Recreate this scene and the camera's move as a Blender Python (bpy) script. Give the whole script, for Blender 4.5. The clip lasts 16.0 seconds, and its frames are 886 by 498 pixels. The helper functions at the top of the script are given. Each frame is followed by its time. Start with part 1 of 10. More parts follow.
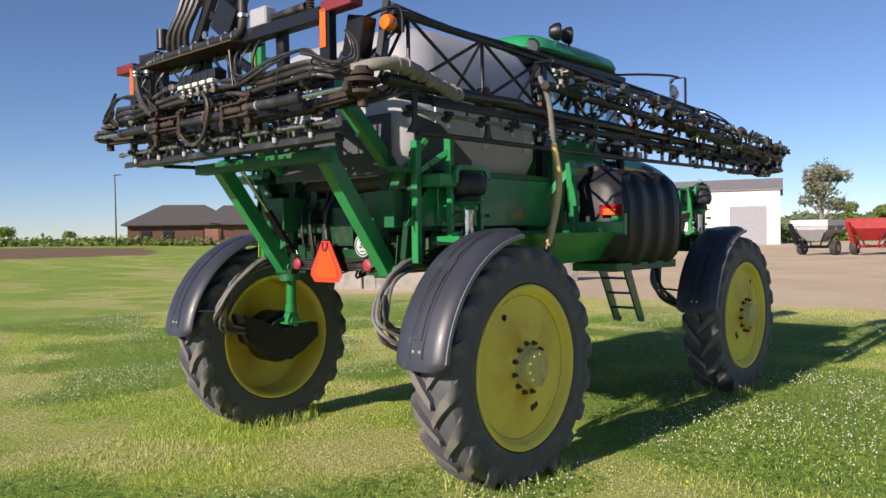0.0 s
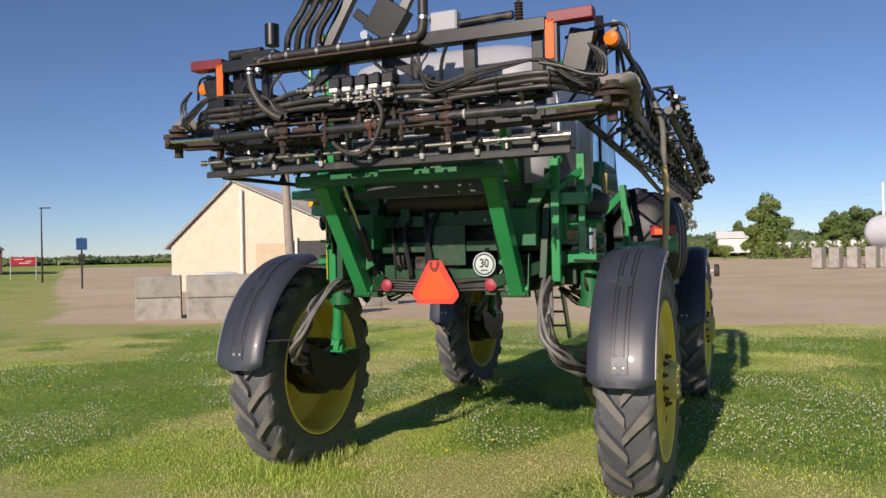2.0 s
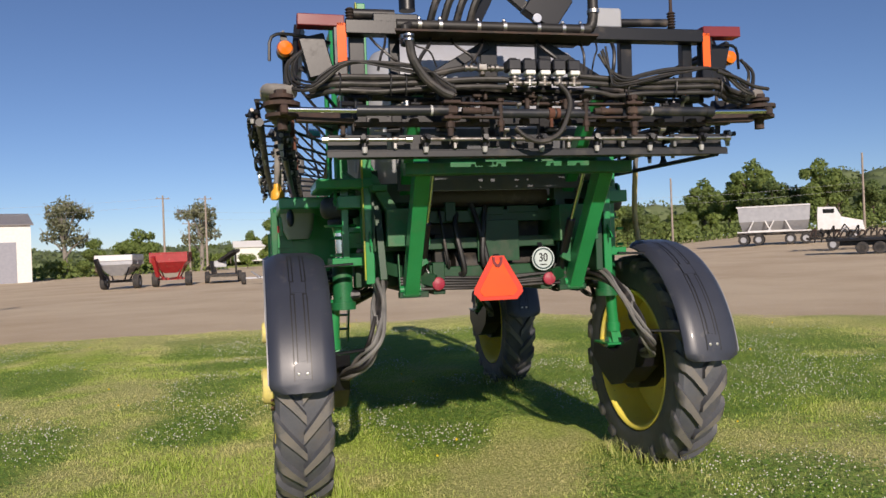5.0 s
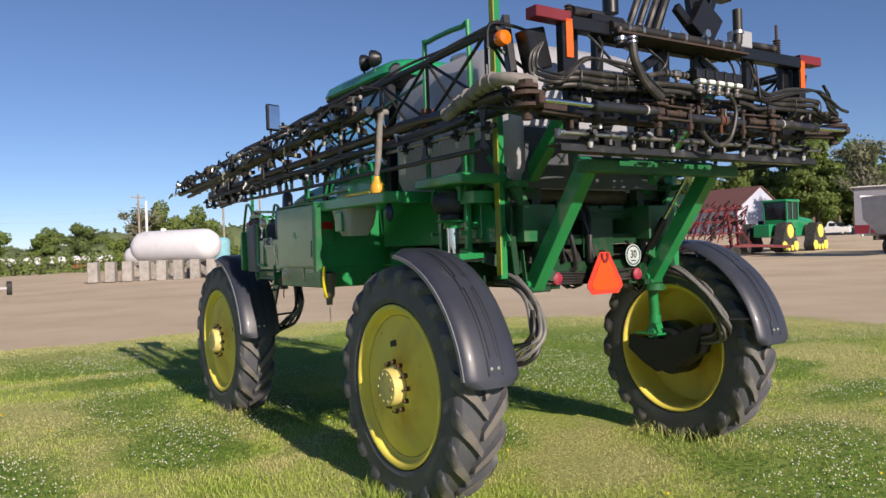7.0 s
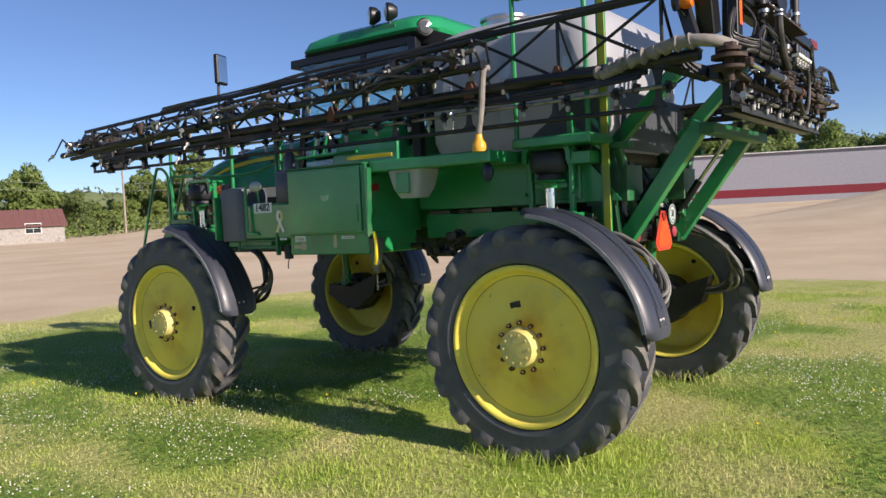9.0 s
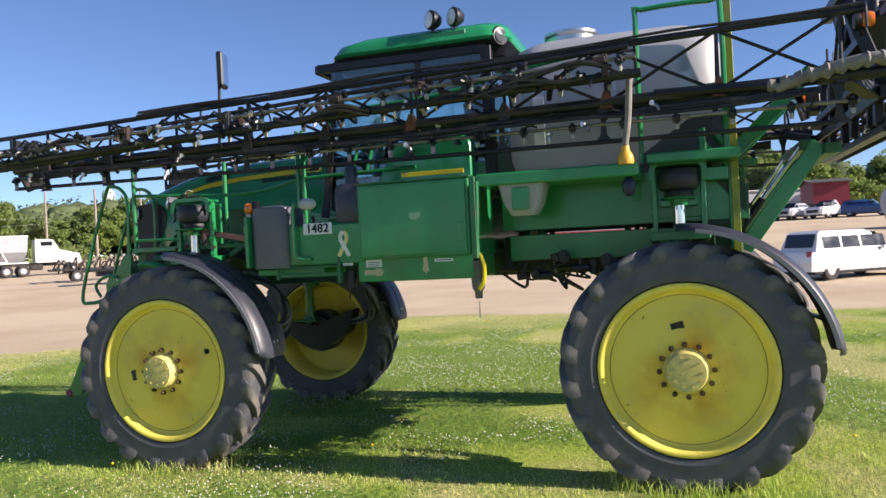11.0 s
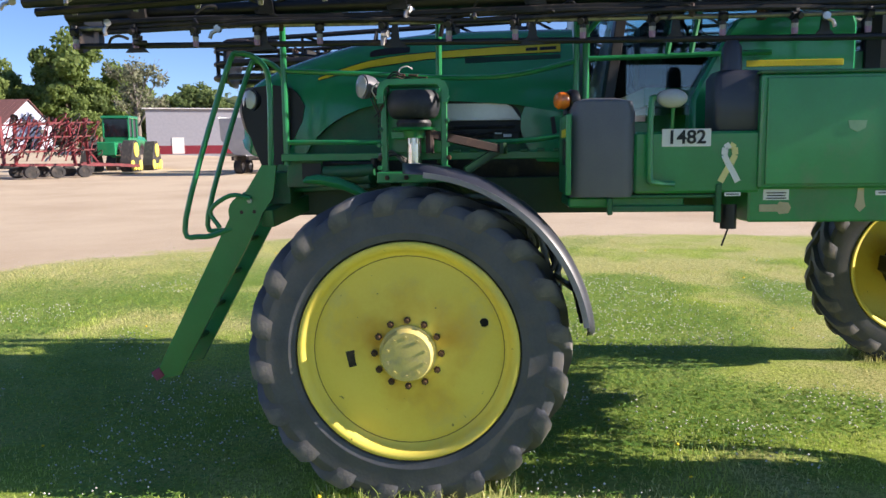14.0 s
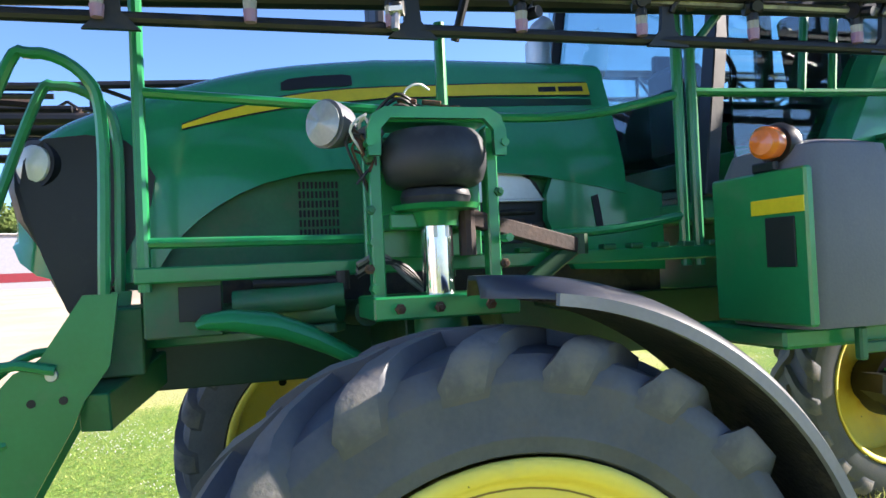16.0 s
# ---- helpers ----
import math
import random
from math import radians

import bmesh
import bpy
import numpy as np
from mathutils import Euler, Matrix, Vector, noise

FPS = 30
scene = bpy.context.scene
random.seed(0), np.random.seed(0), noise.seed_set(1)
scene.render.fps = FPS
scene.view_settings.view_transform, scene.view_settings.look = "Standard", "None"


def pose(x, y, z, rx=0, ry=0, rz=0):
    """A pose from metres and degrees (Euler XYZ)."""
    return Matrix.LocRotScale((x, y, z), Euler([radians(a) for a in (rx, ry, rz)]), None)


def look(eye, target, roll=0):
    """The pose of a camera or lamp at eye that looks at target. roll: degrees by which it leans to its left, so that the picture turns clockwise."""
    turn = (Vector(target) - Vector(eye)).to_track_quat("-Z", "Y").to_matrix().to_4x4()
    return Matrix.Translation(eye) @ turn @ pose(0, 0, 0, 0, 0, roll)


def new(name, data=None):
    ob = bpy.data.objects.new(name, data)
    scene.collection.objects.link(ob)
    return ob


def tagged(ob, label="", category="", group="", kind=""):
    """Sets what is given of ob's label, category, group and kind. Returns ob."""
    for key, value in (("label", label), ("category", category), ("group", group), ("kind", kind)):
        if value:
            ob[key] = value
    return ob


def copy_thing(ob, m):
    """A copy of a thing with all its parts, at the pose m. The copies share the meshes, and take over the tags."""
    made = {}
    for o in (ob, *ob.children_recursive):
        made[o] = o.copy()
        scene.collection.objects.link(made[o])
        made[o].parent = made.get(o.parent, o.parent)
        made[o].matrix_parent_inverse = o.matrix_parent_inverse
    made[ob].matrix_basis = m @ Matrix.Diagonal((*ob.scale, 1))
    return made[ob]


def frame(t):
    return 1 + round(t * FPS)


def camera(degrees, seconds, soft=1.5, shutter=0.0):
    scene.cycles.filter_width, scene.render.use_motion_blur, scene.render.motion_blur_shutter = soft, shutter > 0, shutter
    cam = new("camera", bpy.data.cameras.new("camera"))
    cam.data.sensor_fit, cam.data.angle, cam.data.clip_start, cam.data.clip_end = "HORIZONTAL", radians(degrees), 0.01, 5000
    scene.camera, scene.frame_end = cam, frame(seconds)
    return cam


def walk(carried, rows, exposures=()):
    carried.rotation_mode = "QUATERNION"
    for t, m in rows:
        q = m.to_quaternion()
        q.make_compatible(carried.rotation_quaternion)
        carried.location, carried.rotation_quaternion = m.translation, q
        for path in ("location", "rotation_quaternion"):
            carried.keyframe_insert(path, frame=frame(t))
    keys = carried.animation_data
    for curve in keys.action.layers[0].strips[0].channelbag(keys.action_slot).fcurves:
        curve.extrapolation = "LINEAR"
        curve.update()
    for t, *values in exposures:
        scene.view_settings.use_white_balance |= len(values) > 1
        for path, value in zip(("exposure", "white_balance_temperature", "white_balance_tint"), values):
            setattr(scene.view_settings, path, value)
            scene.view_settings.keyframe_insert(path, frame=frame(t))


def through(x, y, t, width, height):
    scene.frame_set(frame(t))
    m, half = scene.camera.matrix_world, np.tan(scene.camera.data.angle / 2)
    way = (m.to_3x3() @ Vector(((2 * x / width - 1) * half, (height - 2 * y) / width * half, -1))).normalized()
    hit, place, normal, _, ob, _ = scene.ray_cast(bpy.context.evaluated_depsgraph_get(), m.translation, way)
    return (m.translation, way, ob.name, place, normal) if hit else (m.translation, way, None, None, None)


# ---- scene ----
cam = camera(59.4, 16.0)
METRES, EYE, TILT, LEAN, TURN = 19.231, 1.5, 0.0, 0.0, 0.0
PATH = [
    (0, (5.303, -4.937, 1.96), (3.976, -3.441, 1.919), -0.9),
    (0.5, (4.667, -5.372, 1.965), (3.462, -3.776, 1.917), -0.7),
    (1, (3.986, -5.806, 1.975), (2.918, -4.115, 1.94), -0.7),
    (1.5, (3.31, -6.153, 1.976), (2.378, -4.384, 1.961), -1.0),
    (2, (2.571, -6.462, 1.954), (1.799, -4.617, 1.968), -1.2),
    (2.5, (1.88, -6.693, 1.973), (1.295, -4.781, 1.997), -1.7),
    (3, (1.106, -6.907, 1.942), (0.737, -4.942, 1.969), -1.9),
    (3.2, (0.803, -7.009, 1.973), (0.524, -5.029, 2.0), -2.0),
    (5.3, (-2.292, -6.492, 1.974), (-1.735, -4.571, 1.969), -2.2),
    (5.5, (-2.58, -6.429, 1.994), (-1.958, -4.528, 1.988), -2.2),
    (6, (-3.346, -6.075, 2.009), (-2.554, -4.239, 2.01), -2.0),
    (6.5, (-4.13, -5.784, 1.992), (-3.182, -4.023, 2.0), -1.8),
    (7, (-4.811, -5.354, 1.97), (-3.715, -3.68, 1.972), -1.9),
    (7.5, (-5.498, -4.892, 1.96), (-4.261, -3.32, 1.94), -2.2),
    (7.6, (-5.616, -4.795, 1.959), (-4.351, -3.246, 1.934), -2.3),
    (8, (-6.025, -4.276, 1.942), (-4.646, -2.829, 1.894), -2.5),
    (8.5, (-6.621, -3.673, 1.936), (-5.11, -2.364, 1.86), -2.7),
    (8.7, (-6.81, -3.421, 1.978), (-5.251, -2.171, 1.893), -2.7),
    (10.8, (-7.687, -0.374, 1.9), (-5.795, 0.274, 1.891), -3.0),
    (11, (-7.759, -0.055, 1.895), (-5.852, 0.547, 1.893), -2.9),
    (11.5, (-7.774, 0.689, 1.877), (-5.85, 1.234, 1.866), -2.2),
    (12, (-7.818, 1.598, 1.886), (-5.883, 2.098, 1.802), -0.8),
    (12.4, (-7.707, 2.261, 1.925), (-5.772, 2.736, 1.752), -0.1),
    (12.5, (-7.644, 2.45, 1.932), (-5.708, 2.912, 1.737), -0.2),
    (13, (-7.282, 3.127, 2.001), (-5.336, 3.512, 1.747), -0.3),
    (13.5, (-6.748, 3.663, 2.03), (-4.784, 3.93, 1.759), -0.5),
    (14, (-6.15, 4.081, 2.053), (-4.169, 4.203, 1.806), -0.7),
    (14.5, (-5.468, 4.328, 2.042), (-3.477, 4.308, 1.849), -0.9),
    (15, (-4.734, 4.608, 2.018), (-2.746, 4.437, 1.893), -1.3),
    (15.5, (-4.122, 4.866, 2.065), (-2.154, 4.519, 1.989), -2.0),
    (16, (-3.538, 5.238, 2.023), (-1.621, 4.668, 2.064), -2.6),
]
walk(cam, [(t, look(eye, target, roll)) for t, eye, target, roll in PATH],
     exposures=[(0, .55, 7000, 18), (1.5, .37, 7000, 18), (3, .02, 7000, 18), (6, .24, 7000, 18), (8.5, .56, 6900, 19), (11, .98, 6850, 19), (13, 1.06, 6720, 19), (14.5, 1.22, 6650, 19), (16, 2.02, 6550, 16)])

# ---- light ----
SUN_EL = radians(24.5)
world = bpy.data.worlds.new("sky")
scene.world = world
world.use_nodes = True
wn = world.node_tree.nodes
sky = wn.new("ShaderNodeTexSky")
sky.sky_type = "NISHITA"
sky.sun_disc = False
sky.sun_elevation = SUN_EL
sky.sun_rotation = radians(182.6)
sky.air_density, sky.dust_density, sky.ozone_density, sky.altitude = 0.75, 0.02, 6.0, 250
wn["Background"].inputs["Strength"].default_value = 0.085
tint = wn.new("ShaderNodeMix")
tint.data_type, tint.blend_type = "RGBA", "MULTIPLY"
tint.inputs["Factor"].default_value = 1.0
tint.inputs["B"].default_value = (1.03, 0.99, 0.98, 1)
world.node_tree.links.new(sky.outputs["Color"], tint.inputs["A"])
world.node_tree.links.new(tint.outputs["Result"], wn["Background"].inputs["Color"])
sun = new("sun", bpy.data.lights.new("sun", "SUN"))
sun.data.energy, sun.data.angle, sun.data.color = 4.5, radians(0.55), (1.0, 0.93, 0.82)
sun.matrix_world = look((-1.8, -40, 18.2), (0, 0, 0))


# ---- materials ----
def mat(name, c1, c2=None, rough=0.5, metal=0.0, scale=3.0, fine=60.0, bump=0.15, dirt=None, amount=0.0, dscale=5.0,
        coat=0.0, spread=0.12, distance=0.004, alter=0.0):
    """Paint, plastic or metal with mottling at two scales, a fine relief, and patches of dirt."""
    m = bpy.data.materials.new(name)
    m.use_nodes = True
    n, l = m.node_tree.nodes, m.node_tree.links
    b = n["Principled BSDF"]
    tc = n.new("ShaderNodeTexCoord")
    big, small = n.new("ShaderNodeTexNoise"), n.new("ShaderNodeTexNoise")
    big.inputs["Scale"].default_value, big.inputs["Detail"].default_value = scale, 6
    small.inputs["Scale"].default_value, small.inputs["Detail"].default_value = fine, 4
    l.new(tc.outputs["Object"], big.inputs["Vector"])
    l.new(tc.outputs["Object"], small.inputs["Vector"])
    mix = n.new("ShaderNodeMix")
    mix.data_type = "RGBA"
    c2 = c2 or tuple(v * 0.8 for v in c1)
    mix.inputs["A"].default_value, mix.inputs["B"].default_value = (*c1, 1), (*c2, 1)
    ramp = n.new("ShaderNodeMapRange")
    ramp.inputs["From Min"].default_value, ramp.inputs["From Max"].default_value = 0.35, 0.68
    add = n.new("ShaderNodeMath")
    add.operation = "MULTIPLY_ADD"
    add.inputs[1].default_value = 0.3
    l.new(small.outputs["Fac"], add.inputs[0])
    l.new(big.outputs["Fac"], add.inputs[2])
    sub = n.new("ShaderNodeMath")
    sub.operation = "SUBTRACT"
    sub.inputs[1].default_value = 0.15
    l.new(add.outputs[0], sub.inputs[0])
    l.new(sub.outputs[0], ramp.inputs["Value"])
    l.new(ramp.outputs["Result"], mix.inputs["Factor"])
    colour = mix.outputs["Result"]
    rsock = None
    if dirt:
        d = n.new("ShaderNodeTexNoise")
        d.inputs["Scale"].default_value, d.inputs["Detail"].default_value, d.inputs["Roughness"].default_value = dscale, 8, 0.65
        l.new(tc.outputs["Object"], d.inputs["Vector"])
        dr = n.new("ShaderNodeMapRange")
        dr.inputs["From Min"].default_value, dr.inputs["From Max"].default_value = 0.66 - 0.45 * amount, 0.82 - 0.3 * amount
        dr.inputs["To Max"].default_value = min(1.0, 0.55 + amount * 0.45)
        l.new(d.outputs["Fac"], dr.inputs["Value"])
        dm = n.new("ShaderNodeMix")
        dm.data_type = "RGBA"
        dm.inputs["B"].default_value = (*dirt, 1)
        l.new(colour, dm.inputs["A"])
        l.new(dr.outputs["Result"], dm.inputs["Factor"])
        colour = dm.outputs["Result"]
        rr = n.new("ShaderNodeMapRange")
        rr.inputs["To Min"].default_value, rr.inputs["To Max"].default_value = rough, min(0.9, rough + 0.4)
        l.new(dr.outputs["Result"], rr.inputs["Value"])
        rsock = rr.outputs["Result"]
    if alter:
        oi = n.new("ShaderNodeObjectInfo")
        hv = n.new("ShaderNodeHueSaturation")
        ar = n.new("ShaderNodeMapRange")
        ar.inputs["To Min"].default_value, ar.inputs["To Max"].default_value = 1 - alter, 1 + alter
        l.new(oi.outputs["Random"], ar.inputs["Value"])
        l.new(ar.outputs["Result"], hv.inputs["Value"])
        l.new(colour, hv.inputs["Color"])
        colour = hv.outputs["Color"]
    l.new(colour, b.inputs["Base Color"])
    if rsock is None:
        rr = n.new("ShaderNodeMapRange")
        rr.inputs["To Min"].default_value, rr.inputs["To Max"].default_value = max(0.02, rough - spread), min(1.0, rough + spread)
        l.new(big.outputs["Fac"], rr.inputs["Value"])
        rsock = rr.outputs["Result"]
    l.new(rsock, b.inputs["Roughness"])
    b.inputs["Metallic"].default_value = metal
    b.inputs["Coat Weight"].default_value = coat
    b.inputs["Coat Roughness"].default_value = 0.08
    if bump:
        bp = n.new("ShaderNodeBump")
        bp.inputs["Strength"].default_value, bp.inputs["Distance"].default_value = bump, distance
        l.new(small.outputs["Fac"], bp.inputs["Height"])
        l.new(bp.outputs["Normal"], b.inputs["Normal"])
    return m


DUST = (0.27, 0.21, 0.15)
green = mat("green_paint", (0.007, 0.205, 0.060), (0.011, 0.250, 0.078), 0.32, coat=0.35, bump=0.03, dirt=(0.10, 0.17, 0.09), amount=0.22, dscale=2.5)
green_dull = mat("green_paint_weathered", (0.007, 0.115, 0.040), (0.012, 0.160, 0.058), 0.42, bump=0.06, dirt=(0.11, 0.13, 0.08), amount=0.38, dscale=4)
# grimy green, also darkened for the shade inside and under the machine
green_dark = mat("green_paint_grimy_shaded", (0.003, 0.036, 0.012), (0.005, 0.056, 0.019), 0.42, bump=0.08, dirt=(0.055, 0.055, 0.036), amount=0.3, dscale=5)
hood_green = mat("green_gloss_panel", (0.008, 0.25, 0.095), (0.012, 0.285, 0.110), 0.22, coat=0.5, bump=0.015, scale=1.5)
yellow = mat("yellow_paint", (0.90, 0.74, 0.125), (0.85, 0.67, 0.090), 0.72, coat=0.0, bump=0.03, scale=2.5, dirt=(0.66, 0.58, 0.22), amount=0.3, dscale=3)
yellow_pale = mat("yellow_paint_dusty", (0.70, 0.60, 0.20), (0.60, 0.50, 0.14), 0.55, bump=0.08, dirt=(0.42, 0.36, 0.20), amount=0.4, dscale=14)
yellow_tape = mat("yellow_tape", (0.85, 0.68, 0.02), rough=0.35, bump=0.02)
rubber = mat("tyre_rubber", (0.066, 0.071, 0.084), (0.098, 0.102, 0.114), 0.58, bump=0.25, scale=5, dirt=(0.12, 0.105, 0.085), amount=0.35, dscale=6)
tread = mat("tyre_tread_worn", (0.090, 0.090, 0.094), (0.160, 0.155, 0.150), 0.66, bump=0.5, scale=9, dirt=(0.17, 0.15, 0.125), amount=0.45, dscale=9)
fender_mat = mat("fender_plastic", (0.028, 0.032, 0.047), (0.040, 0.045, 0.062), 0.42, coat=0.10, bump=0.10, fine=140, scale=2, dirt=(0.14, 0.13, 0.12), amount=0.12, dscale=7)
black_steel = mat("black_painted_steel", (0.0035, 0.004, 0.006), (0.007, 0.0072, 0.009), 0.38, bump=0.06, dirt=(0.055, 0.042, 0.034), amount=0.14, dscale=7)
boom_steel = mat("boom_steel", (0.006, 0.007, 0.009), (0.014, 0.0135, 0.014), 0.45, bump=0.15, dirt=(0.09, 0.062, 0.05), amount=0.26, dscale=6)
rust = mat("rusty_steel", (0.055, 0.030, 0.023), (0.028, 0.022, 0.020), 0.8, bump=0.4, scale=8, dirt=(0.13, 0.085, 0.06), amount=0.25, dscale=12)
rust_red = mat("red_brown_rust", (0.13, 0.045, 0.025), (0.08, 0.034, 0.022), 0.85, bump=0.4, scale=9, dirt=(0.05, 0.03, 0.025), amount=0.4, dscale=11)
hose_mat = mat("rubber_hose_dusty", (0.011, 0.0105, 0.0105), (0.024, 0.0215, 0.020), 0.5, bump=0.15, scale=5, dirt=(0.105, 0.088, 0.074), amount=0.24, dscale=8)
hose_black = mat("rubber_hose_black", (0.010, 0.010, 0.012), (0.022, 0.021, 0.022), 0.45, bump=0.1, dirt=(0.15, 0.12, 0.10), amount=0.25, dscale=8)
hose_bundle = mat("rubber_hose_brown_grey", (0.020, 0.0185, 0.018), (0.038, 0.035, 0.033), 0.48, bump=0.15, scale=5, dirt=(0.13, 0.11, 0.095), amount=0.28, dscale=8)
cyl_grey = mat("black_cylinder_paint", (0.016, 0.018, 0.024), (0.026, 0.028, 0.034), 0.36, bump=0.06, dirt=(0.10, 0.085, 0.07), amount=0.25, dscale=6)
hose_grey = mat("wrapped_hose_grey", (0.17, 0.155, 0.14), (0.26, 0.24, 0.22), 0.75, bump=0.5, scale=9, fine=45)
hose_sun = mat("hydraulic_hose_grey", (0.12, 0.118, 0.112), (0.19, 0.185, 0.175), 0.55, bump=0.2, scale=7, dirt=(0.22, 0.19, 0.15), amount=0.3, dscale=9)
silver = mat("stainless_steel", (0.62, 0.62, 0.62), (0.45, 0.44, 0.42), 0.3, 1.0, bump=0.05, dirt=(0.28, 0.23, 0.18), amount=0.35, dscale=10)
pipe_dull = mat("dull_stainless_pipe", (0.34, 0.33, 0.32), (0.22, 0.21, 0.20), 0.42, 0.9, bump=0.1, dirt=(0.16, 0.13, 0.10), amount=0.45, dscale=12)
chrome = mat("chrome_rod", (0.78, 0.80, 0.83), rough=0.10, metal=1.0, bump=0.0, scale=2)
bolt_mat = mat("rusty_bolt", (0.13, 0.07, 0.035), (0.08, 0.05, 0.035), 0.7, 0.3, bump=0.3, scale=30)
nozzle_white = mat("nozzle_tip_white", (0.46, 0.46, 0.46), (0.30, 0.295, 0.285), 0.4, bump=0.05, scale=20)
nozzle_pink = mat("nozzle_cap_pink", (0.30, 0.15, 0.27), (0.36, 0.22, 0.34), 0.5, bump=0.05, scale=20)
tank_poly = mat("translucent_tank_plastic", (0.45, 0.465, 0.51), (0.50, 0.515, 0.555), 0.42, bump=0.05, scale=1.2, dirt=(0.40, 0.40, 0.40), amount=0.3, dscale=2.2)
tank_white = mat("white_plastic", (0.76, 0.76, 0.75), (0.68, 0.68, 0.66), 0.4, bump=0.05, scale=2)
tn, tl = tank_poly.node_tree.nodes, tank_poly.node_tree.links
glow, blend = tn.new("ShaderNodeBsdfTranslucent"), tn.new("ShaderNodeMixShader")
glow.inputs["Color"].default_value = (0.66, 0.67, 0.70, 1)
blend.inputs["Fac"].default_value = 0.30
tl.new(tn["Principled BSDF"].outputs["BSDF"], blend.inputs[1])
tl.new(glow.outputs["BSDF"], blend.inputs[2])
tl.new(blend.outputs["Shader"], tn["Material Output"].inputs["Surface"])
black_plastic = mat("black_plastic", (0.006, 0.006, 0.009), (0.010, 0.0105, 0.014), 0.42, bump=0.1, dirt=(0.05, 0.047, 0.045), amount=0.15, dscale=5)
grey_plastic = mat("dark_grey_plastic", (0.105, 0.110, 0.132), (0.135, 0.140, 0.160), 0.5, bump=0.12, scale=2.5, fine=120)
airbag_mat = mat("air_spring_rubber", (0.016, 0.018, 0.024), (0.030, 0.032, 0.038), 0.5, bump=0.1, dirt=(0.12, 0.115, 0.11), amount=0.25, dscale=8)
orange = mat("orange_reflector", (0.90, 0.115, 0.004), (0.82, 0.095, 0.004), 0.6, bump=0.02)
smv_mat = mat("fluorescent_red_orange", (0.86, 0.085, 0.006), (0.78, 0.065, 0.006), 0.45, bump=0.04, fine=200)
smv_edge = mat("red_reflective_border", (0.62, 0.040, 0.022), (0.70, 0.055, 0.026), 0.4, bump=0.1, fine=260)
red_reflect = mat("red_reflector", (0.34, 0.008, 0.014), (0.24, 0.007, 0.012), 0.3, coat=0.2, bump=0.05, fine=200)
tail_red = mat("sun_faded_red_lens", (0.30, 0.020, 0.045), (0.36, 0.032, 0.060), 0.5, bump=0.1, fine=150, dirt=(0.30, 0.20, 0.17), amount=0.25, dscale=20)
red_dull = mat("dark_red_reflector_and_shadow", (0.15, 0.010, 0.017), (0.20, 0.018, 0.026), 0.5, bump=0.08, fine=150)
lens_white = mat("lamp_lens", (0.72, 0.74, 0.75), (0.6, 0.62, 0.64), 0.15, coat=0.6, bump=0.15, fine=90)
lens_dull = mat("dull_lamp_glass", (0.30, 0.32, 0.34), (0.40, 0.42, 0.43), 0.16, coat=0.5, bump=0.2, fine=70)
sign_white = mat("white_decal", (0.78, 0.78, 0.76), (0.70, 0.70, 0.68), 0.45, bump=0.02)
# black for print, and for the shade in grooves, slots and openings
ink_and_shade = mat("black_ink_and_shade", (0.012, 0.012, 0.013), rough=0.5, bump=0.0)
ribbon_yellow = mat("pale_yellow_decal", (0.74, 0.68, 0.28), (0.66, 0.60, 0.24), 0.5, bump=0.03)
tape_yellow_cap = mat("yellow_plastic_fitting", (0.80, 0.42, 0.03), (0.68, 0.34, 0.03), 0.45, bump=0.1, dirt=(0.35, 0.22, 0.08), amount=0.3)
pipe_buff = mat("yellowed_hose", (0.62, 0.47, 0.20), (0.46, 0.34, 0.16), 0.6, bump=0.2, scale=6)
dark_metal = mat("dark_engine_metal", (0.012, 0.012, 0.012), (0.030, 0.028, 0.026), 0.55, 0.3, bump=0.2, dirt=(0.14, 0.11, 0.085), amount=0.4)
alu = mat("brushed_aluminium", (0.60, 0.59, 0.56), (0.5, 0.49, 0.46), 0.42, 0.8, bump=0.08)
alu_grey = mat("grey_painted_shell", (0.36, 0.38, 0.37), (0.44, 0.46, 0.45), 0.35, bump=0.05, coat=0.2)
hole_shade = mat("dark_recess", (0.004, 0.004, 0.004), (0.006, 0.006, 0.006), 0.95, bump=0.1)
seat_mat = mat("cab_upholstery", (0.03, 0.03, 0.032), (0.05, 0.048, 0.045), 0.8, bump=0.3)


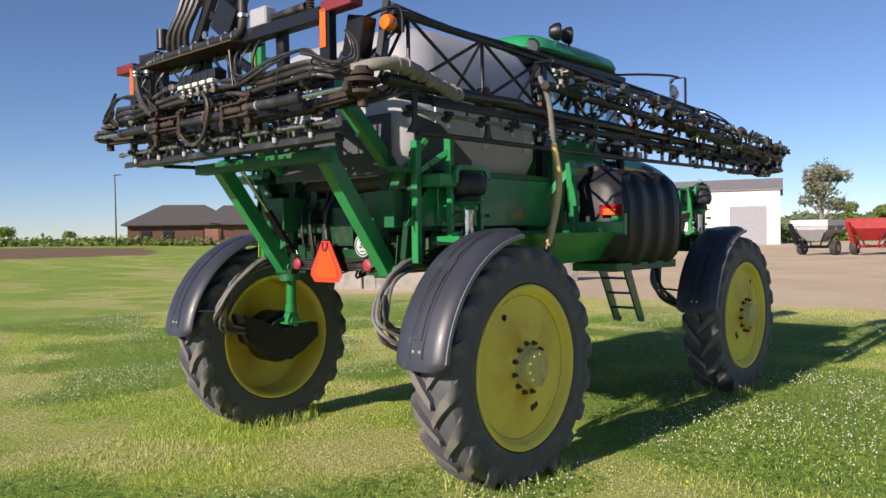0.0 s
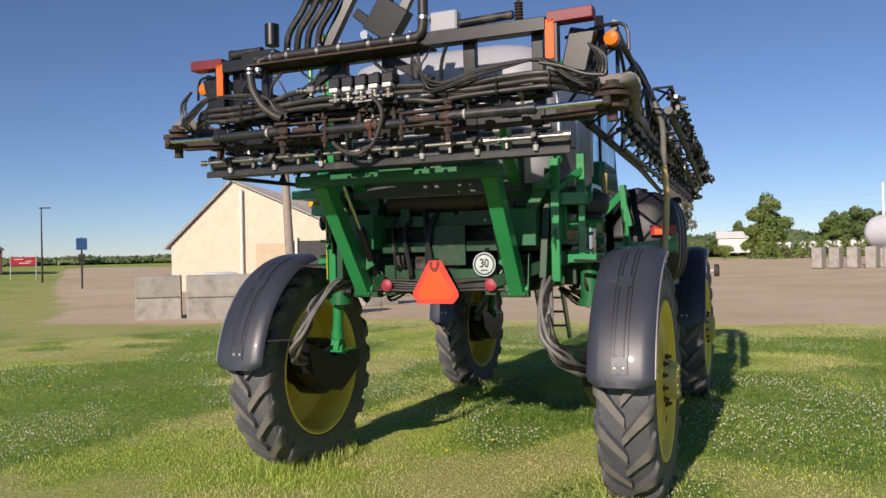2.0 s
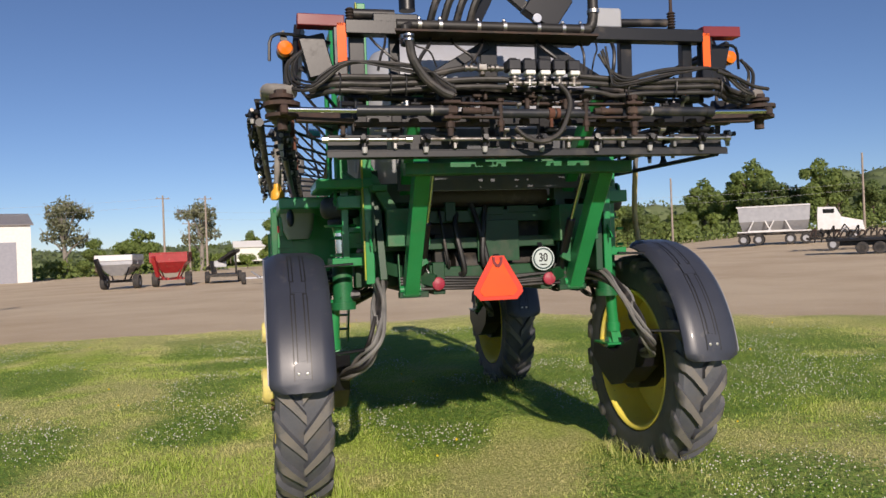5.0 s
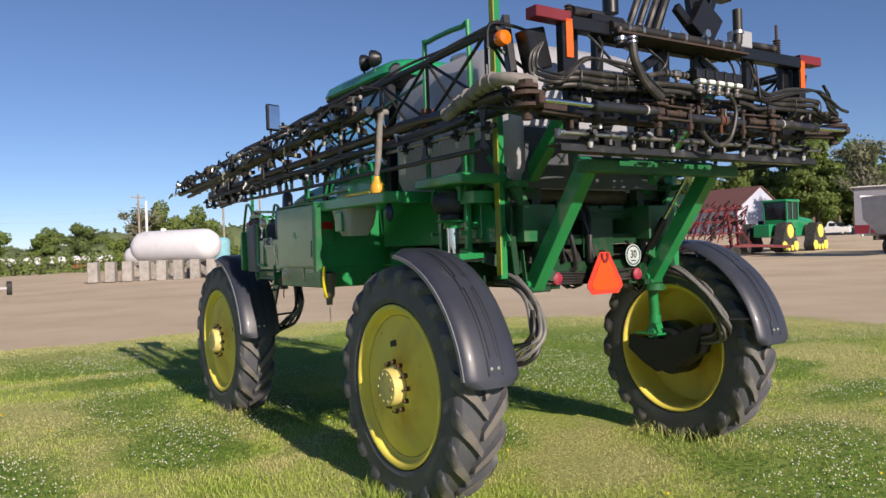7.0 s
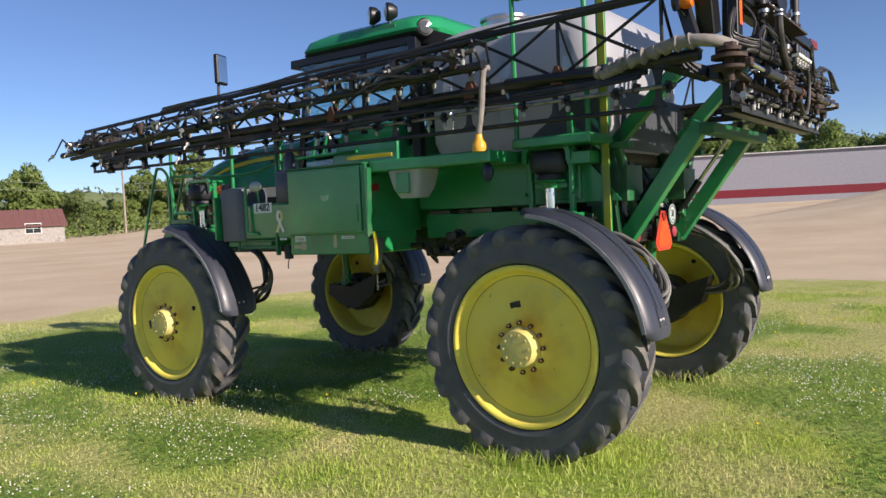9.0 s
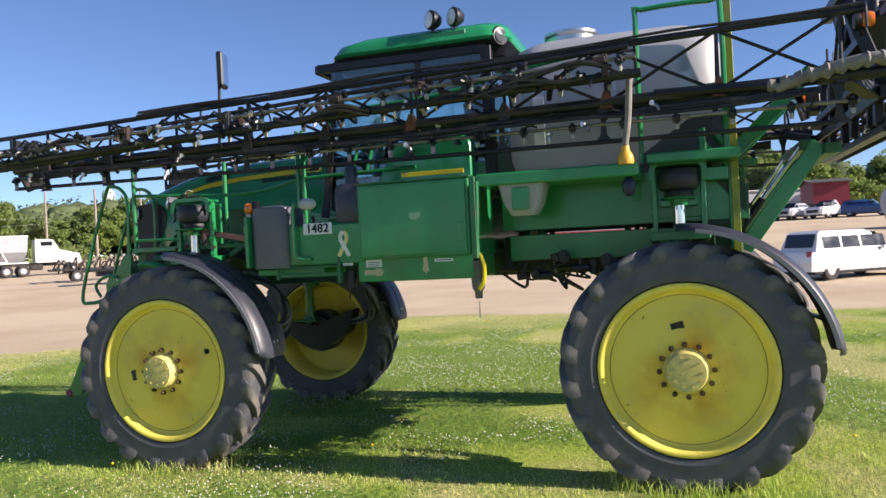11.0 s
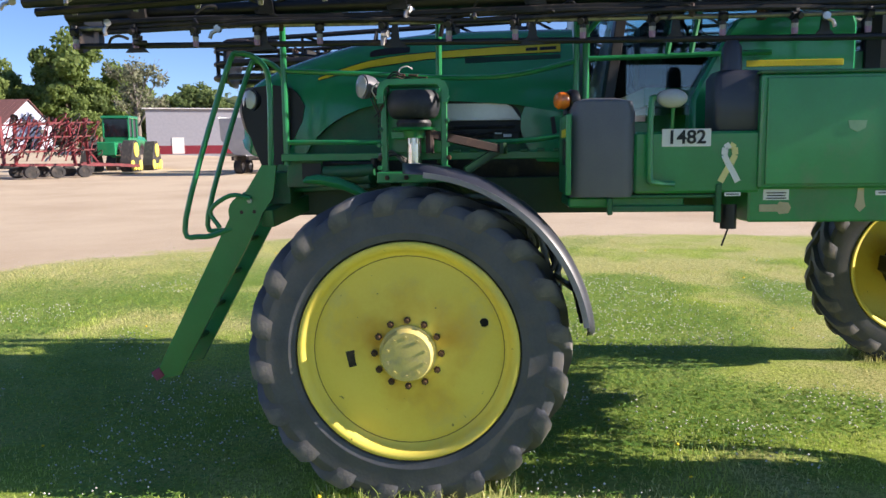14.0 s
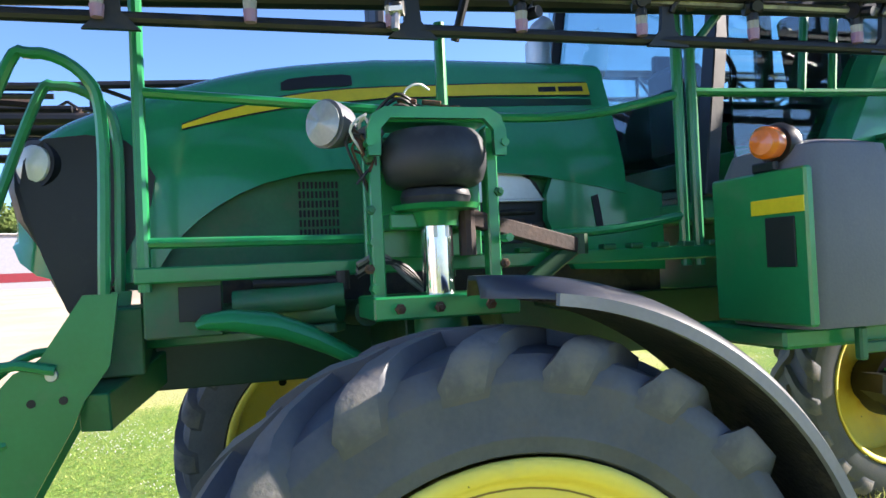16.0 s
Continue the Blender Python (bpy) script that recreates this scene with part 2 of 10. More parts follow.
def stained_rim():
    """Yellow rim paint with an orange rust bloom round the bolt circle and small chips."""
    m = yellow.copy()
    m.name = "yellow_rim_paint"
    n, l = m.node_tree.nodes, m.node_tree.links
    b = n["Principled BSDF"]
    base = b.inputs["Base Color"].links[0].from_socket
    tc = n.new("ShaderNodeTexCoord")
    flat = n.new("ShaderNodeVectorMath")
    flat.operation = "MULTIPLY"
    flat.inputs[1].default_value = (0, 1, 1)
    l.new(tc.outputs["Object"], flat.inputs[0])
    size = n.new("ShaderNodeVectorMath")
    size.operation = "LENGTH"
    l.new(flat.outputs["Vector"], size.inputs[0])
    near = n.new("ShaderNodeMapRange")
    for k, v in zip(("From Min", "From Max", "To Min", "To Max"), (0.20, 0.50, 0.95, 0.0)):
        near.inputs[k].default_value = v
    l.new(size.outputs["Value"], near.inputs["Value"])
    cloud = n.new("ShaderNodeTexNoise")
    cloud.inputs["Scale"].default_value, cloud.inputs["Detail"].default_value = 3.2, 5
    l.new(tc.outputs["Object"], cloud.inputs["Vector"])
    patch = n.new("ShaderNodeMapRange")
    patch.inputs["From Min"].default_value, patch.inputs["From Max"].default_value = 0.42, 0.66
    l.new(cloud.outputs["Fac"], patch.inputs["Value"])
    amount = n.new("ShaderNodeMath")
    amount.operation = "MULTIPLY"
    l.new(near.outputs["Result"], amount.inputs[0])
    l.new(patch.outputs["Result"], amount.inputs[1])
    bloom = n.new("ShaderNodeMix")
    bloom.data_type = "RGBA"
    bloom.inputs["B"].default_value = (0.66, 0.34, 0.012, 1)
    l.new(base, bloom.inputs["A"])
    l.new(amount.outputs[0], bloom.inputs["Factor"])
    chips = n.new("ShaderNodeTexNoise")
    chips.inputs["Scale"].default_value, chips.inputs["Detail"].default_value = 26, 3
    l.new(tc.outputs["Object"], chips.inputs["Vector"])
    cr = n.new("ShaderNodeMapRange")
    cr.inputs["From Min"].default_value, cr.inputs["From Max"].default_value, cr.inputs["To Max"].default_value = 0.735, 0.75, 0.8
    l.new(chips.outputs["Fac"], cr.inputs["Value"])
    chip = n.new("ShaderNodeMix")
    chip.data_type = "RGBA"
    chip.inputs["B"].default_value = (0.14, 0.10, 0.05, 1)
    l.new(bloom.outputs["Result"], chip.inputs["A"])
    l.new(cr.outputs["Result"], chip.inputs["Factor"])
    l.new(chip.outputs["Result"], b.inputs["Base Color"])
    return m


rim_paint = stained_rim()


def glass_mat(name, tint, rough=0.02):
    m = bpy.data.materials.new(name)
    m.use_nodes = True
    b = m.node_tree.nodes["Principled BSDF"]
    b.inputs["Base Color"].default_value = (*tint, 1)
    b.inputs["Roughness"].default_value = rough
    b.inputs["Transmission Weight"].default_value = 1.0
    b.inputs["IOR"].default_value = 1.75
    return m


glass = glass_mat("tinted_cab_glass", (0.60, 0.80, 0.80))
amber_lens = mat("amber_lens", (0.82, 0.19, 0.008), (0.70, 0.14, 0.008), 0.18, coat=0.7, bump=0.2, fine=110)
mirror_glass = mat("mirror_glass", (0.85, 0.86, 0.88), rough=0.03, metal=1.0, bump=0.0, spread=0.0)


# ---- mesh tools ----
class Geo:
    """Collects vertices and faces of one mesh."""

    def __init__(self):
        self.v, self.f = [], []

    def put(self, verts, faces):
        o = len(self.v)
        self.v += [tuple(p) for p in verts]
        self.f += [tuple(i + o for i in f) for f in faces]
        return self

    def box(self, c, s, turn=None, bev=0.006):
        """A box with chamfered edges, centre c, size s, turned by a matrix or Euler degrees."""
        h = [max(v / 2, 1e-4) for v in s]
        b = min(bev, min(h) * 0.45)
        m = turn if isinstance(turn, Matrix) else (Euler([radians(a) for a in turn]).to_matrix() if turn else Matrix.Identity(3))
        verts, idx = [], {}
        for sx in (-1, 1):
            for sy in (-1, 1):
                for sz in (-1, 1):
                    for k in range(3):
                        p = [sx * (h[0] - b), sy * (h[1] - b), sz * (h[2] - b)]
                        p[k] = (sx, sy, sz)[k] * h[k]
                        idx[sx, sy, sz, k] = len(verts)
                        verts.append(m @ Vector(p) + Vector(c))
        faces = []
        for k in range(3):
            a, d = [(1, 2), (2, 0), (0, 1)][k]
            for s0 in (-1, 1):
                loop = []
                for u, w in ((-1, -1), (1, -1), (1, 1), (-1, 1)):
                    q = [0, 0, 0]
                    q[k], q[a], q[d] = s0, u, w
                    loop.append(idx[(*q, k)])
                faces.append(loop if s0 > 0 else loop[::-1])
                for other in (-1, 1):
                    q1, q2 = [0, 0, 0], [0, 0, 0]
                    q1[k] = q2[k] = s0
                    q1[a] = q2[a] = other
                    q1[d], q2[d] = -1, 1
                    faces.append([idx[(*q1, k)], idx[(*q2, k)], idx[(*q2, a)], idx[(*q1, a)]])
        for sx in (-1, 1):
            for sy in (-1, 1):
                for sz in (-1, 1):
                    faces.append([idx[sx, sy, sz, k] for k in range(3)])
        return self.put(verts, faces)

    def bar(self, p0, p1, w, h, up=(0, 0, 1), bev=0.005):
        """A rectangular bar between two points, w wide and h high."""
        p0, p1 = Vector(p0), Vector(p1)
        z = (p1 - p0).normalized()
        x = Vector(up).cross(z)
        x = x.normalized() if x.length > 1e-4 else Vector((1, 0, 0))
        y = z.cross(x)
        m = Matrix((x, y, z)).transposed()
        return self.box((p0 + p1) / 2, (w, h, (p1 - p0).length), m, bev)

    def cyl(self, p0, p1, r, n=12, r2=None):
        """A closed cylinder or cone between two points."""
        return self.tube([p0, p1], [r, r if r2 is None else r2], n)

    def tube(self, pts, r, n=8, smooth=0):
        """A tube along points; smooth: how many steps a curve takes between two of them."""
        pts = [Vector(p) for p in pts]
        if smooth and len(pts) > 2:
            out = []
            ext = [2 * pts[0] - pts[1]] + pts + [2 * pts[-1] - pts[-2]]
            for i in range(1, len(ext) - 2):
                a, b, c, d = ext[i - 1:i + 3]
                for k in range(smooth):
                    t = k / smooth
                    out.append(0.5 * (2 * b + (c - a) * t + (2 * a - 5 * b + 4 * c - d) * t * t + (3 * b - a - 3 * c + d) * t ** 3))
            pts = out + [pts[-1]]
        rs = r if isinstance(r, (list, tuple)) else [r] * len(pts)
        verts, faces, x = [], [], None
        for i, p in enumerate(pts):
            t = (pts[min(i + 1, len(pts) - 1)] - pts[max(i - 1, 0)]).normalized()
            if x is None:
                x = t.orthogonal().normalized()
            x = (x - t * x.dot(t)).normalized()
            y = t.cross(x)
            verts += [p + rs[i] * (math.cos(a) * x + math.sin(a) * y) for a in (2 * math.pi * k / n for k in range(n))]
        for i in range(len(pts) - 1):
            faces += [(i * n + k, i * n + (k + 1) % n, (i + 1) * n + (k + 1) % n, (i + 1) * n + k) for k in range(n)]
        faces += [tuple(range(n))[::-1], tuple(range((len(pts) - 1) * n, len(pts) * n))]
        return self.put(verts, faces)

    def lathe(self, profile, m, n=24, closed=False):
        """Turns (radius, height) pairs round the local z axis of the matrix m."""
        verts, faces = [], []
        for r, h in profile:
            verts += [m @ Vector((r * math.cos(a), r * math.sin(a), h)) for a in (2 * math.pi * k / n for k in range(n))]
        q = len(profile)
        for i in range(q if closed else q - 1):
            j = (i + 1) % q
            faces += [(i * n + k, i * n + (k + 1) % n, j * n + (k + 1) % n, j * n + k) for k in range(n)]
        if not closed:
            faces += [tuple(range(n))[::-1], tuple(range((q - 1) * n, q * n))]
        return self.put(verts, faces)

    def plate(self, outline, thick, m):
        """A flat outline in the local xy plane of m, given a thickness along its z."""
        k = len(outline)
        verts = [m @ Vector((x, y, z)) for z in (-thick / 2, thick / 2) for x, y in outline]
        faces = [tuple(range(k))[::-1], tuple(range(k, 2 * k))] + [(i, (i + 1) % k, k + (i + 1) % k, k + i) for i in range(k)]
        return self.put(verts, faces)

    def sphere(self, c, r, n=12, squash=(1, 1, 1)):
        rings = max(4, n // 2)
        verts, faces = [], []
        for i in range(1, rings):
            a = math.pi * i / rings
            verts += [Vector(c) + Vector((squash[0] * r * math.sin(a) * math.cos(2 * math.pi * k / n),
                      squash[1] * r * math.sin(a) * math.sin(2 * math.pi * k / n), squash[2] * r * math.cos(a))) for k in range(n)]
        top, low = len(verts), len(verts) + 1
        verts += [Vector(c) + Vector((0, 0, squash[2] * r)), Vector(c) - Vector((0, 0, squash[2] * r))]
        for i in range(rings - 2):
            faces += [(i * n + k, (i + 1) * n + k, (i + 1) * n + (k + 1) % n, i * n + (k + 1) % n) for k in range(n)]
        faces += [(top, k, (k + 1) % n) for k in range(n)]
        faces += [(low, (rings - 2) * n + (k + 1) % n, (rings - 2) * n + k) for k in range(n)]
        return self.put(verts, faces)

    def mirror(self):
        self.v = [(-x, y, z) for x, y, z in self.v]
        return self

    def mesh(self, name, material, angle=35):
        me = bpy.data.meshes.new(name)
        me.from_pydata(self.v, [], self.f)
        bm = bmesh.new()
        bm.from_mesh(me)
        bmesh.ops.recalc_face_normals(bm, faces=bm.faces)
        for e in bm.edges:
            e.smooth = len(e.link_faces) == 2 and e.calc_face_angle(0) < radians(angle)
        for f in bm.faces:
            f.smooth = True
        bm.to_mesh(me)
        bm.free()
        me.materials.append(material)
        return me


def part(name, geo, material, parent=None, label="", angle=35):
    ob = new(name, geo.mesh(name, material, angle))
    ob.parent = parent
    if label:
        ob["label"] = label
    return ob


def pieces(name, geo, material, parent, label="", rest=None):
    """Each loose piece of geo as a part of its own; the first may carry the others."""
    root = list(range(len(geo.v)))

    def find(i):
        while root[i] != i:
            root[i] = root[root[i]]
            i = root[i]
        return i

    for f in geo.f:
        for i in f[1:]:
            root[find(i)] = find(f[0])
    groups = {}
    for f in geo.f:
        groups.setdefault(find(f[0]), []).append(f)
    made = []
    for faces in groups.values():
        used = sorted({i for f in faces for i in f})
        at = {i: k for k, i in enumerate(used)}
        g = Geo().put([geo.v[i] for i in used], [tuple(at[i] for i in f) for f in faces])
        first = not made or rest is None
        made.append(part(name if first else rest, g, material, parent if first else made[0], label if first else ""))
    return made[0]


def thing(name, label, category, group="", at=(0, 0, 0), turn=0.0):
    e = new(name)
    e.empty_display_size = 0.3
    e.matrix_basis = pose(*at, 0, 0, turn)
    return tagged(e, label, category, group)


def words(text, size, m, material, name, parent, thick=0.0015, spread=1.0, bold=0.0):
    """Lettering in the built-in font as a mesh, centred on the local origin of m."""
    cu = bpy.data.curves.new(name, "FONT")
    cu.body, cu.size, cu.align_x, cu.align_y, cu.extrude = text, size, "CENTER", "CENTER", thick
    cu.offset = bold
    tmp = bpy.data.objects.new(name, cu)
    scene.collection.objects.link(tmp)
    me = bpy.data.meshes.new_from_object(tmp.evaluated_get(bpy.context.evaluated_depsgraph_get()))
    bpy.data.objects.remove(tmp)
    me.transform(m @ Matrix.Diagonal((spread, 1, 1, 1)))
    me.materials.clear()
    me.materials.append(material)
    ob = new(name, me)
    ob.parent = parent
    return ob


def facing(p, normal, up=(0, 0, 1)):
    """A matrix at p whose z points along normal and whose y points up."""
    z = Vector(normal).normalized()
    x = Vector(up).cross(z).normalized()
    m = Matrix((x, z.cross(x), z)).transposed().to_4x4()
    m.translation = p
    return m


# wheelbase, half track, hub height, tyre radius
BASE, TRACK, HUB, TYRE = 4.56, 1.6, 0.905, 0.95


def loft(g, rings):
    """Skins rings of equal point counts."""
    n = len(rings[0])
    verts = [p for ring in rings for p in ring]
    faces = [(i * n + k, i * n + (k + 1) % n, (i + 1) * n + (k + 1) % n, (i + 1) * n + k) for i in range(len(rings) - 1) for k in range(n)]
    faces += [tuple(range(n))[::-1], tuple(range((len(rings) - 1) * n, len(rings) * n))]
    return g.put(verts, faces)


# ---- ground: one sheet to the horizon ----
def rise(x, y):
    """The lot climbs gently to the east and north-east; a low bank closes it to the west."""
    az = np.degrees(np.arctan2(x, np.where(np.abs(y) < 1e-6, 1e-6, y)))
    north_east = 0.0195 * np.clip(np.hypot(x, y) - 57, 0, 110) * np.clip((az - 28) / 10, 0, 1) * np.clip((74 - az) / 10, 0, 1)
    far = np.clip((np.hypot(x, y) - 18) / 30, 0, 1)
    return north_east + 0.0135 * far * np.clip(x, -40, 130) + 0.03 * np.clip(-x - 28 - 0.3 * np.maximum(0, y - 35), 0, 58) + 0.045 * np.clip(x - 28, 0, 55) * np.clip((12 - y) / 11, 0, 1)


def lattice(seed, cell, x, y):
    """Smooth value noise on a grid of that cell size."""
    r = np.random.RandomState(seed)
    t = r.rand(256, 256)
    u, v = x / cell, y / cell
    i, j = np.floor(u).astype(int), np.floor(v).astype(int)
    a, b = u - i, v - j
    a, b = a * a * (3 - 2 * a), b * b * (3 - 2 * b)
    g = lambda p, q: t[p % 256, q % 256]
    return (g(i, j) * (1 - a) + g(i + 1, j) * a) * (1 - b) + (g(i, j + 1) * (1 - a) + g(i + 1, j + 1) * a) * b


def gravel_at(x, y):
    """Metres into the gravel lot, negative on the grass."""
    u, v = (x + 0.37) / 0.92, (y + 1.13) / 0.931
    d = np.maximum(np.maximum(u - 14.4, v - 17.3 + 3.0 * np.clip((-11 - u) / 4, 0, 1)), (u + v - 24.0) / 1.41)
    d = np.minimum(d, (u + 1.15 * v + 4) / 1.5)
    d = np.minimum(d, 150 - np.hypot(u - 22, v - 22))
    return d + 1.3 * (lattice(3, 2.3, x, y) - 0.5) + 0.7 * (lattice(4, 0.6, x, y) - 0.5)


def verge(x, y):
    """The thin dry strip of lawn along the gravel, 0 to 1."""
    return np.clip((gravel_at(x, y) + 5.0) / 4.0, 0, 1) * np.clip((y + 6) / 10, 0.35, 1)


def clover_at(x, y):
    """How much of the lawn is clover, 0 to 1."""
    n = 0.6 * lattice(7, 2.6, x, y) + 0.4 * lattice(8, 0.9, x, y)
    return np.clip((n - 0.44) / 0.12, 0, 1) * (1 - 0.9 * verge(x, y))


def dry_at(x, y):
    """Straw-coloured thin patches of the lawn, 0 to 1."""
    n = 0.5 * lattice(15, 1.9, x, y) + 0.3 * lattice(16, 0.55, x, y) + 0.2 * lattice(17, 0.2, x, y)
    return np.clip(np.clip((n - 0.42) / 0.18, 0, 1) * (1 - 0.7 * clover_at(x, y)) + 0.9 * verge(x, y), 0, 1)


def ground_sheet():
    near = np.arange(-26, 30.01, 0.25)
    far = np.array([31, 33, 36, 40, 45, 51, 58, 66, 76, 90, 110, 140, 190, 280, 450, 800, 1500, 3500.0])
    xs = np.concatenate([-far[::-1] + 3, near, far])
    X, Y = np.meshgrid(xs, xs, indexing="ij")
    Z = rise(X, Y) + 0.02 * (lattice(1, 1.7, X, Y) - 0.5) * (np.hypot(X, Y) < 60)
    n = len(xs)
    idx = np.arange(n * n).reshape(n, n)
    quads = np.stack([idx[:-1, :-1], idx[1:, :-1], idx[1:, 1:], idx[:-1, 1:]], -1).reshape(-1, 4)
    me = bpy.data.meshes.new("ground")
    me.from_pydata(np.stack([X, Y, Z], -1).reshape(-1, 3).tolist(), [], quads.tolist())
    for name, values in (("gravel", gravel_at(X, Y)), ("clover", clover_at(X, Y)), ("dry", dry_at(X, Y)), ("soil", np.minimum(-X - 60, np.minimum(0.50 * -X - Y, 83 + X)))):
        at = me.attributes.new(name, "FLOAT", "POINT")
        at.data.foreach_set("value", values.reshape(-1).astype(np.float32))
    me.polygons.foreach_set("use_smooth", np.ones(len(quads), bool))
    return me


def ground_mat():
    m = bpy.data.materials.new("grass_and_gravel")
    m.use_nodes = True
    n, l = m.node_tree.nodes, m.node_tree.links
    b = n["Principled BSDF"]
    tc = n.new("ShaderNodeTexCoord")

    def noise(scale, detail=6, rough=0.6):
        t = n.new("ShaderNodeTexNoise")
        t.inputs["Scale"].default_value, t.inputs["Detail"].default_value, t.inputs["Roughness"].default_value = scale, detail, rough
        l.new(tc.outputs["Object"], t.inputs["Vector"])
        return t.outputs["Fac"]

    def ranged(v, a, c, lo=0.0, hi=1.0):
        r = n.new("ShaderNodeMapRange")
        for k, x in zip(("From Min", "From Max", "To Min", "To Max"), (a, c, lo, hi)):
            r.inputs[k].default_value = x
        l.new(v, r.inputs["Value"])
        return r.outputs["Result"]

    def mixed(f, a, c):
        x = n.new("ShaderNodeMix")
        x.data_type = "RGBA"
        l.new(f, x.inputs["Factor"])
        for k, v in (("A", a), ("B", c)):
            if isinstance(v, tuple):
                x.inputs[k].default_value = (*v, 1)
            else:
                l.new(v, x.inputs[k])
        return x.outputs["Result"]

    def attr(name):
        a = n.new("ShaderNodeAttribute")
        a.attribute_name = name
        return a.outputs["Fac"]

    def plus(a, c, k):
        x = n.new("ShaderNodeMath")
        x.operation = "MULTIPLY_ADD"
        l.new(c, x.inputs[0])
        x.inputs[1].default_value = k
        l.new(a, x.inputs[2])
        return x.outputs[0]

    lawn = mixed(ranged(noise(1.1), 0.38, 0.62), (0.42, 0.52, 0.085), (0.25, 0.38, 0.055))
    lawn = mixed(ranged(noise(0.45, 6, 0.7), 0.47, 0.62), lawn, (0.56, 0.54, 0.22))
    lawn = mixed(ranged(attr("dry"), 0.1, 1.0, 0.0, 0.85), lawn, mixed(ranged(noise(14), 0.35, 0.65), (0.62, 0.57, 0.27), (0.50, 0.48, 0.19)))
    lawn = mixed(ranged(noise(28, 5, 0.7), 0.40, 0.70), lawn, (0.15, 0.21, 0.040))
    lawn = mixed(ranged(attr("clover"), 0.1, 0.9, 0.0, 0.58), lawn, mixed(ranged(noise(22), 0.35, 0.65), (0.15, 0.26, 0.052), (0.27, 0.39, 0.085)))
    stones = mixed(ranged(noise(9, 8, 0.75), 0.3, 0.7), (0.67, 0.555, 0.40), (0.59, 0.475, 0.33))
    stones = mixed(ranged(noise(0.16, 5), 0.40, 0.66), stones, (0.53, 0.41, 0.28))
    stones = mixed(ranged(noise(70, 3), 0.62, 0.72), stones, (0.70, 0.62, 0.52))
    edge = plus(plus(attr("gravel"), noise(1.5), 1.2), noise(8), 0.8)
    c = mixed(ranged(edge, 0.75, 1.35), lawn, stones)
    earth = mixed(ranged(noise(2.0, 8, 0.7), 0.3, 0.7), (0.25, 0.175, 0.115), (0.17, 0.115, 0.075))
    c = mixed(ranged(plus(attr("soil"), noise(0.4), 6), 2.5, 4.0), c, earth)
    l.new(c, b.inputs["Base Color"])
    b.inputs["Roughness"].default_value = 0.95
    b.inputs["Specular IOR Level"].default_value = 0.15
    bp = n.new("ShaderNodeBump")
    bp.inputs["Strength"].default_value, bp.inputs["Distance"].default_value = 0.7, 0.04
    l.new(noise(16, 8, 0.75), bp.inputs["Height"])
    l.new(bp.outputs["Normal"], b.inputs["Normal"])
    return m


ground = new("ground", ground_sheet())
ground.data.materials.append(ground_mat())
tagged(ground, "mown lawn with clover meeting a tan gravel lot", "ground", kind="structure")


def leaf_mat(name, colours, rough=0.6, through=0.35, dry=None):
    """Leaves and blades that vary one by one and let some light through."""
    m = bpy.data.materials.new(name)
    m.use_nodes = True
    n, l = m.node_tree.nodes, m.node_tree.links
    b = n["Principled BSDF"]
    geo = n.new("ShaderNodeNewGeometry")
    ramp = n.new("ShaderNodeValToRGB")
    e = ramp.color_ramp.elements
    for i, c in enumerate(colours):
        el = e[i] if i < 2 else e.new(i / (len(colours) - 1))
        el.position = i / (len(colours) - 1)
        el.color = (*c, 1)
    l.new(geo.outputs["Random Per Island"], ramp.inputs["Fac"])
    shade = ramp.outputs["Color"]
    if dry:
        at = n.new("ShaderNodeAttribute")
        at.attribute_name = "dry"
        mix = n.new("ShaderNodeMix")
        mix.data_type = "RGBA"
        mix.inputs["B"].default_value = (*dry, 1)
        l.new(at.outputs["Fac"], mix.inputs["Factor"])
        l.new(shade, mix.inputs["A"])
        shade = mix.outputs["Result"]
    l.new(shade, b.inputs["Base Color"])
    b.inputs["Roughness"].default_value = rough
    b.inputs["Specular IOR Level"].default_value = 0.25
    tr = n.new("ShaderNodeBsdfTranslucent")
    l.new(shade, tr.inputs["Color"])
    mx = n.new("ShaderNodeMixShader")
    mx.inputs["Fac"].default_value = through
    l.new(b.outputs["BSDF"], mx.inputs[1])
    l.new(tr.outputs["BSDF"], mx.inputs[2])
    l.new(mx.outputs["Shader"], n["Material Output"].inputs["Surface"])
    return m


def fast_mesh(name, verts, faces, material):
    """A mesh from arrays of points and of triangles or quads."""
    me = bpy.data.meshes.new(name)
    k = faces.shape[1]
    verts = verts.reshape(-1, 3)
    me.vertices.add(len(verts))
    me.vertices.foreach_set("co", verts.reshape(-1).astype(np.float32))
    me.loops.add(faces.size)
    me.loops.foreach_set("vertex_index", faces.reshape(-1).astype(np.int32))
    me.polygons.add(len(faces))
    me.polygons.foreach_set("loop_start", np.arange(0, faces.size, k, dtype=np.int32))
    me.polygons.foreach_set("loop_total", np.full(len(faces), k, dtype=np.int32))
    me.update(calc_edges=True)
    me.materials.append(material)
    return me


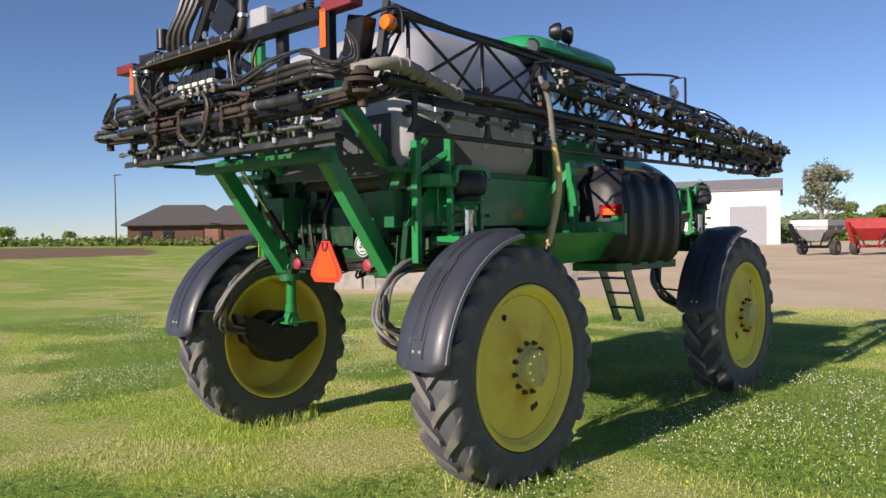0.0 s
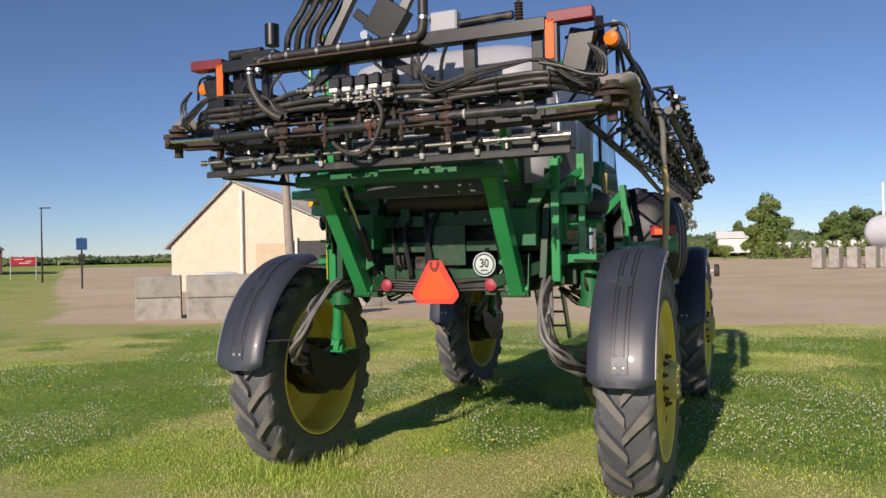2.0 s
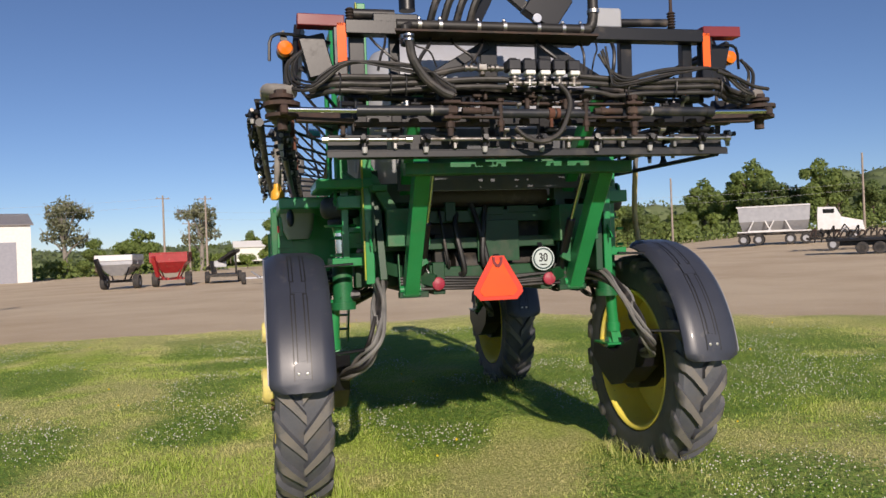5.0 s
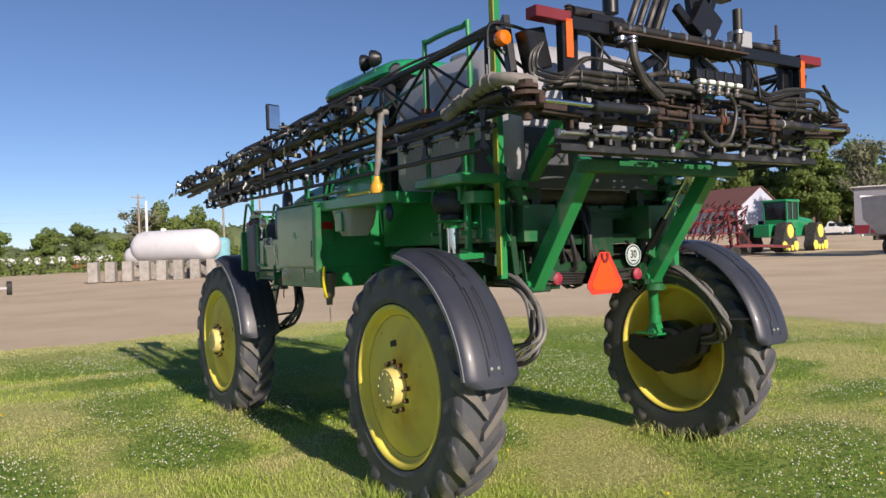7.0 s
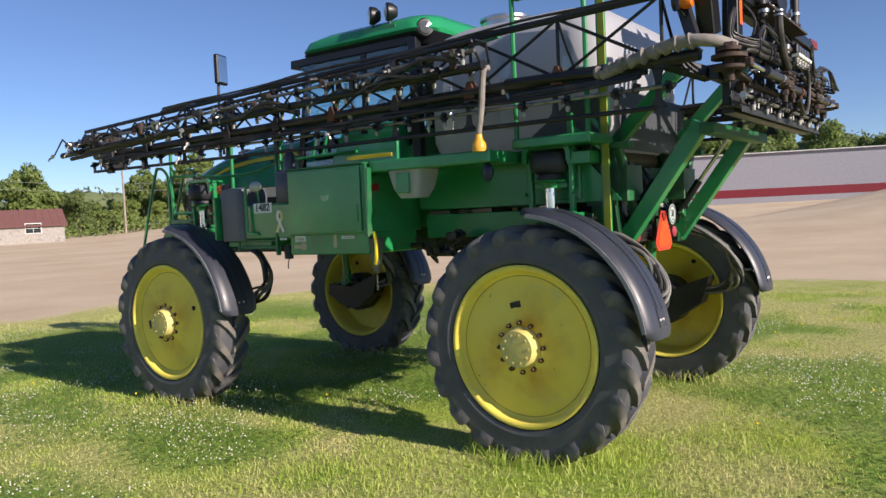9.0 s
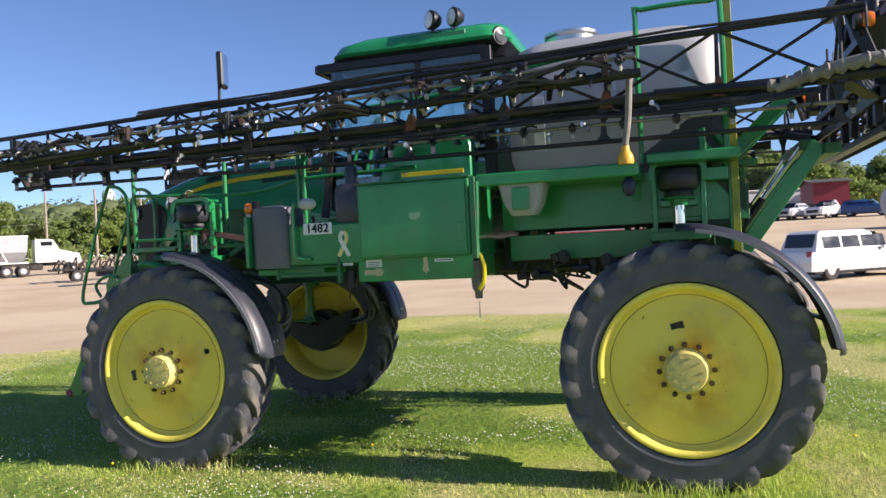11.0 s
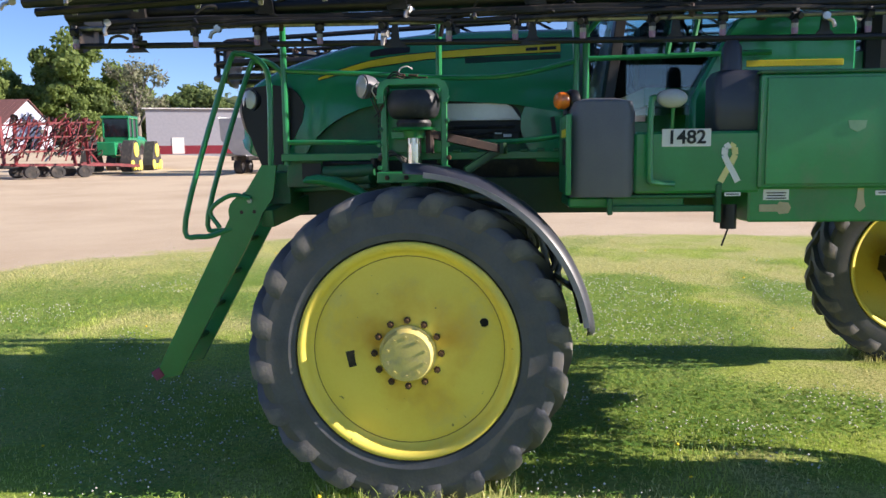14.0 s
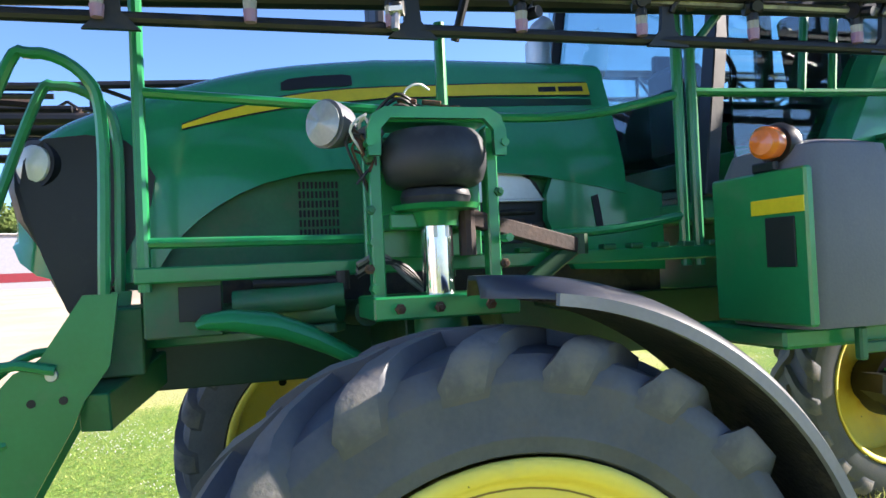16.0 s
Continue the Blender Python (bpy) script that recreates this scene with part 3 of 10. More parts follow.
def grow_lawn():
    r = np.random.RandomState(21)
    n = 600000
    # denser round the machine, where the camera comes near
    ang, rad = r.uniform(0, 2 * np.pi, n), 13.5 * np.sqrt(r.uniform(0, 1, n)) ** 1.15
    x, y = -0.6 + rad * np.cos(ang), 2.4 + 1.15 * rad * np.sin(ang)
    keep = (gravel_at(x, y) < r.uniform(-0.8, 0.5, n))
    x, y = x[keep], y[keep]
    cl = clover_at(x, y)
    tall = lattice(9, 1.3, x, y)
    # blades
    k = r.uniform(0, 1, len(x)) > 0.72 * cl
    bx, by, bt, bc = x[k], y[k], tall[k], cl[k]
    m = len(bx)
    h = r.uniform(0.022, 0.052, m) * (0.45 + 1.0 * bt) * (1 - 0.35 * dry_at(bx, by))
    near_tyre = np.minimum.reduce([np.hypot((bx - s * TRACK) / 0.33, (by - yy) / 0.55) for s in (-1, 1) for yy in (0, BASE)])
    h = np.where(near_tyre < 1.2, h * 3.2, h)
    w = r.uniform(0.0024, 0.0046, m)
    a = r.uniform(0, 2 * np.pi, m)
    lean = r.uniform(0.1, 0.9, m) * h
    la = r.uniform(0, 2 * np.pi, m)
    z = rise(bx, by) - 0.006
    px, py = np.cos(a) * w, np.sin(a) * w
    v = np.empty((m, 5, 3))
    v[:, 0] = np.stack([bx - px, by - py, z], -1)
    v[:, 1] = np.stack([bx + px, by + py, z], -1)
    mx, my = bx + 0.35 * lean * np.cos(la), by + 0.35 * lean * np.sin(la)
    v[:, 2] = np.stack([mx + 0.8 * px, my + 0.8 * py, z + 0.6 * h], -1)
    v[:, 3] = np.stack([mx - 0.8 * px, my - 0.8 * py, z + 0.6 * h], -1)
    v[:, 4] = np.stack([bx + lean * np.cos(la), by + lean * np.sin(la), z + h], -1)
    o = 5 * np.arange(m)[:, None]
    f = np.concatenate([o + [0, 1, 2], o + [0, 2, 3], o + [3, 2, 4]])
    me = fast_mesh("lawn_grass", v, f, leaf_mat("grass_blades", [(0.27, 0.42, 0.055), (0.42, 0.55, 0.10), (0.55, 0.59, 0.17), (0.34, 0.50, 0.07), (0.64, 0.62, 0.28)], dry=(0.70, 0.63, 0.30)))
    at = me.attributes.new("dry", "FLOAT", "POINT")
    at.data.foreach_set("value", np.repeat(dry_at(bx, by) * r.uniform(0.5, 1.0, m), 5).astype(np.float32))
    g1 = new("lawn_grass", me)
    tagged(g1, "short green and straw-coloured lawn grass blades", "grass", kind="stuff")
    # clover leaves: small flat triangles in threes
    k = r.uniform(0, 1, len(x)) < 0.55 * cl
    cx, cy = x[k], y[k]
    m = len(cx)
    z = rise(cx, cy) + r.uniform(0.015, 0.055, m)
    a0 = r.uniform(0, 2 * np.pi, m)
    rad = r.uniform(0.012, 0.022, m)
    v = np.empty((m, 3, 4, 3))
    for j in range(3):
        a = a0 + j * 2.094
        for q, (rr, da, dz) in enumerate(((0.0, 0, 0), (1.0, -0.5, 0.25), (1.25, 0.0, 0.15), (1.0, 0.5, 0.25))):
            v[:, j, q] = np.stack([cx + rr * rad * np.cos(a + da), cy + rr * rad * np.sin(a + da), z + dz * rad * r.uniform(-1, 1, m)], -1)
    o = 4 * np.arange(m * 3)[:, None]
    f = o + [0, 1, 2, 3]
    g2 = new("clover_leaves", fast_mesh("clover_leaves", v, f, leaf_mat("clover", [(0.12, 0.245, 0.045), (0.18, 0.34, 0.062), (0.28, 0.42, 0.095)])))
    tagged(g2, "dark green clover leaves spread over the lawn", "clover", kind="stuff")
    # white clover heads
    def blobs(px, py, pz, rad, name, material, label, cat):
        q = len(px)
        dirs = np.array([[0, 0, 1], [1, 0, 0.1], [0, 1, 0.1], [-1, 0, 0.1], [0, -1, 0.1], [0, 0, -0.7]])
        vv = np.stack([px, py, pz], -1)[:, None] + dirs[None] * rad[:, None, None] * r.uniform(0.75, 1.2, (q, 6, 1))
        ff = (6 * np.arange(q)[:, None, None] + np.array([[0, 1, 2], [0, 2, 3], [0, 3, 4], [0, 4, 1], [5, 2, 1], [5, 3, 2], [5, 4, 3], [5, 1, 4]])).reshape(-1, 3)
        tagged(new(name, fast_mesh(name, vv, ff, material)), label, cat, kind="stuff")

    pick = (r.uniform(0, 1, len(x)) < 0.125 * cl * np.clip((lattice(12, 1.1, x, y) - 0.38) / 0.25, 0, 1))
    q = int(pick.sum())
    blobs(x[pick], y[pick], rise(x[pick], y[pick]) + r.uniform(0.04, 0.085, q), r.uniform(0.006, 0.0105, q), "clover_flowers",
          mat("clover_flower_white", (0.74, 0.73, 0.66), (0.60, 0.58, 0.48), 0.8, bump=0.0), "small white clover flower heads in the lawn", "clover flowers")
    pick = r.uniform(0, 1, len(x)) < 0.00016
    q = int(pick.sum())
    blobs(x[pick], y[pick], rise(x[pick], y[pick]) + r.uniform(0.06, 0.11, q), r.uniform(0.014, 0.02, q), "dandelions",
          mat("dandelion_yellow", (0.85, 0.62, 0.02), (0.75, 0.5, 0.02), 0.8, bump=0.0), "scattered yellow dandelion heads in the grass", "dandelions")


grow_lawn()


# ---- the sprayer: y points ahead, x to its right, the rear axle stands at y = 0 ----
sprayer = thing("sprayer", "tall green crop sprayer with folded black booms and yellow wheels", "farm sprayer")

# wheels: built for the right side with the axle along local z, outwards
FACE = Matrix.Rotation(radians(90), 3, "Y").to_4x4()


def wheel_meshes():
    g = Geo()
    prof = [(0.642, -0.12), (0.652, -0.178), (0.66, -0.196), (0.70, -0.200), (0.78, -0.205), (0.865, -0.198), (0.895, -0.172), (0.905, -0.12), (0.909, 0),
            (0.905, 0.12), (0.895, 0.172), (0.865, 0.198), (0.842, 0.201), (0.836, 0.204), (0.828, 0.204), (0.822, 0.203), (0.78, 0.206), (0.708, 0.2035), (0.702, 0.205), (0.698, 0.205), (0.692, 0.202), (0.66, 0.196), (0.652, 0.178), (0.642, 0.12), (0.635, 0)]
    g.lathe(prof, FACE, 72, closed=True)
    tyre = g.mesh("tyre", rubber)
    rng = random.Random(4)
    lugs = []
    # stations of a lug from the middle over the shoulder: low radius and offset, top radius and offset, lag, half width
    bars = ((0.897, -0.012, 0.953, -0.012, 0.0, 0.030), (0.899, 0.05, 0.953, 0.05, -0.08, 0.034), (0.900, 0.11, 0.951, 0.11, -0.16, 0.040), (0.893, 0.165, 0.943, 0.168, -0.225, 0.047),
            (0.880, 0.188, 0.926, 0.204, -0.265, 0.053), (0.850, 0.195, 0.886, 0.219, -0.295, 0.054), (0.800, 0.200, 0.822, 0.213, -0.31, 0.046))
    for side in (-1, 1):
        g = Geo()
        verts = []
        for rl, ol, rt, ot, lag, half in bars:
            for r, off, w in ((rl, ol, 1.28), (rt, ot, 0.90)):
                for e in (-1, 1):
                    jig = rng.uniform(-0.004, 0.004)
                    a = lag + e * 1.22 * half / 0.92 * w + rng.uniform(-0.004, 0.004)
                    verts.append(FACE @ Vector(((r + jig) * math.cos(a), (r + jig) * math.sin(a), side * off)))
        faces = []
        for i in range(6):
            o = 4 * i
            faces += [(o, o + 4, o + 6, o + 2), (o + 2, o + 6, o + 7, o + 3), (o + 3, o + 7, o + 5, o + 1), (o + 1, o + 5, o + 4, o)]
        g.put(verts, faces + [(0, 2, 3, 1), (24, 25, 27, 26)])
        me = g.mesh("tread_lug", tread, 50)
        me.materials.append(rubber)
        for p in me.polygons:
            p.material_index = 0 if p.index < 24 and p.index % 4 == 1 else 1
        lugs.append(me)
    g = Geo()
    prof = [(0.640, 0.200), (0.648, 0.192), (0.642, 0.178), (0.620, 0.165), (0.610, 0.10), (0.600, 0.0), (0.610, -0.10), (0.620, -0.165), (0.642, -0.178),
            (0.648, -0.192), (0.640, -0.200), (0.628, -0.195), (0.602, -0.172), (0.592, -0.10), (0.580, 0.0), (0.575, 0.110),
            (0.562, 0.100), (0.540, 0.112), (0.36, 0.145), (0.26, 0.172), (0.20, 0.178), (0.0, 0.178), (0.0, 0.190), (0.20, 0.190), (0.26, 0.184), (0.36, 0.168),
            (0.535, 0.138), (0.552, 0.132), (0.562, 0.132), (0.574, 0.138), (0.584, 0.150), (0.591, 0.168), (0.597, 0.184), (0.606, 0.194), (0.618, 0.200), (0.630, 0.203)]
    g.lathe(prof, FACE, 64, closed=True)
    rim = g.mesh("rim", rim_paint, 75)
    g = Geo()
    g.lathe([(0.5560, 0.1335), (0.5580, 0.1328), (0.5610, 0.1330), (0.5615, 0.120), (0.5560, 0.120)], FACE, 64, closed=True)
    seam = g.mesh("rim_seam", mat("rim_sealant_brown", (0.30, 0.20, 0.03), (0.20, 0.13, 0.03), 0.7))
    g = Geo()
    g.lathe([(0.0, 0.180), (0.165, 0.180), (0.165, 0.205), (0.150, 0.212), (0.147, 0.272), (0.140, 0.286), (0.05, 0.292), (0.0, 0.292)], FACE, 40)
    for k in range(10):
        a = 2 * math.pi * k / 10
        c = Vector((0.112 * math.cos(a), 0.112 * math.sin(a), 0.289))
        g.cyl(FACE @ c, FACE @ (c + Vector((0, 0, 0.006))), 0.010, 6)
    cap = g.mesh("hub_cap", yellow_pale)
    g = Geo()
    g.cyl((0.186, 0, 0), (0.206, 0, 0), 0.021, 6)
    g.cyl((0.206, 0, 0), (0.230, 0, 0), 0.012, 8)
    nut = g.mesh("wheel_nut", bolt_mat)
    # solid dark plug stands in for the shade inside the valve hole
    g = Geo()
    g.cyl((0.120, 0, 0), (0.1525, 0, 0), 0.026, 20)
    hole = g.mesh("valve_hole", hole_shade)
    g = Geo()
    g.box((0.1735, 0, 0), (0.004, 0.055, 0.095), (0, 0, 0), 0.002)
    plaque = g.mesh("rim_plate", dark_metal)
    return tyre, lugs, rim, cap, nut, hole, plaque, seam


WHEEL = wheel_meshes()


def wheel(side, y, spin, hole=True):
    m = Matrix.Translation((side * TRACK, y, HUB)) @ (Matrix.Rotation(math.pi, 4, "Z") if side < 0 else Matrix.Identity(4))
    roll = Matrix.Rotation(radians(spin), 4, "X")
    w = new("wheel", WHEEL[2])
    w.parent, w.matrix_basis = sprayer, m @ roll
    w["label"] = "yellow painted steel wheel rim"
    for name, me, label in (("tyre", WHEEL[0], "tall narrow black farm tyre"), ("hub_cap", WHEEL[3], "dusty pale yellow hub cap"), ("rim_seam", WHEEL[7], "dark rusty seam round the rim")):
        o = new(name, me)
        o.parent, o["label"] = w, label
    flip = Matrix.Diagonal((1, -1, 1, 1)) if side < 0 else Matrix.Identity(4)
    for k in range(20):
        for j in (0, 1):
            o = new("tread_lug", WHEEL[1][j])
            o.parent, o.matrix_basis = w, flip @ Matrix.Rotation(2 * math.pi * (k + 0.5 * j) / 20, 4, "X")
    for k in range(12):
        a = 2 * math.pi * k / 12
        o = new("wheel_nut", WHEEL[4])
        o.parent, o.matrix_basis = w, Matrix.Translation((0, 0.194 * math.cos(a), 0.194 * math.sin(a)))
    if hole:
        o = new("valve_hole", WHEEL[5])
        o.parent, o.matrix_basis = w, Matrix.Translation((0.0, 0.44, 0.17))
    o = new("rim_plate", WHEEL[6])
    o.parent, o.matrix_basis = w, Matrix.Translation((0.0, -0.33, -0.04)) @ Matrix.Rotation(radians(12), 4, "X")
    return w


# the holes and plates sit where they stopped turning
wheel(-1, 0, -88, False)
wheel(-1, BASE, 0)
wheel(1, 0, 100)
wheel(1, BASE, 35)


# dried mud plus the shade under the guard, both in this near-black
mud_shade_liner = mat("mud_and_shade_plastic", (0.010, 0.010, 0.011), (0.022, 0.020, 0.018), 0.85, bump=0.6, scale=6, dirt=(0.10, 0.075, 0.05), amount=0.35, dscale=7, distance=0.02)


# sky sheen on the mudguard lip, put into a paler grey
lip_sheen = mat("fender_lip_sky_sheen", (0.16, 0.165, 0.185), (0.22, 0.225, 0.245), 0.42, bump=0.05)


def fender(side, y):
    """A moulded mudguard: an arch with rolled edges over the back of the wheel."""
    def arch(r0, r1, x0, x1, a0, a1, n=20, crown=0.0):
        g = Geo()
        us = (0.0, 0.02, 0.05, 0.09, 0.14, 0.20, 0.5, 0.80, 0.86, 0.91, 0.95, 0.98, 1.0) if crown else (0.0, 0.5, 1.0)
        verts, faces, cols = [], [], len(us)
        for i in range(n + 1):
            deg = a0 + (a1 - a0) * i / n
            a = radians(deg)
            near = max(0.0, 1 - (a1 - deg) / 4.5, 0.995 * (1 - (deg - a0) / 13.0)) if crown else 0.0
            inset = (0.075 if deg > 120 else 0.205) * (1 - math.sqrt(max(0.0, 1 - near * near)))
            for j in range(cols):
                u = us[j]
                x = x0 + inset + (x1 - x0 - 2 * inset) * u
                edge = max(0.0, (abs(2 * u - 1) - 0.62) / 0.38)
                drop = crown * (0.55 * edge + 0.45 * edge ** 4)
                for r in (r0 - drop, r1 - drop):
                    verts.append((side * x, y + r * math.cos(a), HUB + r * math.sin(a)))
        w = 2 * cols
        for i in range(n):
            for j in range(cols - 1):
                o = i * w + 2 * j
                faces += [(o, o + 2, o + w + 2, o + w), (o + 1, o + w + 1, o + w + 3, o + 3)]
            for o in (i * w, i * w + w - 2):
                faces.append((o, o + 1, o + w + 1, o + w))
        for o in (0, n * w):
            for j in range(cols - 1):
                faces.append((o + 2 * j, o + 2 * j + 1, o + 2 * j + 3, o + 2 * j + 2))
        return g.put(verts, faces)

    f = part("fender", arch(1.074, 1.086, 1.37, 1.845, 88.5, 174.5, 46, 0.046), fender_mat, sprayer, "dark blue-grey moulded plastic mudguard", 40)
    # shade in the moulded grooves, drawn as slightly raised black strips
    for x in (1.545, 1.572, 1.638, 1.665):
        for a0, a1 in ((103, 126.5), (134.5, 164)):
            part("groove_shade", arch(1.078, 1.0872, x - 0.0045, x + 0.0045, a0, a1, 12), ink_and_shade, f)
    part("raised_strip", arch(1.078, 1.0895, 1.578, 1.632, 104, 163, 16), fender_mat, f)
    part("raised_pad", arch(1.080, 1.0915, 1.553, 1.657, 127.5, 133.5, 4), fender_mat, f)
    # black outlines put shade round the raised pads
    for x0, x1, a0, a1 in ((1.545, 1.551, 127, 134), (1.659, 1.665, 127, 134), (1.545, 1.665, 126.6, 127.1), (1.545, 1.665, 133.9, 134.4)):
        part("pad_edge_shade", arch(1.078, 1.0885, x0, x1, a0, a1, 3), ink_and_shade, f)
    part("raised_pad", arch(1.080, 1.0905, 1.55, 1.66, 163.5, 169.5, 5), fender_mat, f)
    for x in (1.545, 1.665):
        part("pad_edge_shade", arch(1.078, 1.0895, x - 0.004, x + 0.004, 163, 170, 5), ink_and_shade, f)
    # rolled outer lip that turns down towards the wheel
    part("outer_lip", arch(1.014, 1.044, 1.828, 1.850, 96, 171, 26, 0.0), lip_sheen, f, "rolled edge of the mudguard, paler for sky sheen")
    part("fender_liner", arch(1.022, 1.030, 1.40, 1.828, 100, 171, 22, 0.0), mud_shade_liner, f, "muddy underside of the mudguard, darkened for shade")
    g = Geo()
    a = radians(167.5)
    for x in (1.575, 1.635):
        p = Vector((side * x, y + 1.090 * math.cos(a), HUB + 1.090 * math.sin(a)))
        g.sphere(p, 0.014, 8, (1, 0.5, 1))
    pieces("fender_bolt", g, alu, f)
    g = Geo()
    for yy, zz, tt in ((-0.40, 1.905, 0), (-0.98, 1.28, 0)):
        g.bar((side * 1.15, y + yy * 0.9, zz - 0.02), (side * 1.60, y + yy, zz - 0.04), 0.05, 0.02)
    pieces("fender_bracket", g, black_steel, f)


for yy in (0, BASE):
    for ss in (-1, 1):
        fender(ss, yy)


def suspension(s, y):
    """The upright leg inside a wheel: air spring in its frame, chrome post, sleeve and planetary drive."""
    x = s * 1.20
    g = Geo()
    for dy in (-0.19, 0.19):
        g.bar((x - s * 0.02, y + dy, 1.92), (x - s * 0.02, y + dy, 2.46), 0.055, 0.04)
    g.box((x - s * 0.06, y, 2.478), (0.20, 0.36, 0.024))
    g.box((x - s * 0.16, y, 2.25), (0.03, 0.40, 0.40))
    g.box((x - s * 0.03, y, 1.90), (0.26, 0.46, 0.07))
    g.lathe([(0.0, 0.0), (0.062, 0.0), (0.070, 0.03), (0.075, 0.045), (0.13, 0.05), (0.14, 0.066), (0.0, 0.066)], Matrix.Translation((x, y, 2.145)), 24)
    g.box((x - s * 0.10, y, 2.165), (0.20, 0.30, 0.05))
    g.plate([(-0.220, 2.36), (-0.222, 2.44), (-0.205, 2.485), (-0.165, 2.508), (0.165, 2.508), (0.205, 2.485), (0.222, 2.44), (0.220, 2.36), (0.182, 2.36), (0.180, 2.44), (0.150, 2.474), (-0.150, 2.474), (-0.180, 2.44), (-0.182, 2.36)], 0.025, Matrix.Translation((x + s * 0.055, y, 0)) @ Matrix(((0, 0, 1, 0), (1, 0, 0, 0), (0, 1, 0, 0), (0, 0, 0, 1))))
    for dy in (-0.215, 0.215):
        for z in (2.40, 2.10, 1.96):
            g.cyl((x + s * 0.02, y + dy, z), (x + s * 0.075, y + dy, z), 0.014, 6)
    frame_part = part("suspension_frame", g, green, sprayer, "green welded suspension frame")
    g = Geo()
    g.lathe([(0.0, 2.212), (0.105, 2.212), (0.112, 2.235), (0.104, 2.258), (0.092, 2.264), (0.130, 2.268), (0.152, 2.285), (0.165, 2.325), (0.167, 2.365), (0.158, 2.41), (0.135, 2.438), (0.0, 2.450)], Matrix.Translation((x, y, 0)), 28)
    part("air_spring", g, airbag_mat, frame_part, "black rubber air spring")
    g = Geo()
    g.cyl((x, y, 1.88), (x, y, 2.15), 0.05, 20)
    part("post", g, chrome, frame_part, "polished chrome post")
    g = Geo()
    g.cyl((x, y, 2.098), (x, y, 2.152), 0.046, 20)
    g.box((x + s * 0.046, y + 0.0, 2.128), (0.004, 0.05, 0.036), None, 0.001)
    part("post_collar", g, alu, frame_part)
    g = Geo()
    g.cyl((x, y, 1.52), (x, y, 1.90), 0.085, 18)
    g.cyl((x, y, 1.50), (x, y, 1.56), 0.105, 18)
    part("sleeve", g, green_dull, frame_part)
    g = Geo()
    g.cyl((s * 1.29, y + 0.08, 1.20), (s * 1.27, y + 0.08, 1.58), 0.050, 14)
    g.cyl((s * 1.29, y + 0.08, 1.16), (s * 1.29, y + 0.08, 1.24), 0.062, 14)
    part("steering_cylinder", g, green, frame_part, "green steering cylinder")
    g = Geo()
    g.cyl((s * 1.29, y + 0.08, 1.06), (s * 1.29, y + 0.08, 1.20), 0.030, 12)
    part("rod", g, silver, frame_part)
    g = Geo()
    # leg: a bent plate box that holds the planetary drive within the rim
    outline = [(-0.56, 1.19), (-0.30, 1.10), (-0.06, 0.99), (0.10, 1.005), (0.37, 1.03), (0.385, 0.89), (0.20, 0.76), (0.02, 0.675), (-0.20, 0.725), (-0.46, 0.90)]
    g.plate(outline, 0.22, Matrix.Translation((s * 1.33, y, 0)) @ Matrix(((0, 0, 1, 0), (1, 0, 0, 0), (0, 1, 0, 0), (0, 0, 0, 1))))
    g.cyl((s * 1.30, y, HUB), (s * 1.72, y, HUB), 0.20, 28)
    g.cyl((s * 1.40, y, HUB), (s * 1.60, y, HUB), 0.27, 28)
    part("planetary_drive", g, black_plastic, frame_part, "black cast planetary drive case")
    g = Geo()
    g.cyl((s * 1.22, y + 0.08, 1.06), (s * 1.29, y + 0.08, 1.05), 0.05, 12)
    g.box((s * 1.25, y + 0.10, 1.055), (0.16, 0.30, 0.02))
    g.plate([(-0.09, 0), (0.09, 0), (0.03, 0.14), (-0.03, 0.14)], 0.09, Matrix.Translation((s * 1.29, y + 0.08, 1.05)) @ FACE @ Matrix.Rotation(radians(90), 4, "Z"))
    part("steering_arm", g, green, frame_part)
    # hydraulic hoses from the frame to the drive
    rng = random.Random(int(17 * y + 5 * s))
    for k in range(6):
        g = Geo()
        a, o = 1.05 * k, rng.uniform(-0.02, 0.02)
        cx, cz = 0.045 * math.cos(a), 0.045 * math.sin(a)
        pts = [(s * (0.86 + 0.3 * cx), y - 0.12, 1.70 + 0.5 * cz), (s * (0.95 + cx), y - 0.46 + o, 1.71 + cz), (s * (1.01 - cz), y - 0.76 + cx + o, 1.56 + cx),
               (s * (1.05 + cx), y - 0.88 - 1.3 * cz + o, 1.36 - cz), (s * (1.14 + cz), y - 0.86 + 1.3 * cx, 1.18 + cx + o), (s * (1.25 - 0.5 * cx), y - 0.68 + cz, 1.06 + 0.6 * cz), (s * 1.29, y - 0.30, 0.99 + 0.4 * cx)]
        g.tube(pts, 0.017, 7, 6)
        part("hydraulic_hose", g, hose_mat if k % 3 == 0 else hose_sun, frame_part)


for yy in (0, BASE):
    for ss in (-1, 1):
        suspension(ss, yy)

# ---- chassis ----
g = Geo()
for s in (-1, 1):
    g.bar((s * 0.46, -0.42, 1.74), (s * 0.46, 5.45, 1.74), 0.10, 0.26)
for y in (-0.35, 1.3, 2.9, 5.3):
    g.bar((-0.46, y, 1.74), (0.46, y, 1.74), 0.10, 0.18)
chassis = pieces("chassis_frame", g, green_dark, sprayer, "box-section chassis frame in grimy green darkened for shade", "frame_member")
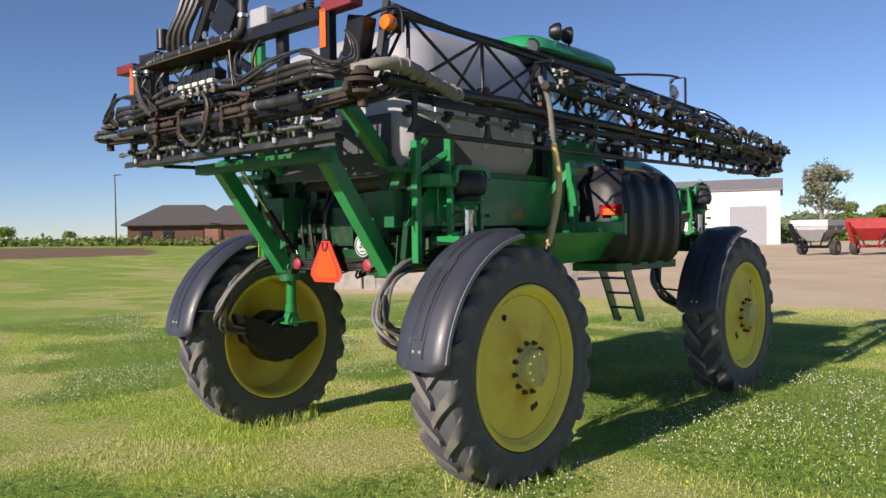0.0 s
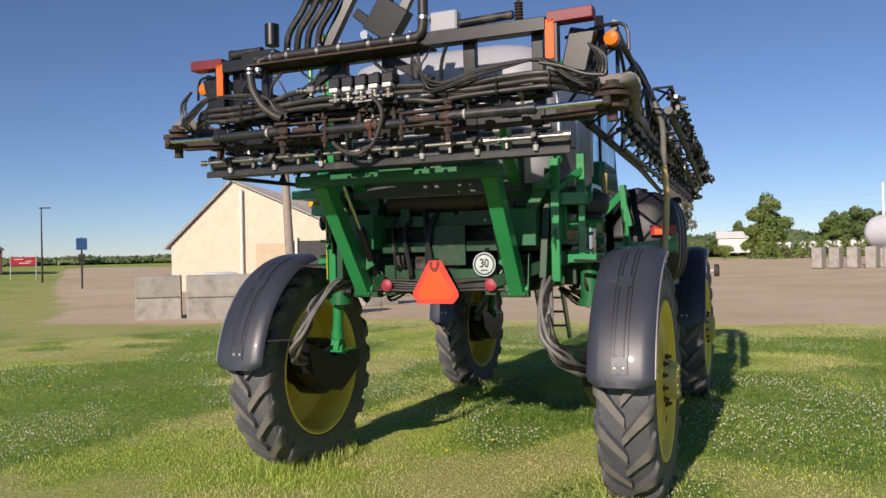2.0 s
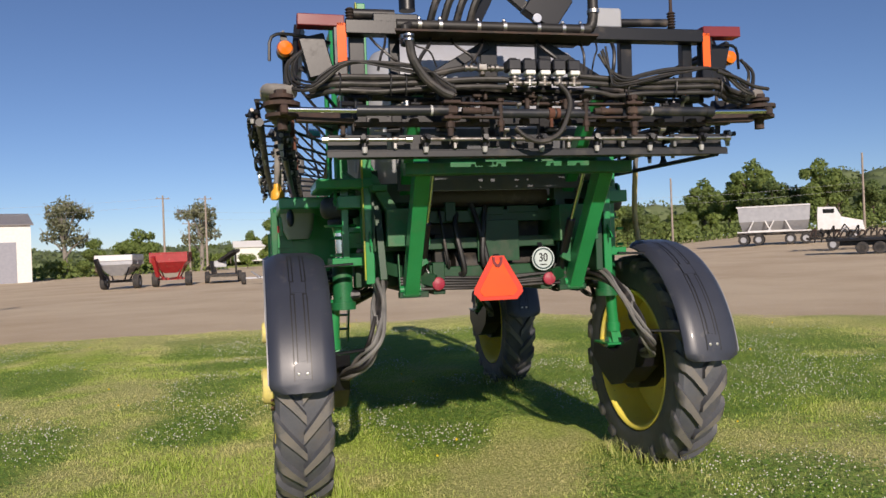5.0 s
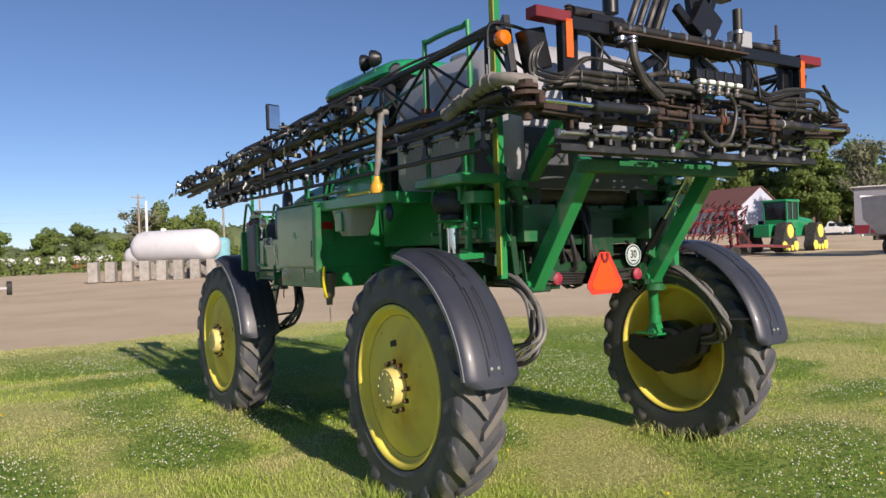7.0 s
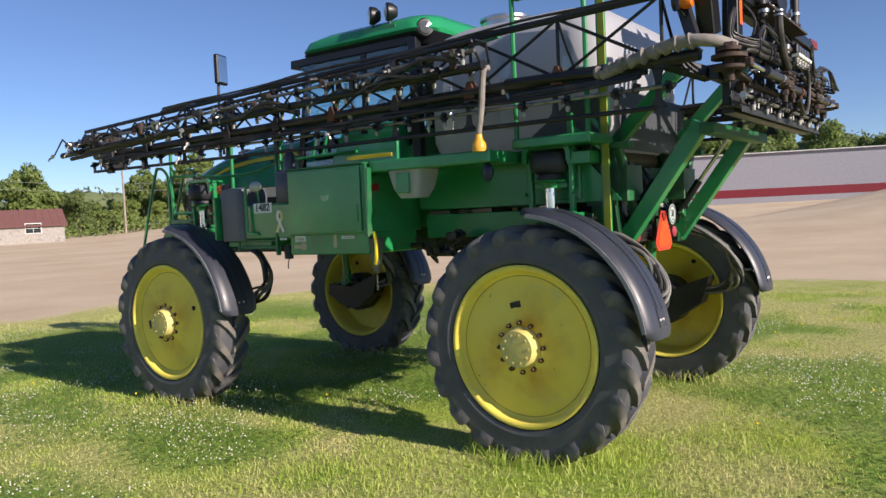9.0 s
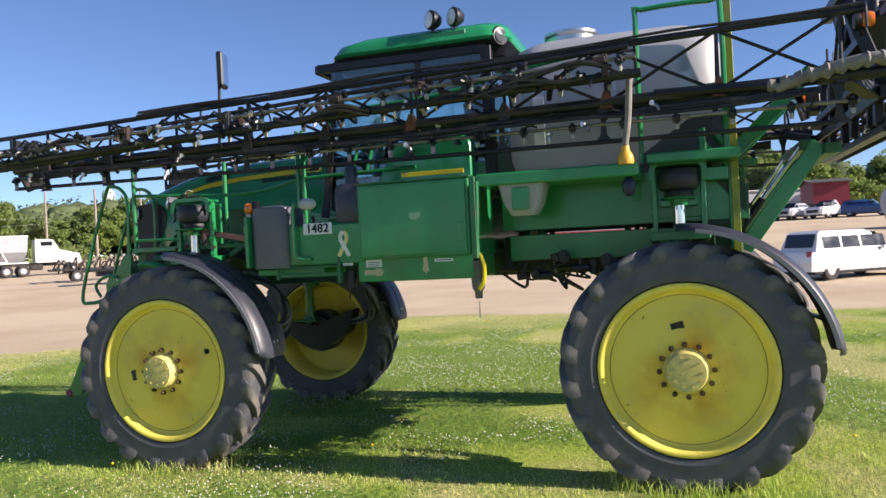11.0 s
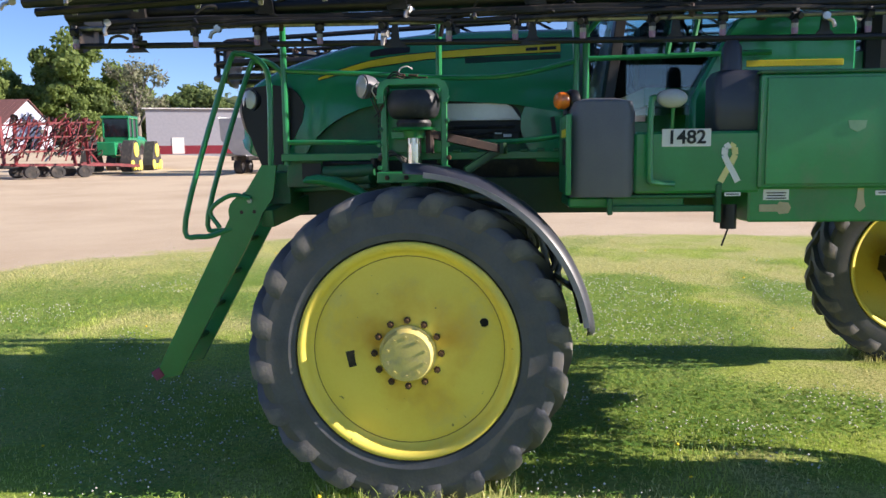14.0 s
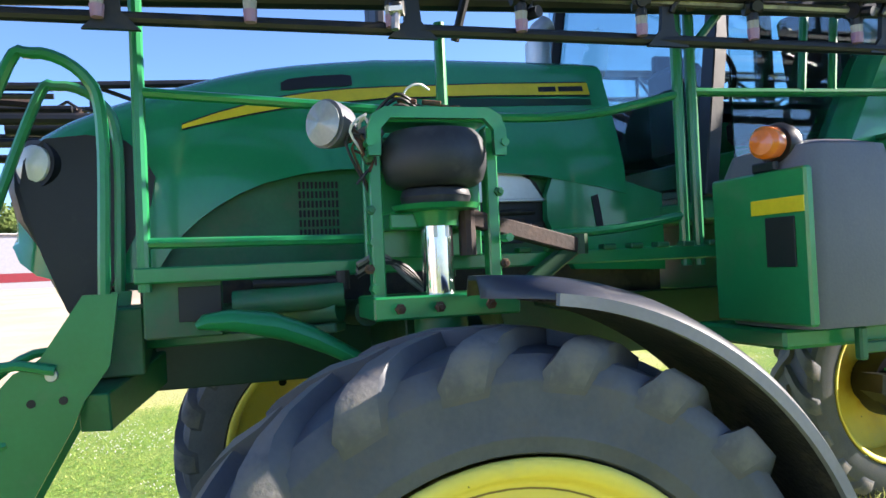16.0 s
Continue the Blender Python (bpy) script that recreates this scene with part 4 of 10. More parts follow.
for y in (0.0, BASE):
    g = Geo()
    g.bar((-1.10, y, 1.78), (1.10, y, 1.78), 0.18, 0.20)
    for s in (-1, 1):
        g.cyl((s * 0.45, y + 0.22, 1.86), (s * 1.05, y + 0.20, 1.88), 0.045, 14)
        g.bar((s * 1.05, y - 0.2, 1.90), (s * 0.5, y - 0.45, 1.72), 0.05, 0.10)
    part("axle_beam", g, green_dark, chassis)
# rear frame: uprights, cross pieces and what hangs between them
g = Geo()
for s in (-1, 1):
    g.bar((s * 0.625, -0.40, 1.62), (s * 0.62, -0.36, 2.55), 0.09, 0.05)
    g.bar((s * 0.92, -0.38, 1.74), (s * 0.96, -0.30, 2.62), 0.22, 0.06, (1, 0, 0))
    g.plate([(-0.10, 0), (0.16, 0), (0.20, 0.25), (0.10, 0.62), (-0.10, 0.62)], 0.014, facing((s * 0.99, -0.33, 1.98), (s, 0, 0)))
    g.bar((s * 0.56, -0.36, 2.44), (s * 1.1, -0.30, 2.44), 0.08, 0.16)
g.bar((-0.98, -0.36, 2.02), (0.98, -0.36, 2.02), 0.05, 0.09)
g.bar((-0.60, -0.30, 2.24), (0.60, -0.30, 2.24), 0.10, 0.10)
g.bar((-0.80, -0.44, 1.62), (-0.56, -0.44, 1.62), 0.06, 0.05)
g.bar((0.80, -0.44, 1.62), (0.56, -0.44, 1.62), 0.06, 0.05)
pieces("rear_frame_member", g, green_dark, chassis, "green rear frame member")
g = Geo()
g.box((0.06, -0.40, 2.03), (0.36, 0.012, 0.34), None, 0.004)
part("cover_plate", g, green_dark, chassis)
g = Geo()
g.cyl((-0.55, -0.22, 2.40), (0.55, -0.22, 2.40), 0.075, 20)
part("suction_pipe", g, mat("pipe_brown_grey", (0.060, 0.046, 0.034), (0.085, 0.066, 0.050), 0.6, dirt=DUST, amount=0.2), chassis)
g = Geo()
g.bar((-0.5, -0.1, 2.12), (0.5, -0.1, 2.12), 0.16, 0.14)
g.box((0, 0.15, 1.98), (1.0, 0.30, 0.5))
g.cyl((-0.30, -0.25, 1.83), (-0.05, -0.25, 1.83), 0.12, 18)
g.cyl((0.10, -0.22, 1.75), (0.40, -0.22, 1.75), 0.09, 18)
g.box((-0.42, -0.25, 1.95), (0.10, 0.16, 0.30))
part("pump_unit", g, dark_metal, chassis, "dark pump and valve unit")
g = Geo()
g.box((-0.33, -0.34, 2.28), (0.09, 0.06, 0.16))
g.box((-0.02, -0.33, 2.28), (0.30, 0.05, 0.07))
g.box((0.30, -0.33, 2.29), (0.28, 0.05, 0.06))
g.box((-0.45, -0.36, 1.80), (0.16, 0.06, 0.10))
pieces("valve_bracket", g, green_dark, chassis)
rng = random.Random(11)
for k in range(4):
    g = Geo()
    x = -0.42 + 0.13 * k + rng.uniform(-0.02, 0.02)
    top = rng.uniform(2.1, 2.45)
    low = rng.uniform(1.66, 1.86)
    g.tube([(x, -0.34, top), (x + rng.uniform(-0.05, 0.05), -0.43, (top + low) / 2 + 0.1), (x + rng.uniform(-0.06, 0.14), -0.44, low), (x + rng.uniform(-0.1, 0.2), -0.30, low + 0.02)], rng.choice((0.012, 0.016, 0.022)), 7, 6)
    part("hose", g, hose_black, chassis)
for k in range(5):
    g = Geo()
    z = 1.655 + 0.022 * k
    g.tube([(-0.78, -0.40, z + 0.01), (-0.4, -0.42 + rng.uniform(-0.02, 0.02), z), (0.0, -0.40, z - rng.uniform(0, 0.02)), (0.4, -0.42, z + rng.uniform(-0.01, 0.02)), (0.78, -0.40, z)], 0.013, 7, 5)
    part("hydraulic_line", g, hose_mat, chassis)

# slow vehicle triangle, tail lamps, round speed sign
g = Geo()
g.plate([(-0.150, 1.545), (0.160, 1.545), (0.213, 1.605), (0.208, 1.645), (0.060, 1.905), (-0.050, 1.905), (-0.200, 1.645), (-0.205, 1.605)], 0.006, facing((0.005, -0.520, 0), (0, -1, 0)))
tri = part("slow_vehicle_triangle", g, smv_edge, sprayer, "red-orange slow moving vehicle triangle")
g = Geo()
g.plate([(-0.122, 1.578), (0.130, 1.578), (0.168, 1.622), (0.034, 1.868), (-0.024, 1.868), (-0.158, 1.622)], 0.006, facing((0.005, -0.5255, 0), (0, -1, 0)))
part("fluorescent_face", g, smv_mat, tri)
g = Geo()
g.box((0.005, -0.50, 1.80), (0.05, 0.03, 0.24))
part("sign_bracket", g, black_steel, tri)
# the bracket's shadow on the sign, cut out as a dark red plate
g = Geo()
g.plate([(-0.042, 1.895), (-0.036, 1.845), (-0.016, 1.815), (0.016, 1.812), (0.038, 1.842), (0.044, 1.895), (0.024, 1.895), (0.020, 1.855), (0.006, 1.838), (-0.010, 1.842), (-0.020, 1.860), (-0.022, 1.895)], 0.008, facing((0.005, -0.533, 0), (0, -1, 0)))
part("hook_shadow", g, red_dull, tri, "hook-shaped shadow in dark red over the top of the sign")
for s in (-1, 1):
    g = Geo()
    g.lathe([(0.0, 0.0), (0.052, 0.0), (0.055, 0.012), (0.050, 0.022), (0.035, 0.030), (0.0, 0.033)], facing((s * 0.476, -0.445, 1.697), (0, -1, 0)), 24)
    lamp = part("tail_lamp", g, tail_red, sprayer, "round red tail lamp")
    g = Geo()
    g.box((s * 0.476, -0.425, 1.697), (0.07, 0.04, 0.06))
    g.bar((s * 0.476, -0.42, 1.69), (s * 0.56, -0.40, 1.82), 0.012, 0.012)
    part("lamp_bracket", g, silver, lamp)
g = Geo()
g.lathe([(0, 0), (0.098, 0), (0.098, 0.004), (0, 0.004)], facing((0.425, -0.462, 1.866), (0, -1, 0)), 36)
disc = part("speed_sign", g, mat("grey_white_sign_sheet", (0.50, 0.56, 0.56), (0.42, 0.48, 0.48), 0.4, bump=0.02), sprayer, "round pale speed sign with dark ring and number")
g = Geo()
g.lathe([(0.076, 0.0041), (0.089, 0.0041), (0.089, 0.0052), (0.076, 0.0052)], facing((0.425, -0.462, 1.866), (0, -1, 0)), 36, closed=True)
part("sign_ring", g, mat("dark_slate_ink", (0.020, 0.045, 0.048), (0.03, 0.06, 0.06), 0.5, bump=0.02), disc)
words("30", 0.098, facing((0.425, -0.4665, 1.872), (0, -1, 0)), ink_and_shade, "sign_number", disc, bold=0.002, spread=0.82)
g = Geo()
g.box((0.425, -0.4675, 1.817), (0.062, 0.002, 0.010), None, 0.0005)
part("small_print_bar", g, ink_and_shade, disc)
g = Geo()
g.bar((0.425, -0.455, 1.90), (0.425, -0.38, 2.0), 0.04, 0.01)
part("sign_bracket", g, black_steel, disc)

# ---- lift arms to the boom rack ----
for s in (-1, 1):
    g = Geo()
    g.bar((s * 0.70, -0.42, 1.64), (s * 0.71, -1.12, 2.60), 0.115, 0.13)
    g.cyl((s * 0.62, -0.42, 1.66), (s * 0.79, -0.42, 1.66), 0.035, 14)
    arm = part("lift_arm", g, green, sprayer, "green parallel lift arm")
    g = Geo()
    g.bar((s * 0.70, -0.30, 2.42), (s * 0.71, -1.10, 3.22), 0.10, 0.11)
    part("upper_link", g, green, arm)
    g = Geo()
    g.cyl((s * 0.60, -0.34, 1.70), (s * 0.60, -0.68, 2.18), 0.035, 14)
    part("lift_cylinder", g, black_steel, arm)
    g = Geo()
    g.cyl((s * 0.60, -0.68, 2.18), (s * 0.60, -1.0, 2.60), 0.018, 12)
    part("lift_rod", g, chrome, arm)
    g = Geo()
    g.box((s * 0.70, -0.435, 1.625), (0.15, 0.10, 0.03))
    g.bar((s * 0.785, -0.42, 1.60), (s * 0.785, -0.38, 1.95), 0.008, 0.05)
    part("pivot_bracket", g, green_dull, arm)
g = Geo()
g.bar((-0.86, -1.20, 2.545), (0.86, -1.20, 2.545), 0.12, 0.085)
g.bar((-0.75, -1.02, 2.60), (0.75, -1.02, 2.60), 0.08, 0.08)
part("rack_beam", g, green_dull, sprayer, "green cross beam under the boom rack")

def fitting_meshes():
    """Small clamps, elbows and couplings that sit along the boom pipes."""
    a, b, c, d = Geo(), Geo(), Geo(), Geo()
    a.cyl((-0.04, 0, 0), (0.04, 0, 0), 0.019, 8)
    a.cyl((0, 0, 0), (0, 0, 0.045), 0.015, 8)
    b.box((0, 0, 0), (0.028, 0.055, 0.075), None, 0.006)
    b.cyl((-0.03, 0, 0.02), (0.03, 0, 0.02), 0.010, 6)
    c.cyl((-0.02, 0, 0), (0.02, 0, 0), 0.022, 10)
    c.tube([(0, 0, -0.01), (0, 0.03, -0.035), (0, 0.035, -0.07)], 0.012, 7)
    d.tube([(-0.06, 0, 0.02), (-0.02, 0.02, 0.05), (0.04, 0.01, 0.03), (0.08, 0, -0.03)], 0.009, 6, 3)
    return a.mesh("boom_fitting", black_plastic), b.mesh("boom_fitting", rust), c.mesh("boom_fitting", silver), d.mesh("boom_fitting", hose_black)


FITTINGS = fitting_meshes()

# ---- boom rack across the rear ----
RY = -1.55
g = Geo()
g.bar((-1.28, RY, 3.43), (-0.92, RY, 3.43), 0.10, 0.09)
g.bar((0.30, RY, 3.43), (1.28, RY, 3.43), 0.10, 0.09)
g.bar((-0.95, RY + 0.08, 3.40), (0.35, RY + 0.08, 3.40), 0.08, 0.07)
for x, w in ((-1.20, 0.10), (-0.95, 0.07), (-0.30, 0.12), (0.10, 0.10), (0.72, 0.09), (1.20, 0.08)):
    g.bar((x, RY + 0.09, 2.66), (x, RY + 0.07, 3.42), w, 0.06)
g.bar((-1.35, RY + 0.05, 2.615), (1.35, RY + 0.05, 2.615), 0.09, 0.055)
g.bar((-1.5, RY + 0.10, 2.86), (1.55, RY + 0.10, 2.86), 0.07, 0.09)
g.bar((-1.3, RY + 0.12, 3.05), (1.3, RY + 0.12, 3.05), 0.05, 0.06)
g.bar((-0.95, RY + 0.05, 2.98), (-0.3, RY + 0.05, 3.36), 0.04, 0.07)
g.bar((0.1, RY + 0.05, 3.36), (0.7, RY + 0.05, 3.0), 0.04, 0.07)
rack = pieces("boom_rack", g, black_steel, sprayer, "black steel boom rack across the rear", "rack_member")
for s in (-1, 1):
    g = Geo()
    g.bar((s * 1.285, RY + 0.01, 3.465), (s * 1.585, RY + 0.01, 3.47), 0.11, 0.075)
    part("rear_reflector", g, red_dull, rack, "dark red reflective bumper end")
    g = Geo()
    g.box((s * 1.305, RY - 0.042, 3.325), (0.060, 0.006, 0.255), (0, 0, 0), 0.002)
    part("orange_strip", g, orange, rack, "orange reflective strip")
    g = Geo()
    g.bar((s * 1.315, RY, 3.0), (s * 1.315, RY, 3.43), 0.085, 0.07)
    g.box((s * 1.46, RY + 0.14, 3.27), (0.17, 0.12, 0.27), (0, s * 14, 0), 0.008)
    g.tube([(s * 1.36, RY + 0.15, 3.37), (s * 1.60, RY + 0.22, 3.44), (s * 1.74, RY + 0.25, 3.43), (s * 1.76, RY + 0.25, 3.27)], 0.011, 6, 3)
    part("lamp_guard", g, black_steel, rack)
    g = Geo()
    g.lathe([(0.0, -0.02), (0.045, -0.02), (0.054, 0.0), (0.056, 0.03), (0.046, 0.055), (0.0, 0.065)], facing((s * 1.655, RY + 0.24, 3.345), (0, -1, 0)), 24)
    lamp = part("amber_lamp", g, amber_lens, rack, "round amber warning lamp")
    g = Geo()
    g.lathe([(0.0, 0.0), (0.045, 0.0), (0.054, 0.02), (0.056, 0.05), (0.0, 0.06)], facing((s * 1.655, RY + 0.262, 3.345), (0, 1, 0)), 20)
    g.bar((s * 1.655, RY + 0.27, 3.29), (s * 1.42, RY + 0.2, 3.12), 0.02, 0.02)
    part("lamp_housing", g, black_plastic, rack)
# fold cylinders with bright rods, their rusty clevis stacks and the wing hinges
FY = RY - 0.18
for s in (-1, 1):
    g = Geo()
    g.cyl((s * 0.66, FY, 2.865), (s * 1.24, FY, 2.862), 0.033, 18)
    g.cyl((s * 1.19, FY, 2.862), (s * 1.245, FY, 2.862), 0.037, 18)
    cyl = part("fold_cylinder", g, cyl_grey, rack, "black hydraulic fold cylinder with a bright rod")
    g = Geo()
    g.cyl((s * 1.24, FY, 2.862), (s * 1.68, FY, 2.868), 0.017, 14)
    part("cylinder_rod", g, chrome, cyl)
    g = Geo()
    g.cyl((s * 0.76, FY - 0.002, 2.865), (s * 0.775, FY - 0.002, 2.865), 0.0345, 18)
    part("paint_band", g, nozzle_white, cyl)
    g = Geo()
    g.box((s * 0.635, FY, 2.865), (0.085, 0.06, 0.055), None, 0.012)
    for z in (2.815, 2.915):
        g.box((s * 0.635, FY, z), (0.115, 0.09, 0.022), None, 0.006)
    g.cyl((s * 0.645, FY, 2.70), (s * 0.645, FY, 2.97), 0.021, 12)
    g.cyl((s * 0.645, FY, 2.755), (s * 0.645, FY, 2.79), 0.030, 6)
    g.cyl((s * 0.645, FY, 2.945), (s * 0.645, FY, 2.975), 0.031, 6)
    g.box((s * 1.69, FY, 2.868), (0.05, 0.055, 0.06), None, 0.01)
    pieces("cylinder_pin", g, rust, cyl, "rusty clevis and pin")
    g = Geo()
    c = (s * 1.70, RY - 0.06)
    for z, rad, th in ((2.835, 0.105, 0.022), (2.905, 0.115, 0.026), (2.955, 0.075, 0.024)):
        g.lathe([(0, 0), (rad, 0), (rad, th), (0, th)], Matrix.Translation((*c, z)), 20)
    g.cyl((*c, 2.76), (*c, 3.00), 0.033, 14)
    g.cyl((*c, 2.985), (*c, 3.01), 0.048, 6)
    g.bar((s * 1.34, RY + 0.02, 2.86), (s * 1.66, RY - 0.04, 2.865), 0.10, 0.05)
    g.bar((s * 1.25, RY - 0.06, 2.815), (s * 1.62, RY - 0.08, 2.82), 0.07, 0.028)
    part("wing_hinge", g, rust, rack, "rusty boom wing hinge")
    # short links between the clevis and the middle cylinder
    g = Geo()
    for z in (2.825, 2.915):
        g.bar((s * 0.62, FY + 0.02, z), (s * 0.29, FY + 0.02, z - 0.004), 0.05, 0.014)
    g.cyl((s * 0.30, FY + 0.01, 2.73), (s * 0.30, FY + 0.01, 2.94), 0.015, 10)
    g.cyl((s * 0.30, FY + 0.01, 2.765), (s * 0.30, FY + 0.01, 2.80), 0.024, 6)
    g.cyl((s * 0.30, FY + 0.01, 2.925), (s * 0.30, FY + 0.01, 2.945), 0.025, 6)
    g.cyl((s * 0.36, FY + 0.01, 2.865), (s * 0.56, FY + 0.01, 2.865), 0.022, 12)
    g.box((s * 0.42, FY + 0.01, 2.868), (0.05, 0.05, 0.05), None, 0.01)
    pieces("tie_plate", g, rust, rack, "brown rusty steel tie plate")
g = Geo()
g.cyl((-0.33, FY + 0.03, 2.852), (0.33, FY + 0.03, 2.852), 0.031, 18)
tilt = part("tilt_cylinder", g, cyl_grey, rack, "grimy black tilt cylinder")
g = Geo()
g.cyl((0.035, FY + 0.03, 2.852), (0.075, FY + 0.03, 2.852), 0.040, 16)
g.cyl((0.09, FY + 0.03, 2.852), (0.115, FY + 0.03, 2.852), 0.038, 16)
g.cyl((0.055, FY + 0.02, 2.82), (0.055, FY + 0.02, 2.76), 0.012, 8)
pieces("cylinder_clamp", g, rust_red, tilt, "red-brown clamp round the cylinder")
g = Geo()
g.bar((-1.25, RY - 0.05, 2.795), (-0.35, RY - 0.06, 2.795), 0.05, 0.03)
g.bar((0.35, RY - 0.06, 2.795), (1.25, RY - 0.05, 2.795), 0.05, 0.03)
g.bar((-0.9, RY + 0.0, 2.945), (0.9, RY + 0.0, 2.945), 0.05, 0.02)
for x in (-1.12, -0.86, -0.45, -0.1, 0.2, 0.46, 0.9, 1.15):
    g.box((x, RY - 0.06, 2.81), (0.06, 0.06, 0.045), None, 0.008)
pieces("tie_plate", g, rust, rack, "brown rusty steel tie plate")
# the bundle of thick spray hoses, strapped together, that feeds the valves
rng = random.Random(5)
HY = RY - 0.15
BUNDLE = (((-1.50, 3.045), (-1.36, 3.075), (-1.1, 3.08), (-0.82, 3.09), (-0.62, 3.13), (-0.53, 3.145)),
          ((-1.52, 3.01), (-1.36, 3.036), (-1.1, 3.038), (-0.82, 3.052), (-0.45, 3.078), (-0.24, 3.076), (-0.15, 3.055), (-0.10, 3.03)),
          ((-1.54, 2.975), (-1.36, 2.998), (-1.1, 2.992), (-0.82, 3.012), (-0.45, 3.032), (-0.20, 3.03)),
          ((0.27, 3.105), (0.5, 3.088), (0.76, 3.072), (1.05, 3.085), (1.31, 3.085), (1.46, 3.05), (1.60, 3.00)),
          ((0.17, 3.04), (0.22, 3.062), (0.5, 3.052), (0.76, 3.036), (1.05, 3.045), (1.31, 3.045), (1.46, 3.015), (1.60, 2.97)),
          ((0.31, 3.012), (0.42, 3.0), (0.54, 2.982), (0.76, 2.998), (1.05, 3.005), (1.31, 3.005), (1.46, 2.98), (1.58, 2.95)))
for k, run in enumerate(BUNDLE):
    g = Geo()
    g.tube([(x, HY + (0.10 if abs(x) > 1.4 else 0.0) + 0.012 * (k % 3) + rng.uniform(-0.006, 0.006), z) for x, z in run], (0.0195, 0.0195, 0.018)[k % 3], 10, 6)
    part("rack_hose", g, hose_bundle, rack, "dusty black spray hose")
for x in (-1.34, -1.02, -0.92, 0.62, 0.98, 1.33):
    g = Geo()
    c = Vector((x, HY + 0.005, 3.035))
    g.tube([c + Vector((0.004 * math.sin(3 * a), 0.034 * math.cos(a), 0.070 * math.sin(a))) for a in (radians(d) for d in range(0, 361, 30))], 0.0055, 6)
    part("hose_strap", g, hose_black, rack)
# chrome couplings where the top hose meets the valve row
g = Geo()
g.cyl((-0.53, HY, 3.147), (-0.26, HY + 0.02, 3.152), 0.017, 12)
for x in (-0.52, -0.485, -0.345, -0.31):
    g.cyl((x - 0.009, HY, 3.148), (x + 0.009, HY, 3.149), 0.026, 12)
g.cyl((-0.41, HY, 3.15), (-0.41, HY - 0.01, 3.10), 0.018, 10)
g.box((-0.41, HY - 0.005, 3.15), (0.07, 0.05, 0.055), None, 0.01)
pieces("pipe_coupling", g, pipe_dull, rack, "dull chrome pipe coupling")
# hoses behind the bundle, thin looping lines in front
for k in range(3):
    g = Geo()
    z = 2.985 + 0.06 * k
    g.tube([(-1.30 + 0.26 * i, RY + 0.02 + rng.uniform(-0.01, 0.01), z + rng.uniform(-0.012, 0.012)) for i in range(11)], 0.020, 8, 3)
    part("rack_hose", g, hose_black, rack, "black spray hose behind the front bundle")
for s in (-1, 1):
    for k in range(4):
        g = Geo()
        o = 0.016 * k
        run = ((1.56, 3.26), (1.66 - o, 3.17), (1.65 - o, 3.04 + o), (1.56 - o, 2.985 + o), (1.46, 3.03 + o), (1.34, 3.13 + o * 0.5), (1.23, 3.165), (1.06, 3.165 - 0.6 * o), (0.88, 3.15 - o), (0.74 - 2 * o, 3.12 - 1.5 * o), (0.60 - 2 * o, 3.09 - 1.2 * o), (0.48, 3.14 - o), (0.40 + o, 3.25 + o))
        run = run if s > 0 else run[:9] + ((0.76, 3.11), (0.70, 3.02 + o), (0.60, 2.96 + o))
        g.tube([(s * x, HY - 0.035 + (0.12 if i < 3 else 0.0) - 0.01 * (k % 2), z) for i, (x, z) in enumerate(run)], 0.0075 if k else 0.011, 7, 5)
        part("looping_line", g, hose_black if k % 2 else hose_bundle, rack, "thin line looped over the hoses")
for k in range(10):
    g = Geo()
    x = (-0.86, -0.72, -0.58, -0.36, 0.02, 0.34, 0.46, 0.58, -1.12, -1.02)[k]
    z = 3.37
    w = rng.uniform(-0.16, 0.20)
    g.tube([(x, RY - 0.02, z), (x + w * 0.2, RY - 0.06, z - 0.06), (x + w * 0.7, RY - 0.08, z - rng.uniform(0.10, 0.15)), (x + w, RY - 0.06, z - rng.uniform(0.16, 0.24))], rng.choice((0.006, 0.009, 0.013)), 7, 6)
    part("rack_cable", g, hose_black, rack)
# thick elbow hose from the upper pipe, the U-shaped hose under the valves, two runs to the wings
for run, r, m in ((((-0.90, 3.33), (-0.895, 3.27), (-0.875, 3.18), (-0.80, 3.065), (-0.70, 2.985), (-0.63, 2.955)), 0.030, hose_bundle),
                  (((0.10, 3.04), (0.16, 2.97), (0.17, 2.88), (0.11, 2.735), (0.03, 2.675), (-0.06, 2.66), (-0.15, 2.695), (-0.215, 2.75)), 0.0165, hose_bundle),
                  (((1.28, 3.14), (1.42, 3.10), (1.56, 3.04), (1.68, 3.02)), 0.013, hose_bundle)):
    g = Geo()
    g.tube([(x, HY - 0.055, z) for x, z in run], r, 10, 6)
    part("loop_hose", g, m, rack)
for x, z in ((-0.90, 3.33), (-0.90, 3.30)):
    g = Geo()
    g.cyl((x, HY - 0.055, z), (x, HY - 0.055, z + 0.012), 0.036, 14)
    part("hose_clamp", g, silver, rack)
# fittings in ordered rows under the hoses
fr = random.Random(77)
for k in range(44):
    row = k % 3
    x = -1.32 + 2.64 * ((k * 0.618) % 1.0)
    z, y = ((2.765, RY - 0.03), (2.93, RY - 0.05), (2.985, RY - 0.06))[row]
    o = new("rack_fitting", FITTINGS[fr.choice((0, 1, 1, 2, 0))])
    o.parent, o.matrix_basis = rack, pose(x, y, z, fr.uniform(-12, 12), fr.choice((0, 0, 90)), fr.uniform(-8, 8)) @ Matrix.Scale(fr.uniform(0.75, 1.1), 4)
